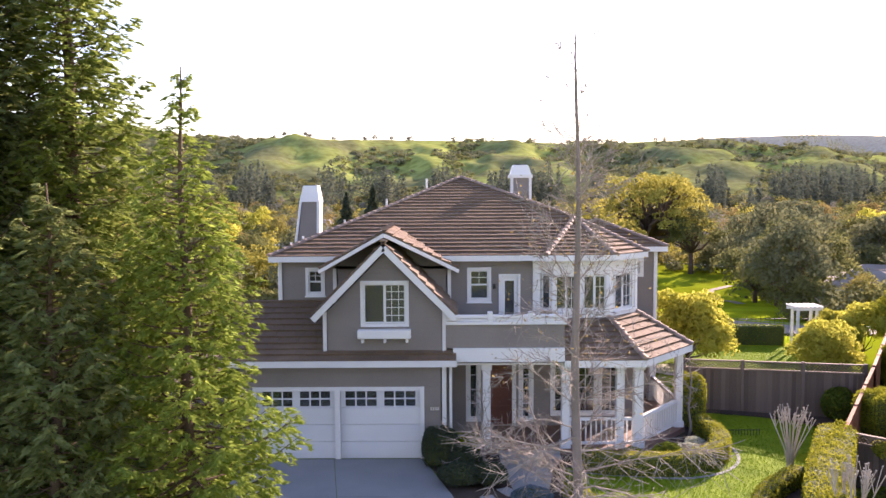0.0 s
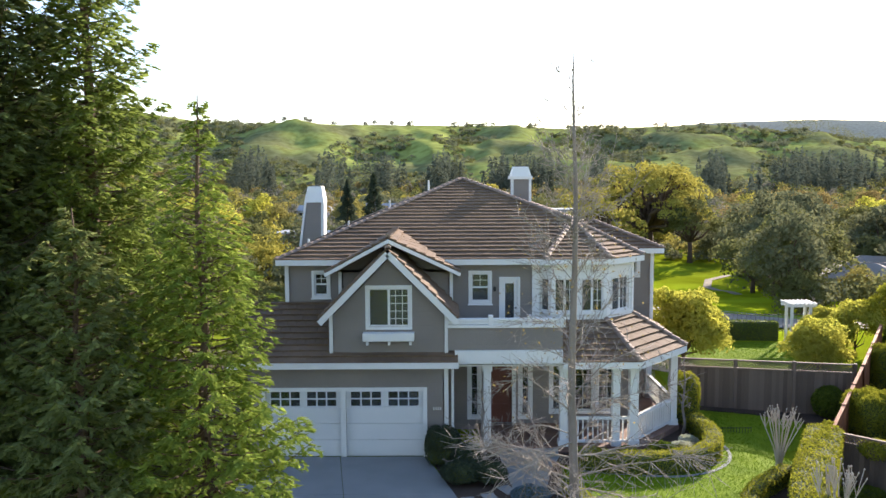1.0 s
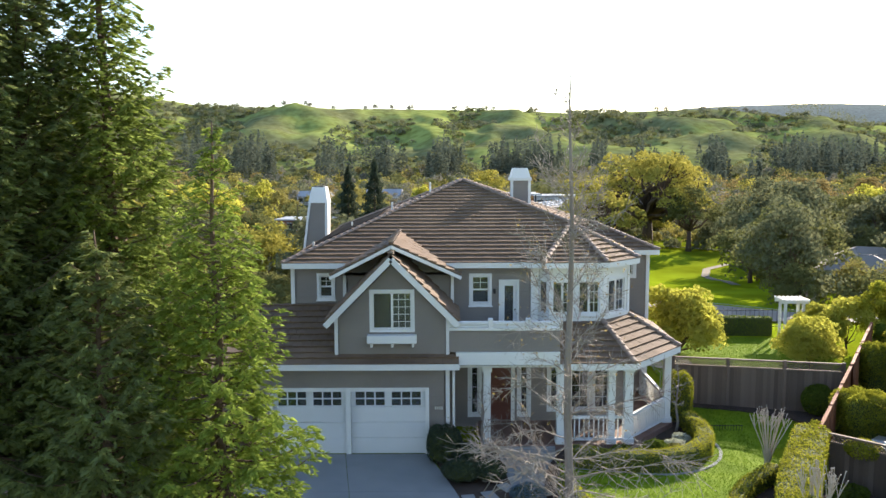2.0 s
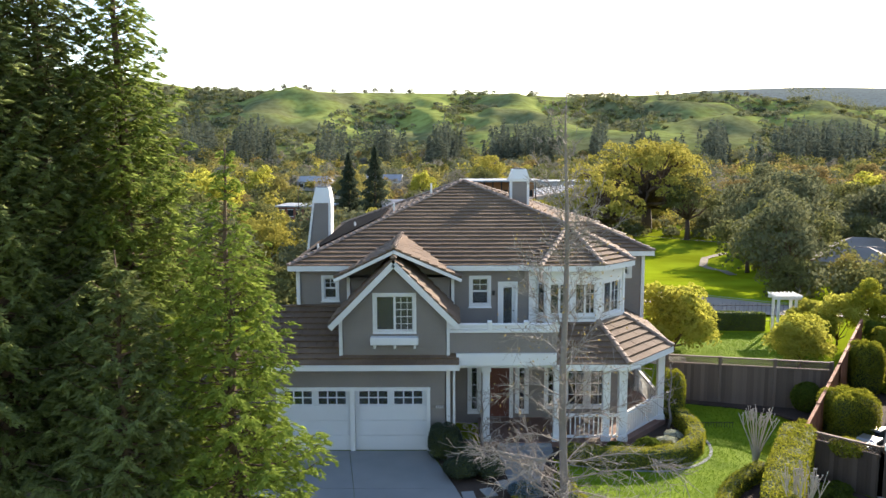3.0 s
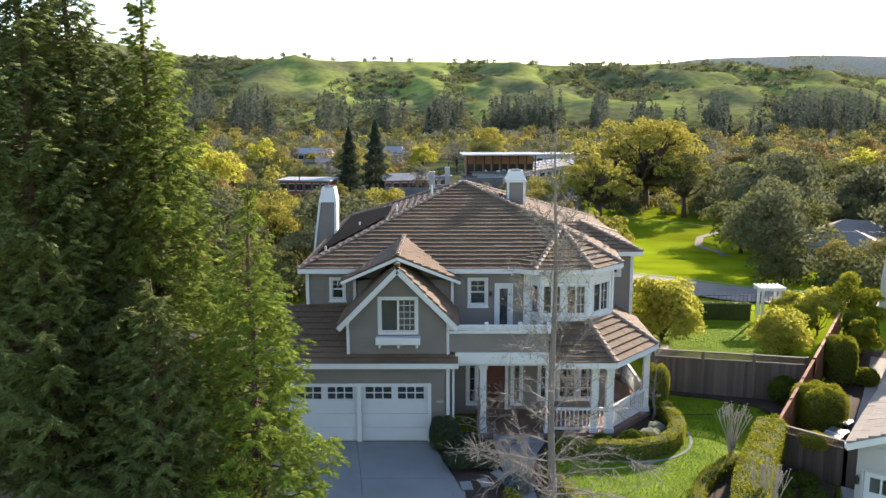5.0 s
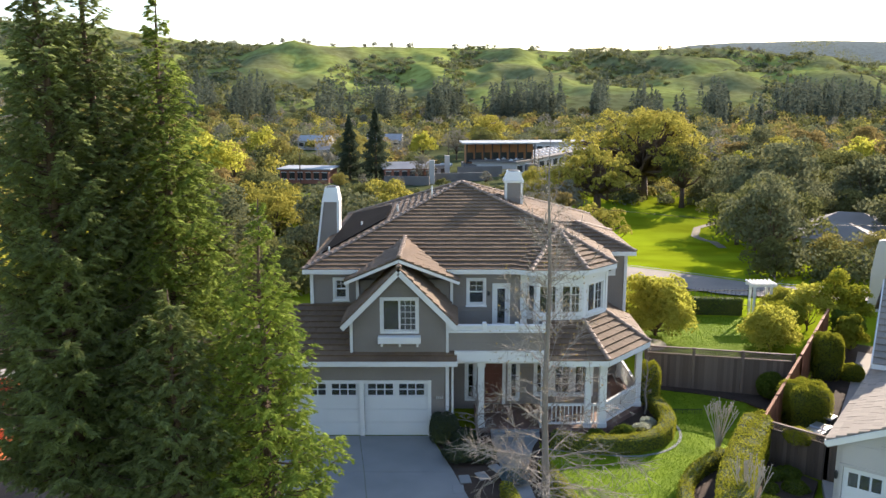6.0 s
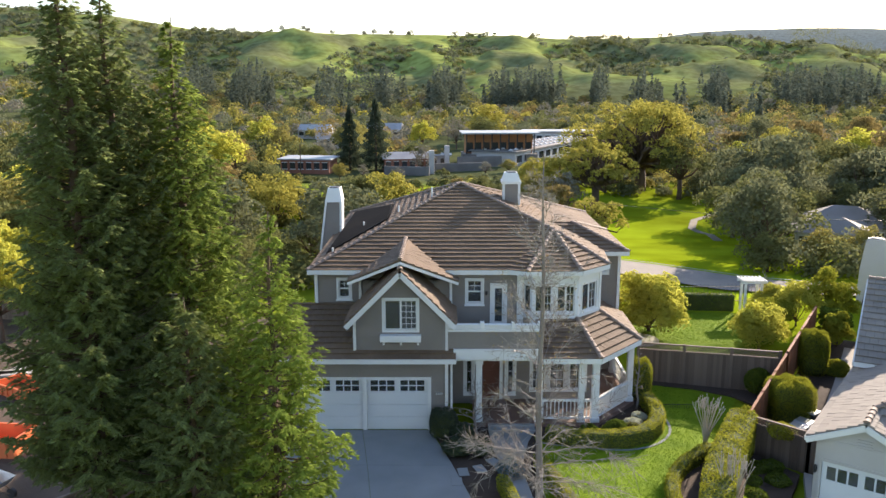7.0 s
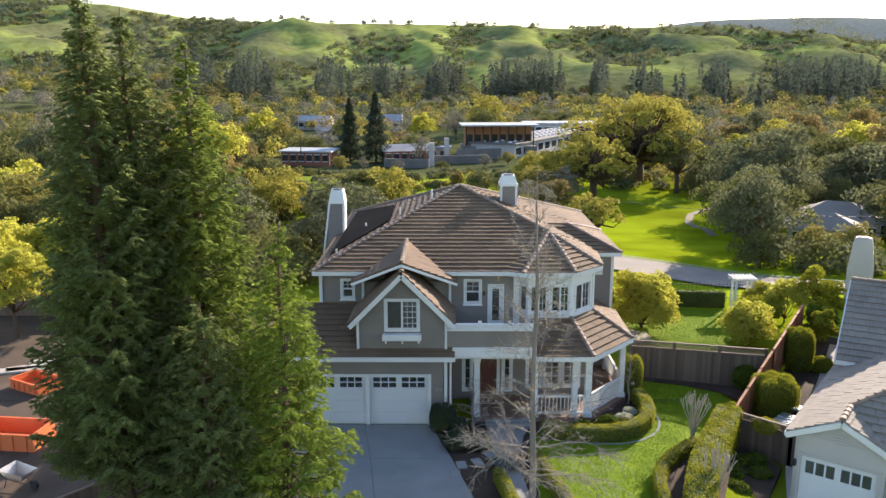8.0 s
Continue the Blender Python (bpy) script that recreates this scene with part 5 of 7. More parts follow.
# ---- fences ----
def board_fence(name, a, b, za, zb, h, material, label, lattice=0.0, board=0.14, base_drop=0.0):
    """Upright boards between posts, with a cap and, where asked, a lattice strip on top."""
    f = thing(name, label, "fence", (*a, za), "garden fences")
    A, B = Vector((*a, za)), Vector((*b, zb))
    t = (B - A)
    L = t.length
    t.normalize()
    flat = Vector((t.x, t.y, 0)).normalized()
    side = Vector((-flat.y, flat.x, 0))
    me = None
    n = int(L / board)
    hb = h - lattice
    for i in range(n):
        p = A + t * (L * (i + 0.5) / n)
        if me is None:
            bm = bm_new()
            m0 = Matrix((flat, side, Vector((0, 0, 1)))).transposed().to_4x4()
            box(bm, -board * 0.53, board * 0.53, -0.011, 0.011, -0.15, hb, m0)
            me = bpy.data.meshes.new("board")
            bm.to_mesh(me)
            bm.free()
            me.materials.append(material)
        o = new("board", me)
        o.parent = f
        o.location = p - Vector((*a, za)) + side * (0.024 if i % 2 else 0.0)
    k = max(1, round(L / 2.4))
    for i in range(k + 1):
        p = A + t * (L * i / k)
        bm = bm_new()
        box(bm, p.x - 0.055, p.x + 0.055, p.y - 0.055, p.y + 0.055, p.z, p.z + h + 0.05)
        part("post", bm, material, f)
    for z in [hb + 0.02, h] if lattice else [h]:
        bm = bm_new()
        beam(bm, A + Vector((0, 0, z)), B + Vector((0, 0, z)), 0.11, 0.05)
        part("rail", bm, material, f)
    if lattice:
        bm = bm_new()
        m = int(L / 0.12)
        for i in range(m):
            p, q = A + t * (L * i / m), A + t * min(L, L * i / m + lattice)
            for z0, z1 in ((hb, h), (h, hb)):
                beam(bm, p + Vector((0, 0, z0)), q + Vector((0, 0, z1)), 0.03, 0.02, side)
        part("lattice", bm, material, f)
    return f


board_fence("board_fence", (10.6, 34.25), (16.9, 32.55), 0.05, 0.15, 1.95, WOOD, "brown board fence with a lattice top", 0.34)
board_fence("side_fence", (13.5, 27.3), (17.3, 32.75), -0.5, 0.2, 1.8, REDWOOD, "reddish board fence running along the lot line")
board_fence("side_fence", (17.3, 32.75), (21.9, 39.9), 0.2, 0.4, 1.8, REDWOOD, "reddish board fence running along the back lawn")
board_fence("side_fence", (13.6, 27.3), (15.3, 25.7), -0.55, -0.55, 1.75, WOOD, "brown fence with lattice top beside the garage", 0.3)
board_fence("gate_fence", (15.3, 25.7), (15.9, 25.1), -0.55, -0.55, 1.6, WOOD, "brown board gate beside the garage")
bush("climber", (14.6, 26.6, 0.55), 0.55, 0.6, 71, YHEDGE, "climbing plant over the lattice fence", 1.5, 0.07, core=False)
bush("climber", (13.6, 27.75, -0.4), 0.42, 1.75, 72, YHEDGE, "climbing plant at the fence corner", 1.2, 0.08)
for x, y, r, h in ((16.0, 33.0, 0.6, 1.2),):
    bush("fence_shrub", (x, y - 0.4, 0), r, h, int(x * 31), HEDGE, "dark loose shrub before the board fence", 1.2, 0.11, core=True, group="fence shrubs")
for x, y in ((12.6, 24.6), (13.2, 25.6), (12.4, 23.4), (13.7, 24.6), (13.9, 25.7)):
    bush("ground_shrub", (x, y, -0.5), 0.45, 0.5, int(x * 77), HEDGE, "low dark shrub in the side bed", 1.2, 0.08, group="side bed shrubs")
sheet("side_soil", [(11.2, 20), (13.2, 22.6), (14.8, 25.2), (13.6, 27.0), (11.9, 24)], -0.30, SOIL, "dark soil beside the fence", "soil", 0.3)
sheet("side_path", [(12.3, 18.5), (13.1, 18.2), (15.8, 24.6), (15.0, 25.3)], -0.26, PALE_CONC, "pale concrete side path by the garage", "path", 0.3)

sheet("fence_bed", [(10.9, 34.15), (11.0, 33.6), (13.0, 33.0), (14.6, 32.1), (15.4, 30.8), (16.6, 32.5)], 0.07, SOIL, "dark soil bed along the board fence", "soil", 0.08)

# ---- back yard ----
lawn("back_lawn", [(11.0, 36.0), (15.2, 35.5), (20.5, 40.5), (20.3, 44.9), (14.0, 45.4), (10.6, 45.0)], ground_z, "bright green mown back lawn")
bm = bm_new()
bmesh.ops.create_circle(bm, cap_ends=True, radius=1.2, segments=28, matrix=Matrix.Translation((11.9, 39.7, 0.34)))
bmesh.ops.solidify(bm, geom=bm.faces[:], thickness=0.03)
tagged(part("patio", bm, PALE_CONC), "round pale concrete patio on the back lawn", "patio", kind="structure")
broad_tree("laurel_tree", (12.9, 41.3, 0.3), 2.35, 4.0, 81, YELLOW, "rounded yellow-green tree on the back lawn", -0.25, 80, 260, 0.15, 0.1, 1.35, clump=0.27)
broad_tree("rounded_shrub", (18.2, 38.3, 0.3), 1.7, 2.7, 82, YELLOW, "rounded yellow-green shrub by the fence", -0.1, 60, 260, 0.11, 0.06, 1.25, clump=0.29)
hedge("back_hedge", [(13.2, 46.2), (16.0, 46.1), (19.4, 45.8)], 0.7, 0.25, 1.1, HEDGE, "dark clipped hedge behind the back lawn", 83, 0.09, 350)
ir = thing("iron_fence", "thin dark iron fence behind the back hedge", "fence", (13, 47, 0.3))
for i in range(40):
    x = 12.8 + i * 0.26
    bm = bm_new()
    tube(bm, [(x, 47.2, 0.2), (x, 47.2, 1.62)], [0.016, 0.012], 4)
    part("picket", bm, BLACK, ir)
for z in (0.5, 1.45):
    bm = bm_new()
    beam(bm, (12.8, 47.2, z), (23, 47.2, z), 0.03, 0.04)
    part("rail", bm, BLACK, ir)
arbor = thing("arbor", "white timber garden arbor with slatted top", "arbor", (20.5, 45, 0.3))
for x, y in ((19.75, 44.7), (20.75, 44.7), (19.75, 45.4), (20.75, 45.4)):
    bm = bm_new()
    box(bm, x - 0.065, x + 0.065, y - 0.065, y + 0.065, 0.2, 2.35, None, 0.01)
    part("post", bm, TRIM, arbor)
for y in (44.7, 45.4):
    bm = bm_new()
    box(bm, 19.45, 21.05, y - 0.05, y + 0.05, 2.3, 2.46)
    part("beam", bm, TRIM, arbor)
for i in range(7):
    x = 19.55 + i * 0.23
    bm = bm_new()
    box(bm, x - 0.03, x + 0.03, 44.4, 45.7, 2.46, 2.56)
    part("rafter", bm, TRIM, arbor)
bare_tree("arbor_vine", (21.2, 45.3, 0.3), 2.6, 1.2, 84, "leafless vine on the arbor", 0.04, 16, "vine", low=0.3)
for i, (x, y, r, h, mm) in enumerate(((20.2, 41.6, 1.2, 2.3, YHEDGE), (22.0, 42.4, 1.4, 2.9, YELLOW), (23.6, 42.6, 1.2, 3.9, YHEDGE), (24.8, 42.6, 1.0, 3.2, YHEDGE), (23.2, 40.2, 1.0, 2.0, HEDGE), (21.2, 44.2, 1.2, 2.2, YELLOW), (22.6, 38.6, 0.8, 2.2, YHEDGE))):
    broad_tree("garden_shrub", (x, y, 0), r, h, 90 + i, mm, "leafy green garden shrub behind the fence", 0.2, 40, 190, 0.12, 0.06, 1.3, "garden shrubs", clump=0.34)

# ---- neighbour on the right ----
bush("clipped_shrub", (16.3, 29.9, -0.5), 0.86, 2.2, 101, YHEDGE, "large clipped green shrub with a domed top", 2.2, 0.06, squareness=6)
bush("clipped_shrub", (19.75, 35.3, -0.1), 0.68, 2.3, 102, YHEDGE, "tall clipped green shrub with a domed top", 2.2, 0.06, squareness=4)
bush("clipped_shrub", (20.9, 35.0, -0.2), 0.55, 1.0, 103, YHEDGE, "small clipped yellow-green shrub", 2, 0.06)
bush("clipped_shrub", (17.3, 31.6, -0.3), 0.6, 1.5, 104, HEDGE, "small dark shrub with pale flowers", 1.5, 0.09)
sheet("neighbour_path", [(16.3, 28.2), (17.2, 27.7), (21.5, 34.0), (20.8, 34.9), (18.3, 32.6)], -0.28, PALE_CONC, "pale concrete path beside the neighbouring house", "path", 0.25)
for i, (x, y) in enumerate(((15.75, 27.75), (16.25, 28.25), (16.95, 29.3))):
    binn = thing("rubbish_bin", "dark wheeled rubbish bin with a pale lid", "bin", (x, y, -0.45), "rubbish bins")
    m = pose(x, y, -0.45, 0, 0, 40)
    bm = bm_new()
    vs = [bm.verts.new(m @ Vector(p)) for p in ((-0.22, -0.26, 0.05), (0.22, -0.26, 0.05), (0.22, 0.26, 0.05), (-0.22, 0.26, 0.05), (-0.29, -0.33, 0.95), (0.29, -0.33, 0.95), (0.29, 0.33, 0.95), (-0.29, 0.33, 0.95))]
    for f in ((0, 3, 2, 1), (4, 5, 6, 7), (0, 1, 5, 4), (1, 2, 6, 5), (2, 3, 7, 6), (3, 0, 4, 7)):
        bm.faces.new([vs[k] for k in f])
    part("bin_body", bm, BLACK, binn)
    bm = bm_new()
    box(bm, -0.31, 0.31, -0.37, 0.35, 0.95, 1.02, m, 0.03)
    part("lid", bm, METAL, binn, "pale lid")
    for s in (-0.25, 0.25):
        bm = bm_new()
        tube(bm, [m @ Vector((s - 0.03, 0.28, 0.1)), m @ Vector((s + 0.03, 0.28, 0.1))], [0.1, 0.1], 12)
        part("wheel", bm, BLACK, binn)

nb = thing("neighbour_house", "pale stucco house with grey tiled roof and garage", "house", (16, 24, -0.55))
va, vb = Vector((0.60, 0.80, 0)), Vector((0.80, -0.60, 0))
E0 = Vector((13.65, 22.66, 0))
NZ, EZ, HW, PT = -0.6, 2.5, 1.8, 0.5


def nbp(b, a, z):
    return E0 + vb * b + va * a + Vector((0, 0, z))


def nbr(b, a):
    """On the slope that faces the fence."""
    return nbp(b, a, EZ + b * PT)


mN = frame_of(nbp(0.3, 0.3, 0), vb)
NW = 3.0
GD = (0.24, 2.76, -0.55, 1.62)
wall("front_wall", mN, NW, NZ, 2.45, 0.2, [GD], STUCCO, nb)
wall("front_wall", frame_of(nbp(3.3, 0.6, 0), vb), 5.6, NZ, 2.45, 0.2, [], STUCCO, nb)
wall("side_wall", frame_of(nbp(0.3, 8.4, 0), -va), 8.1, NZ, 2.45, 0.2, [], STUCCO, nb)
NRZ = EZ + HW * PT
bm = bm_new()
prism(bm, [nbp(0.32, 0.32, 2.4), nbp(0.28 + NW, 0.32, 2.4), nbp(HW, 0.32, NRZ - 0.2)], va * 0.18)
part("gable_peak", bm, STUCCO, nb)
roof_plane([nbr(0, 0), nbr(HW, 0), nbr(HW, 1.6), nbr(0, 1.6)], nb, True, 0.36, 0.32, "garage_roof", "", (NTILE, NTILE_P))
roof_plane([nbr(0, 1.6), nbr(HW, 1.6), nbr(4.5, 4.3), nbr(4.5, 8.8), nbr(0, 8.8)], nb, True, 0.36, 0.32, "garage_roof", "", (NTILE, NTILE_P))
roof_plane([nbp(HW, 0, NRZ), nbp(HW, 1.6, NRZ), nbp(2 * HW, 0, EZ)], nb, True, 0.36, 0.32, "garage_roof", "", (NTILE, NTILE_P))
hipz = EZ + (4.3 + 0.2) * PT
roof_plane([nbr(HW, 1.6), nbp(3.6, -0.2, EZ), nbp(9, -0.2, EZ), nbp(9, 4.3, hipz), nbr(4.5, 4.3)], nb, True, 0.36, 0.32, "garage_roof", "", (NTILE, NTILE_P))
ridge_caps(nbp(HW, 0, NRZ), nbp(HW, 1.6, NRZ), nb)
ridge_caps(nbr(HW, 1.6), nbr(4.5, 4.3), nb)
bm = bm_new()
beam(bm, nbp(0, -0.03, EZ - 0.12), nbp(HW, -0.03, NRZ - 0.12), 0.06, 0.2)
beam(bm, nbp(HW, -0.03, NRZ - 0.12), nbp(HW * 2, -0.03, EZ - 0.12), 0.06, 0.2)
beam(bm, nbp(-0.02, 0, EZ - 0.08), nbp(-0.02, 8.8, EZ - 0.08), 0.06, 0.16)
part("barge_board", bm, TRIM, nb)
gdo = new("garage_door")
gdo.parent = nb
ws = [(GD[0] + 0.16 + g * 1.2 + k * 0.35, GD[0] + 0.16 + g * 1.2 + k * 0.35 + 0.29) for g in range(2) for k in range(3)]
bm = bm_new()
box(bm, GD[0], GD[1], 0.08, 0.13, GD[2], 0.92, mN)
box(bm, GD[0], GD[1], 0.08, 0.13, 1.42, GD[3], mN)
edges = [GD[0], *[v for w in ws for v in w], GD[1]]
for p, q in zip(edges[0::2], edges[1::2]):
    box(bm, p, q, 0.08, 0.13, 0.92, 1.42, mN)
part("door_panel", bm, DOORW, gdo)
for w0, w1 in ws:
    bm = bm_new()
    box(bm, w0, w1, 0.1, 0.108, 0.92, 1.42, mN)
    part("pane", bm, GLASS, gdo).visible_shadow = False
bm = bm_new()
for a, b, c, d in ((GD[0] - 0.1, GD[0], GD[2], GD[3] + 0.1), (GD[1], GD[1] + 0.1, GD[2], GD[3] + 0.1), (GD[0], GD[1], GD[3], GD[3] + 0.1)):
    box(bm, a, b, -0.04, 0.05, c, d, mN)
part("garage_casing", bm, STUCCO, nb)
wl = new("wall_lamp")
wl.parent = nb
bm = bm_new()
tube(bm, [mN @ Vector((0.06, -0.1, 1.15)), mN @ Vector((0.06, -0.1, 1.2)), mN @ Vector((0.06, -0.1, 1.38)), mN @ Vector((0.06, -0.1, 1.46))], [0.02, 0.05, 0.06, 0.02], 8)
part("lantern", bm, BLACK, wl)
bm = bm_new()
for k in range(4):
    box(bm, HW - 0.3 - 0.25, HW - 0.3 + 0.25, -0.03, 0.0, 2.35 + k * 0.1, 2.41 + k * 0.1, mN)
part("gable_vent", bm, STUCCO, nb)
# higher main block behind the garage
M0 = Vector((18.25, 28.6, 0))
wa, wb2 = Vector((0.48, 0.877, 0)), Vector((0.877, -0.48, 0))


def mbp(b, a, z):
    return M0 + wb2 * b + wa * a + Vector((0, 0, z))


wall("main_wall", frame_of(mbp(0.4, 0.4, 0), wb2), 11, NZ, 3.0, 0.2, [], STUCCO, nb)
wall("side_wall", frame_of(mbp(0.4, 12, 0), -wa), 11.6, NZ, 3.0, 0.2, [], STUCCO, nb)
roof_plane([mbp(0, 0, 3.05), mbp(12, 0, 3.05), mbp(12, 4.9, 5.6), mbp(0.2, 4.9, 5.6)], nb, False, 0.4, 0.33, "main_roof", "", (NTILE, NTILE_P))
roof_plane([mbp(0.2, 4.9, 5.6), mbp(12, 4.9, 5.6), mbp(12, 12, 2.6), mbp(0, 12, 2.6)], nb, False, 0.4, 0.33, "main_roof", "", (NTILE, NTILE_P))
bm = bm_new()
prism(bm, [mbp(0.42, 0.5, 2.9), mbp(0.42, 11.5, 2.5), mbp(0.42, 4.9, 5.4)], wb2 * 0.15)
part("gable_peak", bm, STUCCO, nb)
ridge_caps(mbp(0.2, 4.9, 5.6), mbp(12, 4.9, 5.6), nb)
bm = bm_new()
fascia(bm, mbp(0, 0, 3.05), mbp(12, 0, 3.05), 0.2, 0.06, 0.08)
beam(bm, mbp(-0.03, 0, 2.95), mbp(0.17, 4.9, 5.5), 0.06, 0.2)
part("fascia", bm, TRIM, nb)
nch = new("chimney")
nch.parent = nb
cb = Vector((28.7, 46.8, 0))
bm = bm_new()
P = [cb + wb2 * p + wa * q + Vector((0, 0, z)) for z, w in ((NZ, 0.8), (2.6, 0.78), (4.3, 0.6), (4.75, 0.48)) for p, q in ((-w, -w * 0.6), (w, -w * 0.6), (w, w * 0.6), (-w, w * 0.6))]
vs = [bm.verts.new(p) for p in P]
for r in range(3):
    for k in range(4):
        bm.faces.new((vs[r * 4 + k], vs[r * 4 + (k + 1) % 4], vs[r * 4 + 4 + (k + 1) % 4], vs[r * 4 + 4 + k]))
bm.faces.new(vs[12:16])
part("chimney_shaft", bm, STUCCO, nch)
bm = bm_new()
box(bm, -0.34, 0.34, -0.18, 0.18, 4.75, 4.8, Matrix.Translation(cb) @ frame_of((0, 0, 0), wb2))
part("flue", bm, BLACK, nch)

# ---- yard under work on the left ----
sheet("dirt_yard", [(-60, 14), (-6.3, 14), (-6.3, 30), (-8, 40), (-60, 42)], 0.02, DIRT, "bare brown dirt of the yard under work", "dirt", 0.04)


def skip(at, ang, L, W, H, label):
    s = thing("waste_skip", label, "skip", at, "waste skips")
    m = pose(*at, 0, 0, ang)
    for a, b, c, d in ((-L / 2, L / 2, -W / 2, -W / 2 + 0.06), (-L / 2, L / 2, W / 2 - 0.06, W / 2), (-L / 2, -L / 2 + 0.06, -W / 2 + 0.06, W / 2 - 0.06), (L / 2 - 0.06, L / 2, -W / 2 + 0.06, W / 2 - 0.06)):
        bm = bm_new()
        box(bm, a, b, c, d, 0.08, H, m)
        part("side_panel", bm, ORANGE, s)
    bm = bm_new()
    box(bm, -L / 2, L / 2, -W / 2, W / 2, 0.0, 0.08, m)
    part("floor_panel", bm, ORANGE, s)
    bm = bm_new()
    for a, b, c, d in ((-L / 2 - 0.04, L / 2 + 0.04, -W / 2 - 0.04, -W / 2 + 0.07), (-L / 2 - 0.04, L / 2 + 0.04, W / 2 - 0.07, W / 2 + 0.04), (-L / 2 - 0.04, -L / 2 + 0.07, -W / 2, W / 2), (L / 2 - 0.07, L / 2 + 0.04, -W / 2, W / 2)):
        box(bm, a, b, c, d, H, H + 0.06, m)
    part("rim", bm, ORANGE, s)
    for k in range(5):
        x = -L / 2 + 0.3 + k * (L - 0.6) / 4
        bm = bm_new()
        box(bm, x - 0.04, x + 0.04, -W / 2 - 0.05, -W / 2, 0.08, H, m)
        part("rib", bm, ORANGE, s)


skip((-17.4, 26.7, 0.02), -6, 3.0, 1.6, 0.7, "open orange steel waste skip standing on dirt")
skip((-19.3, 32.6, 0.02), -28, 2.2, 1.4, 0.5, "open orange steel waste skip on the dirt yard")
wb = thing("wheelbarrow", "grey wheelbarrow standing on the dirt", "wheelbarrow", (-15.1, 23.0, 0))
m = pose(-15.1, 23.0, 0, 0, 0, -20) @ Matrix.Scale(1.2, 4)
bm = bm_new()
lo = [(-0.28, -0.2, 0.35), (0.25, -0.17, 0.32), (0.25, 0.17, 0.32), (-0.28, 0.2, 0.35)]
hi = [(-0.48, -0.36, 0.66), (0.5, -0.3, 0.6), (0.5, 0.3, 0.6), (-0.48, 0.36, 0.66)]
a, b = [bm.verts.new(m @ Vector(p)) for p in lo], [bm.verts.new(m @ Vector(p)) for p in hi]
bm.faces.new(a[::-1])
for i in range(4):
    bm.faces.new((a[i], a[(i + 1) % 4], b[(i + 1) % 4], b[i]))
bmesh.ops.solidify(bm, geom=bm.faces[:], thickness=0.015)
part("tray", bm, METAL, wb)
for s in (-0.24, 0.24):
    bm = bm_new()
    tube(bm, [m @ Vector((-1.1, s * 1.2, 0.58)), m @ Vector((-0.3, s, 0.34)), m @ Vector((0.6, s * 0.3, 0.2))], [0.02] * 3, 6)
    part("handle", bm, BARK, wb)
    bm = bm_new()
    tube(bm, [m @ Vector((-0.25, s, 0.36)), m @ Vector((-0.4, s, 0.0))], [0.018] * 2, 6)
    part("leg", bm, BLACK, wb)
bm = bm_new()
tube(bm, [m @ Vector((0.6, -0.05, 0.19)), m @ Vector((0.6, 0.05, 0.19))], [0.19, 0.19], 16)
part("wheel", bm, BLACK, wb)
board_fence("picket_fence", (-12.4, 20.4), (-9.9, 23.2), 0, 0, 1.0, WOOD, "brown picket fence under the conifers", 0, 0.16)
board_fence("picket_fence", (-9.9, 23.2), (-6.2, 24.2), 0, 0, 1.5, WOOD, "brown board fence under the conifers", 0, 0.16)
for x, y, a, L in ((-19.5, 36.5, 20, 4), (-20.5, 35.5, 25, 3.5), (-21.5, 34.8, 15, 3)):
    bm = bm_new()
    box(bm, -L / 2, L / 2, -0.35, 0.35, 0, 0.12, pose(x, y, 0.02, 0, 0, a), 0.01)
    tagged(part("timber_stack", bm, PALE_CONC), "pale stack of building boards on the dirt", "boards", "board stacks")
for i, (x, y, r, h) in enumerate(((-24, 39.5, 2.4, 5.2), (-28, 44, 2.8, 6), (-20.5, 44, 2.0, 5.0))):
    broad_tree("garden_tree", (x, y, 0), r, h, 120 + i, YELLOW, "yellow-green multi-stemmed garden tree", 1.2, 70, 130, 0.18, 0.12, 1.1, "garden trees", clump=0.22)

# ---- conifers beside the drive ----
conifer("conifer", -8.9, 18.2, 0, 17.5, 3.25, 400, 110, 201, NEEDLE_SHADE, "tall dense dark-green conifer", (0.17, 0.058), 0.2, 0.28)
conifer("conifer", -8.35, 19.5, 0, 17.3, 3.3, 380, 110, 202, NEEDLE_SHADE, "tall dark-green conifer close to another", (0.17, 0.058), 0.18, 0.25)
conifer("conifer", -6.75, 20.2, 0, 16.4, 3.15, 360, 110, 203, NEEDLE, "tall green conifer with a thin ragged top", (0.17, 0.058), 0.1, 0.24, 0.22)
conifer("conifer", -3.85, 18.5, 0, 11.1, 2.55, 280, 100, 204, NEEDLE_L, "young bright-green conifer with a thin leader", (0.16, 0.05), 0.03, 0.13, 0.34)
conifer("conifer", -6.0, 17.6, 0, 8.9, 2.5, 200, 100, 205, NEEDLE_SHADE, "smaller dark-green conifer between taller ones", (0.18, 0.056), 0.1, 0.13)

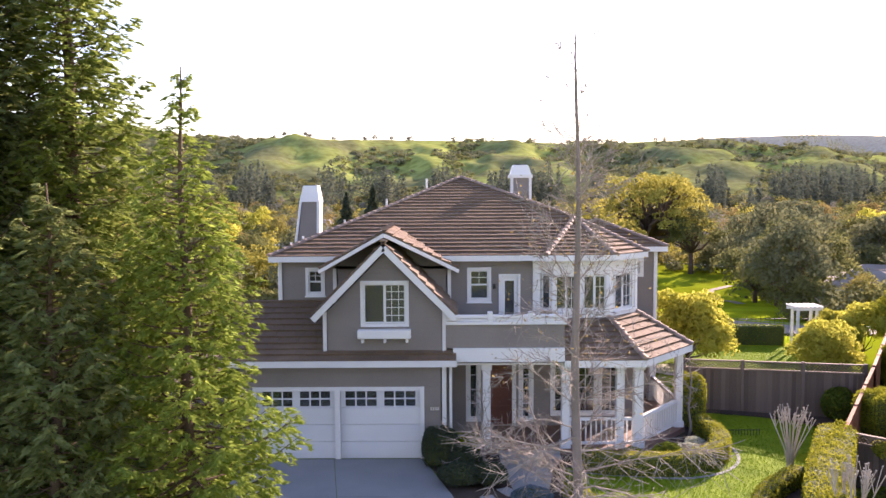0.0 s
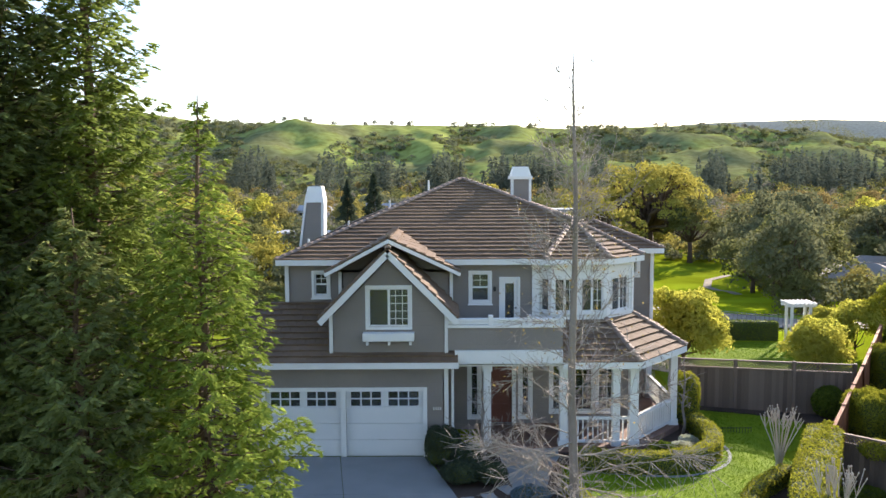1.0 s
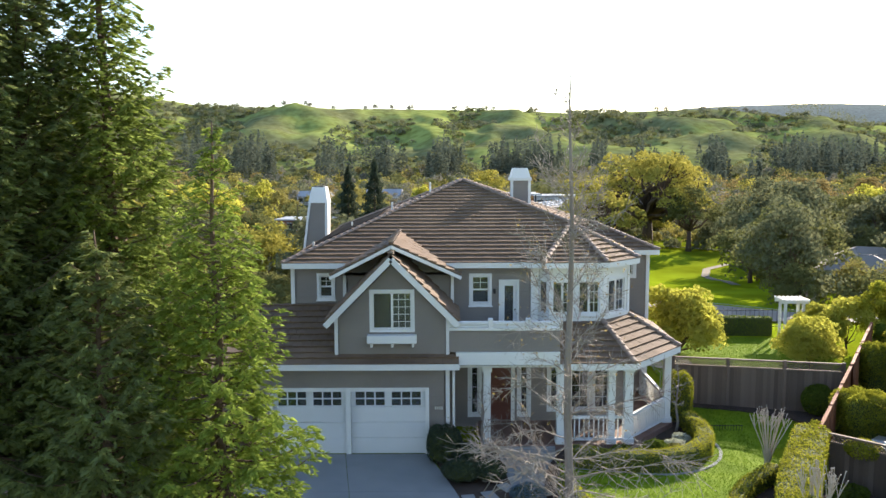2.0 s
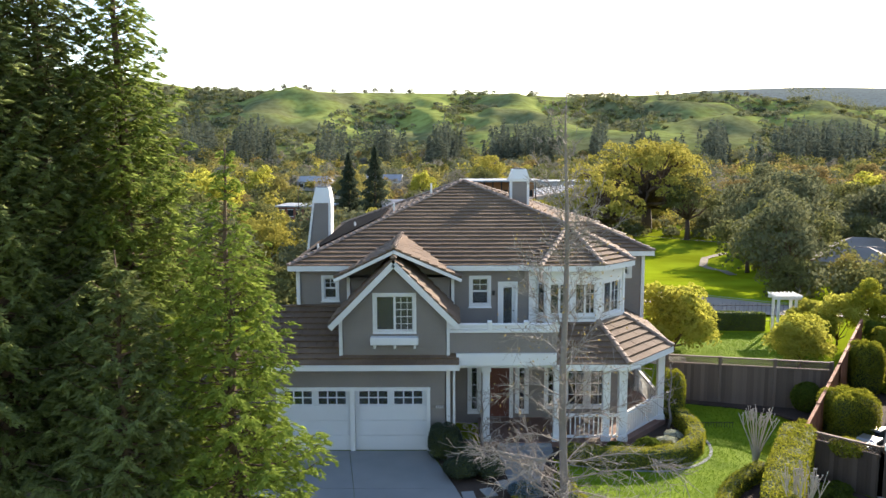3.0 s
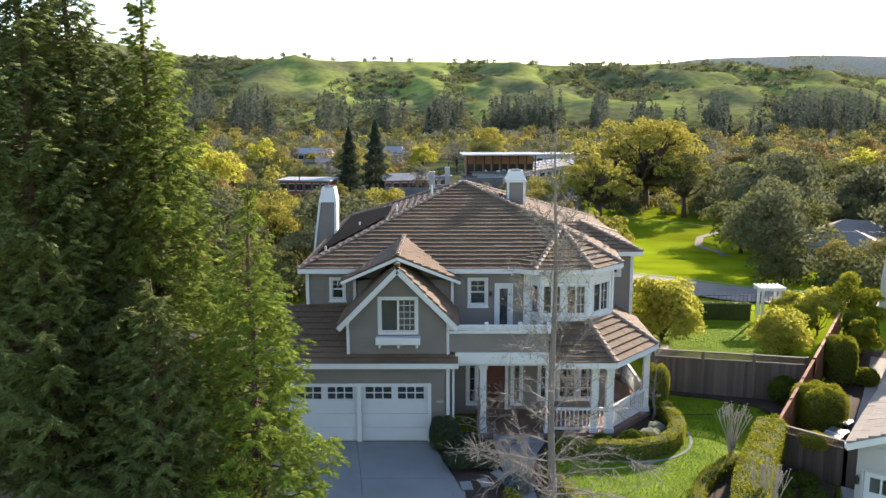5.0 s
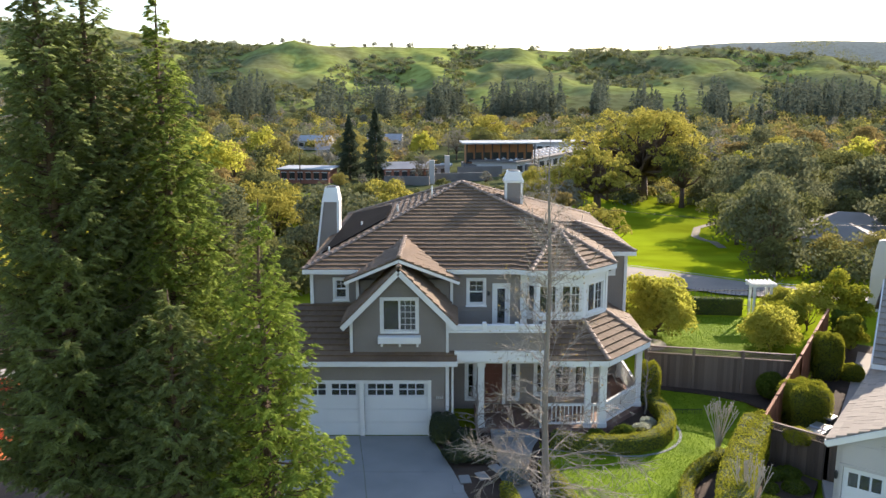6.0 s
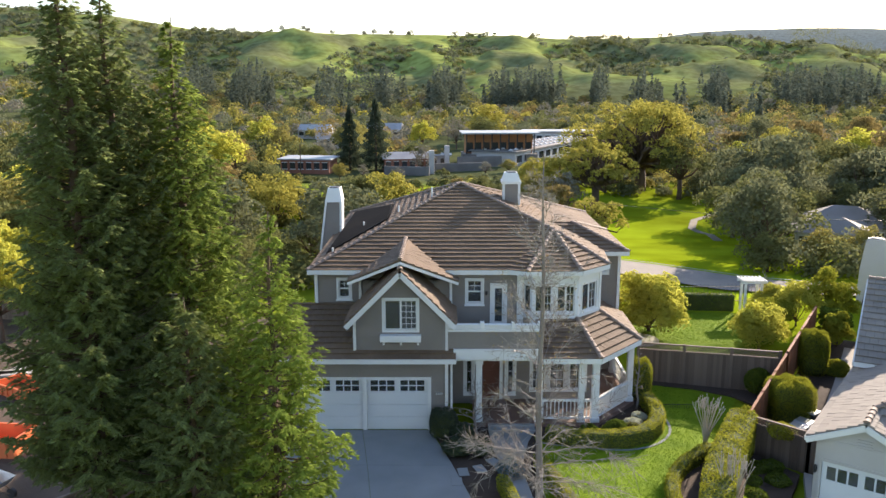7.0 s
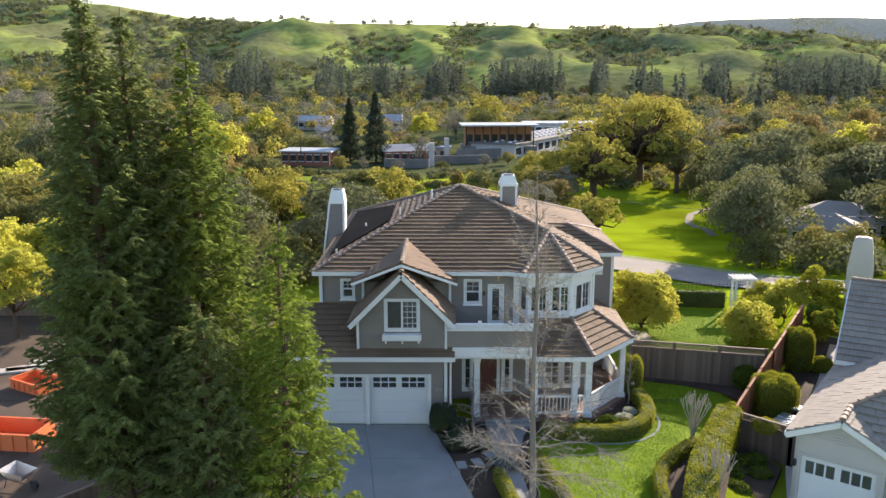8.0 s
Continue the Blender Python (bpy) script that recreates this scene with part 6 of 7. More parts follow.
# ---- road, meadow and valley ----
def ground_strip(name, path, width, lift, material, label, category):
    verts, faces = [], []
    P = [Vector((*p, 0)) for p in path]
    for i, p in enumerate(P):
        d = (P[min(i + 1, len(P) - 1)] - P[max(i - 1, 0)]).normalized()
        s = Vector((-d.y, d.x, 0)) * width / 2
        for k in range(5):
            q = p + s * (1 - k / 2)
            verts.append((q.x, q.y, ground_z(q.x, q.y) + lift))
    for i in range(len(P) - 1):
        for k in range(4):
            a = i * 5 + k
            faces.append((a, a + 5, a + 6, a + 1))
    me = bpy.data.meshes.new(name)
    me.from_pydata(verts, [], faces)
    return tagged(raw(name, me, material, None, "", True), label, category, kind="structure")


def spline(pts, n):
    out = []
    for i in range(len(pts) - 1):
        for k in range(n):
            t = k / n
            out.append((pts[i][0] + (pts[i + 1][0] - pts[i][0]) * t, pts[i][1] + (pts[i + 1][1] - pts[i][1]) * t))
    return out + [pts[-1]]


ground_strip("road", spline([(-40, 92), (-10, 82), (8, 73), (18, 63.5), (24, 57), (36, 51), (70, 44)], 12), 6.0, 0.12, ASPHALT, "grey asphalt road past the meadow", "road")
ground_strip("kerb", spline([(-40, 95.2), (-10, 85.2), (9.7, 75.8), (20, 66), (26, 59.6), (37.5, 54), (71, 47)], 12), 0.2, 0.2, CONCRETE, "grey concrete kerb along the road", "kerb")
ground_strip("footpath", spline([(33, 88), (35, 97), (34.5, 103), (37, 110), (42, 116)], 8), 1.0, 0.06, TRACK, "worn pale dirt footpath through the meadow", "path")
ground_strip("bare_yard", spline([(-46, 37.5), (-9.5, 37.5)], 14), 13, 0.04, DIRT, "bare brown dirt yard before a board fence", "soil")
board_fence("board_fence", (-34, 43.5), (-15, 43.5), 0.25, 0.25, 1.7, WOOD, "weathered brown board fence behind the dirt yard")
ground_strip("side_yard", spline([(15.3, 26.9), (17.0, 29.6), (19.2, 33), (23.2, 39.8)], 8), 2.6, 0.03, SOIL, "bare brown soil between fence and house", "soil")
ground_strip("garden_path", spline([(16.2, 26.5), (18.0, 29.4), (20.3, 33.0), (23.4, 38.2)], 8), 1.0, 0.06, PALE_CONC, "pale concrete path between fence and house", "path")
bm = bm_new()
tube(bm, [(17.5, 80, 2.0), (32, 74, 1.4), (60, 66, 2.2)], [0.03] * 3, 4)
tagged(part("utility_wire", bm, BLACK), "dark overhead wire across the meadow", "wire")

broad_tree("oak_tree", (36, 139, ground_z(36, 139) - 0.2), 13.0, 14.0, 301, OAKLEAF, "large spreading oak with crooked dark limbs and yellow leaves", 3.0, 250, 70, 0.42, 0.9, 1.2, "meadow oaks", count=100, clump=0.095, bend=1.2)
broad_tree("oak_tree", (24, 118, ground_z(24, 118) - 0.2), 6.5, 8.6, 302, OAKLEAF, "spreading oak with crooked limbs and yellow leaves", 3.0, 120, 64, 0.34, 0.6, 1.2, "meadow oaks", count=60, clump=0.115, bend=1.2)
broad_tree("oak_tree", (18.0, 85, ground_z(18.0, 85) - 0.2), 4.2, 5.4, 303, OAKLEAF, "low gnarled oak with thin yellow leaves", 0.8, 60, 60, 0.26, 0.4, 0.9, "meadow oaks", count=34, clump=0.14, bend=1.5)
broad_tree("oak_tree", (40.5, 130, ground_z(40.5, 130) - 0.2), 5.0, 9.0, 304, OLIVE, "upright oak on the meadow edge", 2.5, 60, 100, 0.36, 0.4, 1.1, "meadow oaks", count=22, clump=0.22)
broad_tree("oak_tree", (44, 100, ground_z(44, 100) - 0.1), 2.2, 4.6, 305, OLIVE, "small young oak beside the footpath", 1.2, 40, 60, 0.22, 0.12, 1.0, "meadow oaks", count=10, clump=0.24)

# woods of the middle distance: a few kinds, each one planted many times
kinds = []
rsw = np.random.RandomState(77)
specs = [(OLIVE, "olive-green evergreen oak in the valley", 4.6, 7.6, 0.5), (YELLOW, "yellow-green spring tree in the valley", 4.2, 7.2, 0.5), (OAKLEAF, "yellow-leaved oak in the valley", 5.0, 8.0, 0.55),
         (EVERGREEN, "dark green evergreen tree in the valley", 4.8, 8.6, 0.5), (RUST, "rust-coloured tree in the valley", 4.0, 7.6, 0.5), (GREYTWIG, "grey leafless tree in the valley", 4.0, 7.5, 0.4), (GOLDEN, "golden-olive tree in early leaf in the valley", 4.6, 7.8, 0.5)]
for i, (mm, label, r, h, leaf) in enumerate(specs):
    for v in range(2):
        t = broad_tree("valley_tree", (0, -200 - 20 * (2 * i + v), ground_z(0, -200)), r, h, 400 + 2 * i + v, mm, label, 0.8, 46, 115 if mm is not GREYTWIG else 60, leaf * 0.66, 0.24, 1.25, "valley trees", count=16, clump=0.27 if mm is not GREYTWIG else 0.2)
        kinds.append(t)


LOW_HOUSES = ((47.0, 88.0), (40.5, 77.0))


def plant(kind, x, y, s, low=True):
    v = kinds[2 * kind + rsw.randint(2)]
    if low and -0.21 < x / (y + 5) < (0.1 if y < 150 else 0.17) and y > 56:
        # low growth before the school, so that its roofs show over it
        room = (15.4 - 0.121 * (y + 4.2)) - ground_z(x, y)
        s = min(s, room / 8.5)
        if s < 0.3:
            return
    q = x / (y + 4.2)
    if q < -0.21 and y > 75:
        s *= 1.45
    elif q > 0.36 and y > 100:
        s *= 1.3
    elif 0.435 < q < 0.58 and y < 98:
        # garden growth round the houses by the road
        s = min(s, 0.42)
        if min(math.hypot(x - hx, y - hy) for hx, hy in LOW_HOUSES) < 9.5:
            return
    c = copy_thing(v, pose(x, y, ground_z(x, y) - 0.2, 0, 0, rsw.uniform(0, 360)))
    c.scale = (s * rsw.uniform(0.9, 1.15), s * rsw.uniform(0.9, 1.15), s * rsw.uniform(0.85, 1.15))


def blocked(x, y):
    """Kept clear: road, meadow, school yard and house lots."""
    if y < 50 and -8 < x < 26:
        return True
    rd = np.interp(x, [-40, -10, 8, 18, 24, 36, 70], [92, 82, 73, 63.5, 57, 51, 44])
    if abs(y - rd) < 7:
        return True
    if 8 < x < 50 and 60 < y < 130 and y > rd:
        return x < 0.37 * (y + 4.2)
    return False


def undergrowth():
    """Dense low scrub between the trees of the near woods."""
    r = np.random.RandomState(41)
    sets = {"olive": ([], OLIVE), "dark green": ([], EVERGREEN), "golden-green": ([], GOLDEN)}
    for _ in range(1700):
        y = 52 + 170 * r.rand()
        px = r.uniform(-150, 1750)
        x = (px - 784) / 1394 * (y + 5)
        if blocked(x, y) or (480 < px < 1030 and 185 < y) or (y < 58 and -8 < x < 30):
            continue
        if min(math.hypot(x - hx, y - hy) for hx, hy in LOW_HOUSES) < 8.5:
            continue
        k = list(sets)[r.choice(3, p=[0.5, 0.3, 0.2])]
        if y < 84 and k == "golden-green":
            k = "olive"
        rr = r.uniform(1.5, 3.4) if not (480 < px < 1000 and y > 85) else r.uniform(1.0, 1.9)
        sets[k][0].append(blob_quads(r, x, y, ground_z(x, y) - 0.4, rr, rr * r.uniform(0.9, 1.6), 420 if y < 78 else 260, 0.3 if y < 78 else 0.45))
    for k, (qs, mm) in sets.items():
        tagged(raw("undergrowth", quads_mesh("undergrowth", np.concatenate(qs)), mm), "dense " + k + " scrub between the trees", "scrub", kind="stuff")


for x0, x1, y0, y1, n, mix in ((-80, -27, 46, 72, 20, (1, 2, 1, 0)), (-70, -10, 56, 130, 42, (0, 0, 4, 2, 3, 0)), (-30, 14, 58, 76, 14, (0, 3, 2, 4, 0)), (-14, 30, 96, 150, 20, (0, 2, 2, 1, 4)), (46, 110, 66, 150, 44, (0, 3, 3, 0, 3, 0)), (34, 80, 66, 112, 54, (3, 0, 3, 0, 3, 0)),
                               (-120, -60, 60, 200, 24, (1, 2, 0, 3)), (-70, 60, 150, 215, 40, (0, 1, 2, 4, 5)), (60, 170, 130, 260, 42, (0, 3, 2, 1, 4))):
    for _ in range(n):
        x, y = rsw.uniform(x0, x1), rsw.uniform(y0, y1)
        if blocked(x, y) or (-48 < x < 34 and 160 < y < 222 and (y > 185 or rsw.rand() < 0.5)):
            continue
        plant(mix[rsw.randint(len(mix))], x, y, rsw.uniform(0.7, 1.15) * (0.8 if y < 80 and x < 20 else 1.0))


for kind, x, y, s in ((3, 29.3, 67.0, 0.85), (0, 31.6, 71.5, 0.95), (0, 28.6, 63.0, 0.5), (6, 34.5, 66, 0.4), (6, 38.6, 66.5, 0.42), (1, 44.5, 80, 0.42), (6, 42, 72, 0.4)):
    plant(kind, x, y, s)
for kind, x, y, s in ((1, -49, 88, 0.85), (1, -56, 100, 0.9), (6, -45, 80, 0.7), (1, -60, 112, 0.9), (6, -40, 96, 0.8), (1, -66, 96, 0.9), (5, 12.4, 98, 0.8), (4, 15.5, 104, 0.8), (6, 10.5, 92, 0.7), (5, 18, 112, 0.85), (6, 14.5, 115, 0.8), (5, 9.5, 101, 0.7), (4, 20.5, 122, 0.7),
                      (0, 33.2, 77.0, 0.62), (3, 33.8, 73.0, 0.55), (0, 36.4, 84.5, 0.7), (1, 57.5, 98.5, 0.6), (1, 54, 104, 0.5)):
    plant(kind, x, y, s)


# trees between the school buildings
for kind, px, y, s in ((5, 742, 208, 0.95), (6, 622, 272, 1.5), (1, 742, 285, 1.35), (5, 690, 262, 1.1), (5, 800, 290, 1.3), (2, 852, 322, 1.6), (0, 845, 300, 1.3), (6, 500, 250, 1.2), (1, 470, 260, 1.2),
                       (5, 640, 196, 0.45), (6, 600, 190, 0.5), (5, 700, 192, 0.5), (0, 775, 194, 0.4), (5, 850, 200, 0.55), (6, 890, 205, 0.5), (0, 560, 232, 0.7)):
    plant(kind, (px - 784) / 1394 * (y + 5.2) * 1.02 + 1.1, y, s, False)


# two dark conifers that stand alone, and the far woods
def conifer_quads(rs, x, y, z, h, r, n, leaf):
    f = rs.beta(1.0, 1.35, n)
    az = rs.uniform(0, 6.283, n)
    rr = r * (1 - f) ** 0.8 * rs.uniform(0.35, 1.08, n) * (1 + 0.25 * np.sin(f * h * 2.2))
    p = np.stack([x + rr * np.cos(az), y + rr * np.sin(az), z + h * (0.04 + 0.96 * f)], 1)
    along = np.stack([np.cos(az), np.sin(az), -0.3 * np.ones(n)], 1)
    return leaf_quads(rs, p, leaf, leaf * 0.55, along, 0.5)


for i, (x, y, h, r) in enumerate(((-25.5, 214, 17.5, 3.6), (-18.2, 212, 19.5, 4.2))):
    z = ground_z(x, y)
    t = thing("dark_conifer", "dark dense conifer standing among the school roofs", "tree", (x, y, z), "school conifers")
    bm = bm_new()
    tube(bm, [(x, y, z), (x, y, z + h * 0.95)], [0.4, 0.05], 8)
    part("trunk", bm, BARK, t)
    tagged(raw("crown", quads_mesh("crown", conifer_quads(np.random.RandomState(500 + i), x, y, z, h, r, 6500, 0.62)), DARKCON, t), kind="stuff")

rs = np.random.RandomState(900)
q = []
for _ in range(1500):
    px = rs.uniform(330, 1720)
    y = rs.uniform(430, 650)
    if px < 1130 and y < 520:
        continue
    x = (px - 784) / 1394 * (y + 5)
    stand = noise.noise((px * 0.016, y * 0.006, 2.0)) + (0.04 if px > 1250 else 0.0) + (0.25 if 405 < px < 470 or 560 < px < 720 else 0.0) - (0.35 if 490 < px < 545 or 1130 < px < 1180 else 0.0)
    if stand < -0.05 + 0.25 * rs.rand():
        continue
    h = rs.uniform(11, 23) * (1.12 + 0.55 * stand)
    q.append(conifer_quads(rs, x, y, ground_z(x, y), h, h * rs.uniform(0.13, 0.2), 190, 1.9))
tagged(raw("far_conifers", quads_mesh("far_conifers", np.concatenate(q)), HAZE_CONIFER), "far band of dark conifers across the valley", "woods", kind="stuff")


SCRUB = leaf_mat("grey_green_scrub", (0.13, 0.14, 0.085), (0.22, 0.23, 0.13), 0.35, speck=0.14, patch=0.3)
undergrowth()
groups = {"scrub": ([], SCRUB, "grey-green"), "olive": ([], OLIVE, "olive-green"), "yellow": ([], GOLDEN, "golden-green"), "spring": ([], OAKLEAF, "yellow-green"), "grey": ([], GREYTWIG, "grey leafless"), "dark": ([], EVERGREEN, "dark green"), "rust": ([], RUST, "rust-coloured")}
names = ["olive", "olive", "yellow", "grey", "scrub", "yellow", "spring", "scrub", "olive", "rust", "grey", "olive"]
for _ in range(1850):
    y = 215 + 400 * rs.rand() ** 1.2
    px = rs.uniform(-250, 1800)
    x = (px - 784) / 1394 * (y + 5)
    if 790 < px < 1050 and y < 315 or 480 < px < 1040 and y < 330 and rs.rand() < 0.72:
        continue
    kd = names[rs.randint(12)]
    r = rs.uniform(3.5, 6.8)
    groups[kd][0].append(blob_quads(rs, x, y, ground_z(x, y), r, r * rs.uniform(1.2, 1.8), 300 if y < 380 else 150, 0.85 if y < 380 else 1.25))
for _ in range(7000):
    y = rs.uniform(640, 1040)
    px = rs.uniform(-250, 1800)
    x = (px - 784) / 1394 * (y + 5)
    wood = -0.9 * noise.noise((x * 0.0085, y * 0.0035, 0.0)) - 0.5 * noise.noise((x * 0.02, y * 0.012, 5.0)) + 0.5 * noise.noise((x * 0.009, y * 0.008, 7.0)) + (0.2 if px > 1330 else 0.0) + (0.28 if px < 430 else 0.0) + (0.14 if y < 700 else 0) - (0.3 if y > 985 else 0)
    if wood < -0.1 + 0.26 * rs.rand():
        continue
    r = rs.uniform(3.5, 7)
    groups[("scrub", "scrub", "olive")[rs.randint(3)]][0].append(blob_quads(rs, x, y, ground_z(x, y) - 1, r, r * rs.uniform(0.9, 1.3), 40, 2.1))
for px in (371, 420, 505, 540, 548, 590, 645, 660, 690, 718, 724, 800, 822, 930, 940, 1000, 1055, 1150, 1165, 1228, 1302, 1318, 1385, 1400, 1420, 1440, 1462, 1480, 1500, 1545, 1560):
    y = max(range(820, 1061, 12), key=lambda v: (ground_z((px - 784) / 1394 * (v + 5), v) - 14) / (v + 5))
    x = (px - 784) / 1394 * (y + 5)
    r = rs.uniform(3.5, 6.0) * (3.2 if 1375 < px < 1510 else 1.15)
    groups["dark" if 1380 < px < 1510 else "grey"][0].append(blob_quads(rs, x, y, ground_z(x, y) - 2.4, r, r * 1.7, 190, 1.4))
for kd, (qs, mm, word) in groups.items():
    tagged(raw("far_woods", quads_mesh("far_woods", np.concatenate(qs)), mm), "far " + word + " trees across valley and hills", "woods", kind="stuff")


# ---- buildings of the valley ----
SLATE = mat("grey_roofing", (0.25, 0.25, 0.26), (0.38, 0.38, 0.39), 2, 0.7, 0.1)
OLDROOF = mat("brown_grey_roof", (0.19, 0.17, 0.15), (0.29, 0.265, 0.24), 2, 0.85, 0.2)
ROOFGREY = mat("weathered_grey_roof", (0.13, 0.12, 0.11), (0.22, 0.205, 0.19), 2, 0.8, 0.2)
PALEROOF = mat("pale_flat_roof", (0.28, 0.30, 0.31), (0.40, 0.42, 0.43), 1, 0.6, 0.1)
BRICKW = mat("red_brick_wall", (0.22, 0.09, 0.06), (0.32, 0.14, 0.09), 3, 0.85, 0.2)


def building(name, x, y, w, d, h, ang, wallm, roofm, label, gable=0.0, bays=6, group="valley buildings", hip=0.0):
    z = ground_z(x, y)
    b = thing(name, label, "building", (x, y, z), group)
    m = pose(x, y, z, 0, 0, ang)
    bm = bm_new()
    box(bm, -w / 2, w / 2, -d / 2, d / 2, -1, h, m)
    part("wall", bm, wallm, b)
    bm = bm_new()
    if hip:
        lo = [bm.verts.new(m @ Vector((p * (w / 2 + 0.6), q * (d / 2 + 0.6), h))) for p, q in ((-1, -1), (1, -1), (1, 1), (-1, 1))]
        top = [bm.verts.new(m @ Vector((p * (w - d) / 2, 0, h + hip))) for p in (-1, 1)]
        for f in ((lo[0], lo[1], top[1], top[0]), (lo[1], lo[2], top[1]), (lo[2], lo[3], top[0], top[1]), (lo[3], lo[0], top[0]), (lo[3], lo[2], lo[1], lo[0])):
            bm.faces.new(f)
    elif gable:
        prism(bm, [m @ Vector((-w / 2 - 0.5, -d / 2 - 0.6, h)), m @ Vector((-w / 2 - 0.5, d / 2 + 0.6, h)), m @ Vector((-w / 2 - 0.5, 0, h + gable))], m.to_3x3() @ Vector((w + 1, 0, 0)))
    else:
        box(bm, -w / 2 - 0.7, w / 2 + 0.7, -d / 2 - 0.7, d / 2 + 0.7, h, h + 0.35, m)
    part("roof", bm, roofm, b)
    for i in range(bays):
        xx = -w / 2 + w * (i + 0.5) / bays
        win = new("window")
        win.parent = b
        bm = bm_new()
        box(bm, xx - w / bays * 0.32, xx + w / bays * 0.32, -d / 2 - 0.08, -d / 2 - 0.01, h * 0.35, h * 0.8, m)
        part("pane", bm, GLASSFAR, win)
        bm = bm_new()
        box(bm, xx - w / bays * 0.36, xx + w / bays * 0.36, -d / 2 - 0.1, -d / 2, h * 0.8, h * 0.85, m)
        part("lintel", bm, TRIM, win)
        bm = bm_new()
        box(bm, xx - w / bays * 0.36, xx + w / bays * 0.36, -d / 2 - 0.1, -d / 2, h * 0.3, h * 0.35, m)
        part("sill", bm, TRIM, win)
    return b


GLASSFAR = mat("dark_window", (0.02, 0.025, 0.03), (0.04, 0.045, 0.05), 1, 0.1, 0.0, spec=0.6)


def at_px(px, y):
    return (px - 784) / 1394 * (y + 5.2) * 1.02 + 1.1


building("school_building", at_px(548, 208), 208, 13, 9, 3.6, -6, BRICKW, PALEROOF, "low red-brick building with a flat pale roof")
building("school_building", at_px(715, 214), 214, 13, 8, 3.4, 10, BRICKW, SLATE, "low red-brick building with a grey roof", 1.6)
TIMBER = mat("orange_timber_cladding", (0.30, 0.13, 0.05), (0.42, 0.20, 0.08), 3, 0.7, 0.1)


def school_hall(x, y, w, d, h, ang):
    """A tall hall: a thin roof on slim posts, carried far out over a glazed timber front."""
    z = ground_z(x, y)
    b = thing("school_hall", "tall school hall with a thin flat roof on slim posts", "building", (x, y, z), "valley buildings")
    m = pose(x, y, z, 0, 0, ang)
    bm = bm_new()
    box(bm, -w / 2, w / 2, -d / 2 + 3, d / 2, -1, h - 0.4, m)
    part("wall", bm, TIMBER, b)
    bm = bm_new()
    box(bm, -w / 2 - 1.5, w / 2 + 1.5, -d / 2 - 2.0, d / 2 + 1, h, h + 0.4, m)
    part("roof", bm, PALEROOF, b)
    bm = bm_new()
    box(bm, -w / 2 - 1, w / 2 + 1, -d / 2 - 1.0, d / 2, -1, h * 0.34, m)
    part("plinth", bm, ROOFGREY, b, "grey concrete plinth")
    n = 9
    for i in range(n):
        xx = -w / 2 + w * i / (n - 1)
        bm = bm_new()
        box(bm, xx - 0.16, xx + 0.16, -d / 2 - 0.3, -d / 2 + 0.1, h * 0.34, h, m)
        part("post", bm, BLACK, b)
        if i < n - 1:
            bm = bm_new()
            box(bm, xx + 0.35, xx + w / (n - 1) - 0.35, -d / 2 + 2.9, -d / 2 + 2.98, h * 0.38, h * 0.7, m)
            part("pane", bm, GLASSFAR, b)


school_hall(at_px(872, 236), 236, 20, 10, 9.0, 3)
WX, WY, WANG = 31, 258, 62
sb = building("school_wing", WX, WY, 70, 14, 4.6, WANG, STUCCO, ROOFGREY, "long low school wing with domed roof skylights", 0, 12)
for i in range(17):
    for j in range(3):
        bm = bm_new()
        bmesh.ops.create_icosphere(bm, subdivisions=1, radius=0.75, matrix=pose(WX, WY, ground_z(WX, WY) + 4.95, 0, 0, WANG) @ Matrix.Translation((-32 + i * 4, -4.2 + j * 4.2, 0)) @ Matrix.Diagonal((1, 1, 0.7, 1)))
        part("skylight", bm, TRIM, sb, "white domed skylight")
building("school_building", at_px(975, 300), 300, 26, 12, 6.0, 0, STUCCO, PALEROOF, "pale flat-roofed school block behind the hall", 0, 8)
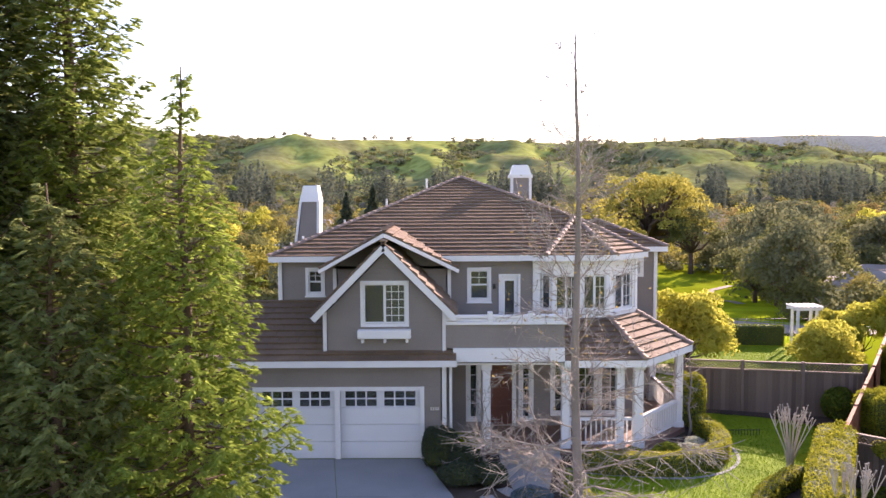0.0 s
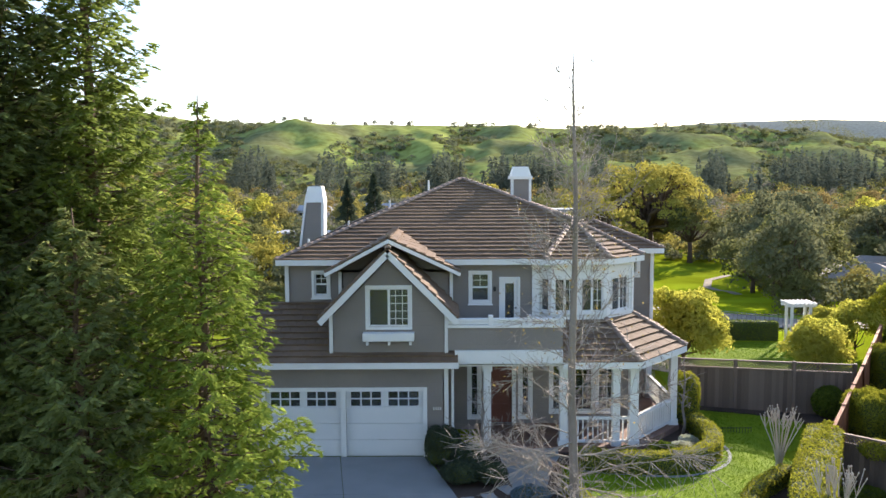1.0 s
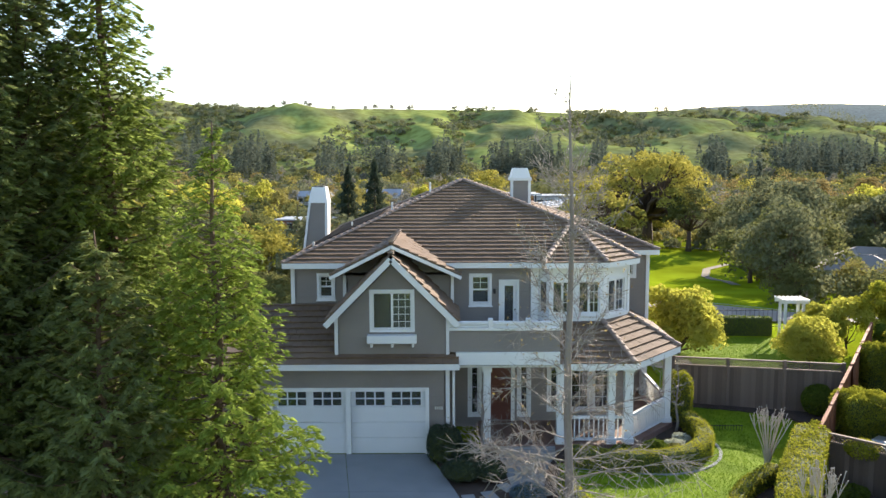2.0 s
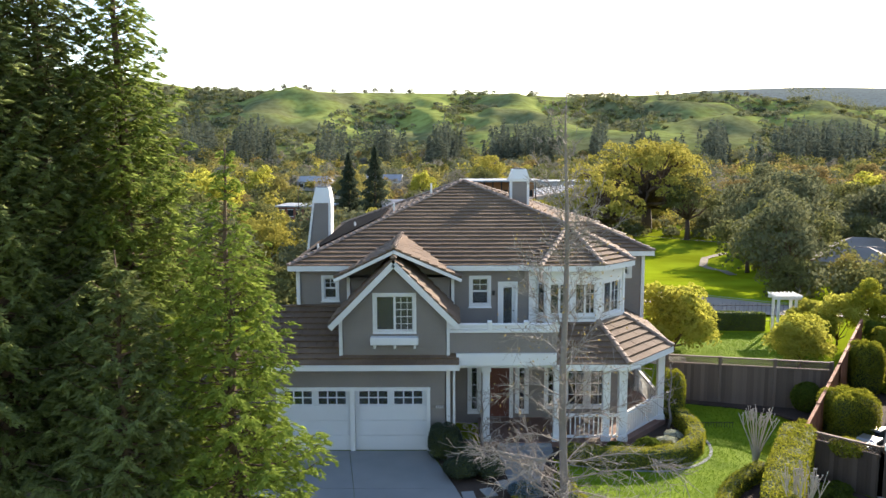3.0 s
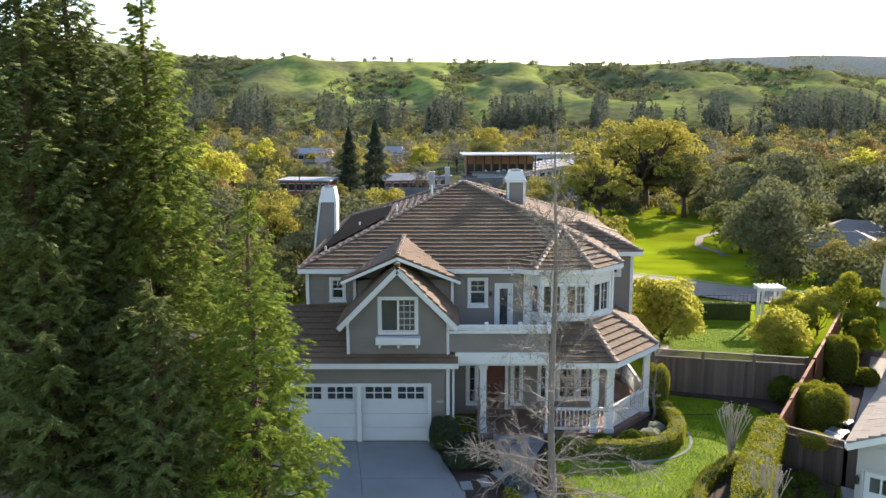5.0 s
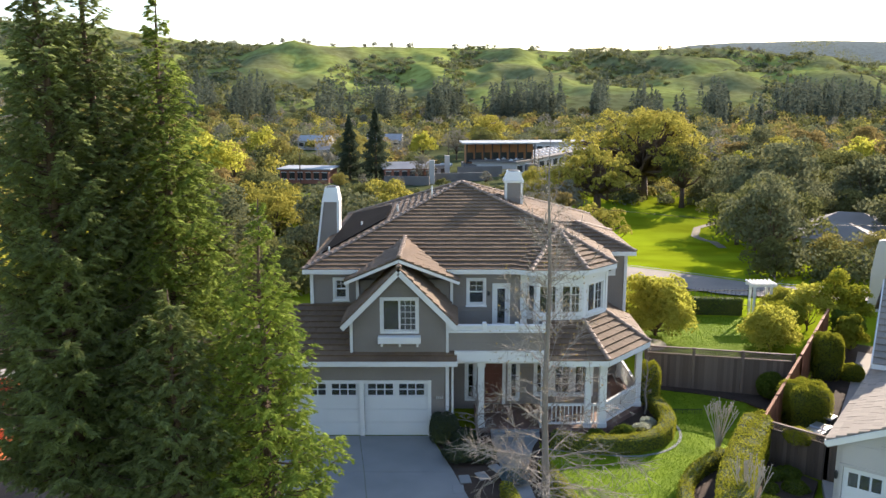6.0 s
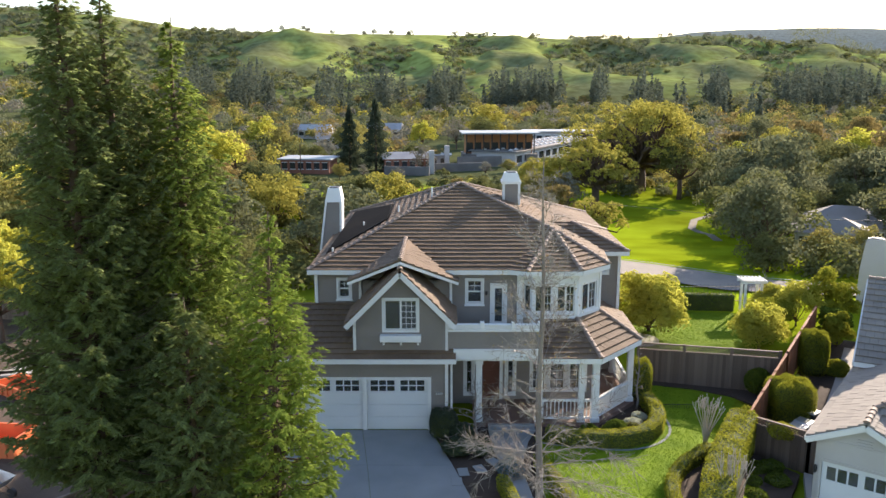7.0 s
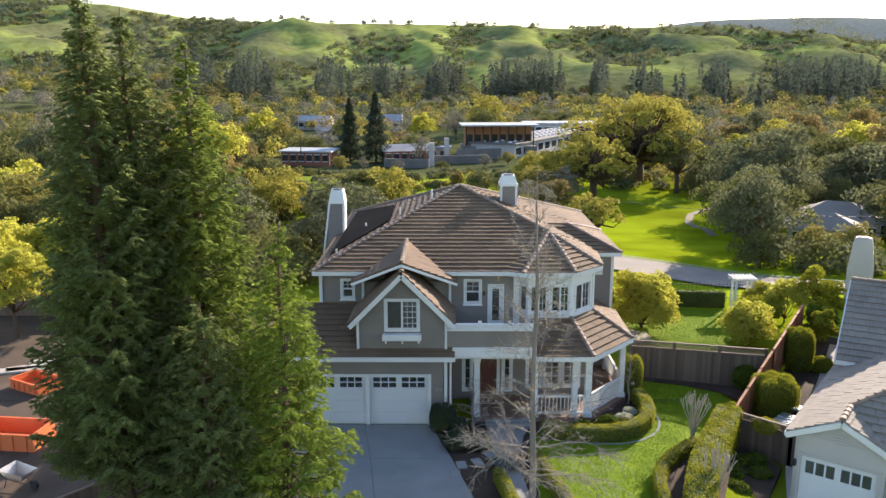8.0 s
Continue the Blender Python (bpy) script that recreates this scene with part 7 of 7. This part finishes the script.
for px, y, L, h, a in ((715, 203, 12, 2.3, -8), (808, 210, 15, 2.2, 6), (840, 220, 13, 3.0, 14)):
    x, z = at_px(px, y), ground_z(at_px(px, y), y)
    bm = bm_new()
    box(bm, -L / 2, L / 2, -0.3, 0.3, -0.5, h, pose(x, y, z, 0, 0, a), 0.04)
    tagged(part("yard_wall", bm, ROOFGREY), "grey-brown concrete wall of the school yard", "wall", "school yard walls")
building("valley_house", at_px(678, 330), 330, 14, 9, 4.5, -5, STUCCO, SLATE, "pale house with a grey gabled roof", 2.6, 4)
building("valley_house", at_px(598, 300), 300, 16, 9, 3.4, 8, STUCCO, SLATE, "long grey-roofed building beside trees", 2.2, 6)
building("valley_house", at_px(560, 340), 340, 13, 9, 3.6, -12, STUCCO, PALEROOF, "pale house among trees", 2.2, 4)
building("valley_house", at_px(770, 222), 222, 6, 5, 3.2, 0, STUCCO, PALEROOF, "small pale flat-roofed shed", 0, 2)
building("valley_house", at_px(1480, 150), 150, 13, 8, 3.4, 20, STUCCO, SLATE, "grey-roofed house among dark trees", 2.2, 4)
building("valley_house", 47.5, 88, 9, 6.5, 2.4, -28, STUCCO, OLDROOF, "grey hip-roofed house below the meadow", 0, 4, hip=1.9)
building("valley_house", 40.5, 77, 6.5, 4.5, 2.3, -22, STUCCO, OLDROOF, "small grey hip-roofed house beside the road", 0, 3, hip=1.4)
building("valley_house", 56.0, 93, 10, 7, 2.5, 20, STUCCO, OLDROOF, "brown-grey hip-roofed house among garden trees", 0, 4, hip=1.8)
for px, y in ((758, 205), (784, 218)):
    x, z = at_px(px, y), ground_z(at_px(px, y), y)
    bm = bm_new()
    box(bm, x - 0.7, x + 0.7, y - 0.7, y + 0.7, z, z + 6.2, None, 0.05)
    tagged(part("brick_pillar", bm, STUCCO), "tall plain pillar in the school yard", "pillar", "school pillars")
for px, y, h in ((533, 196, 8), (786, 232, 9)):
    x, z = at_px(px, y), ground_z(at_px(px, y), y)
    bm = bm_new()
    tube(bm, [(x, y, z), (x, y, z + h)], [0.15, 0.1], 6)
    tagged(part("utility_pole", bm, BARK), "brown wooden utility pole", "pole", "utility poles")
for t in kinds:
    bpy.data.objects.remove(t.children[0]), bpy.data.objects.remove(t.children[0]), bpy.data.objects.remove(t)
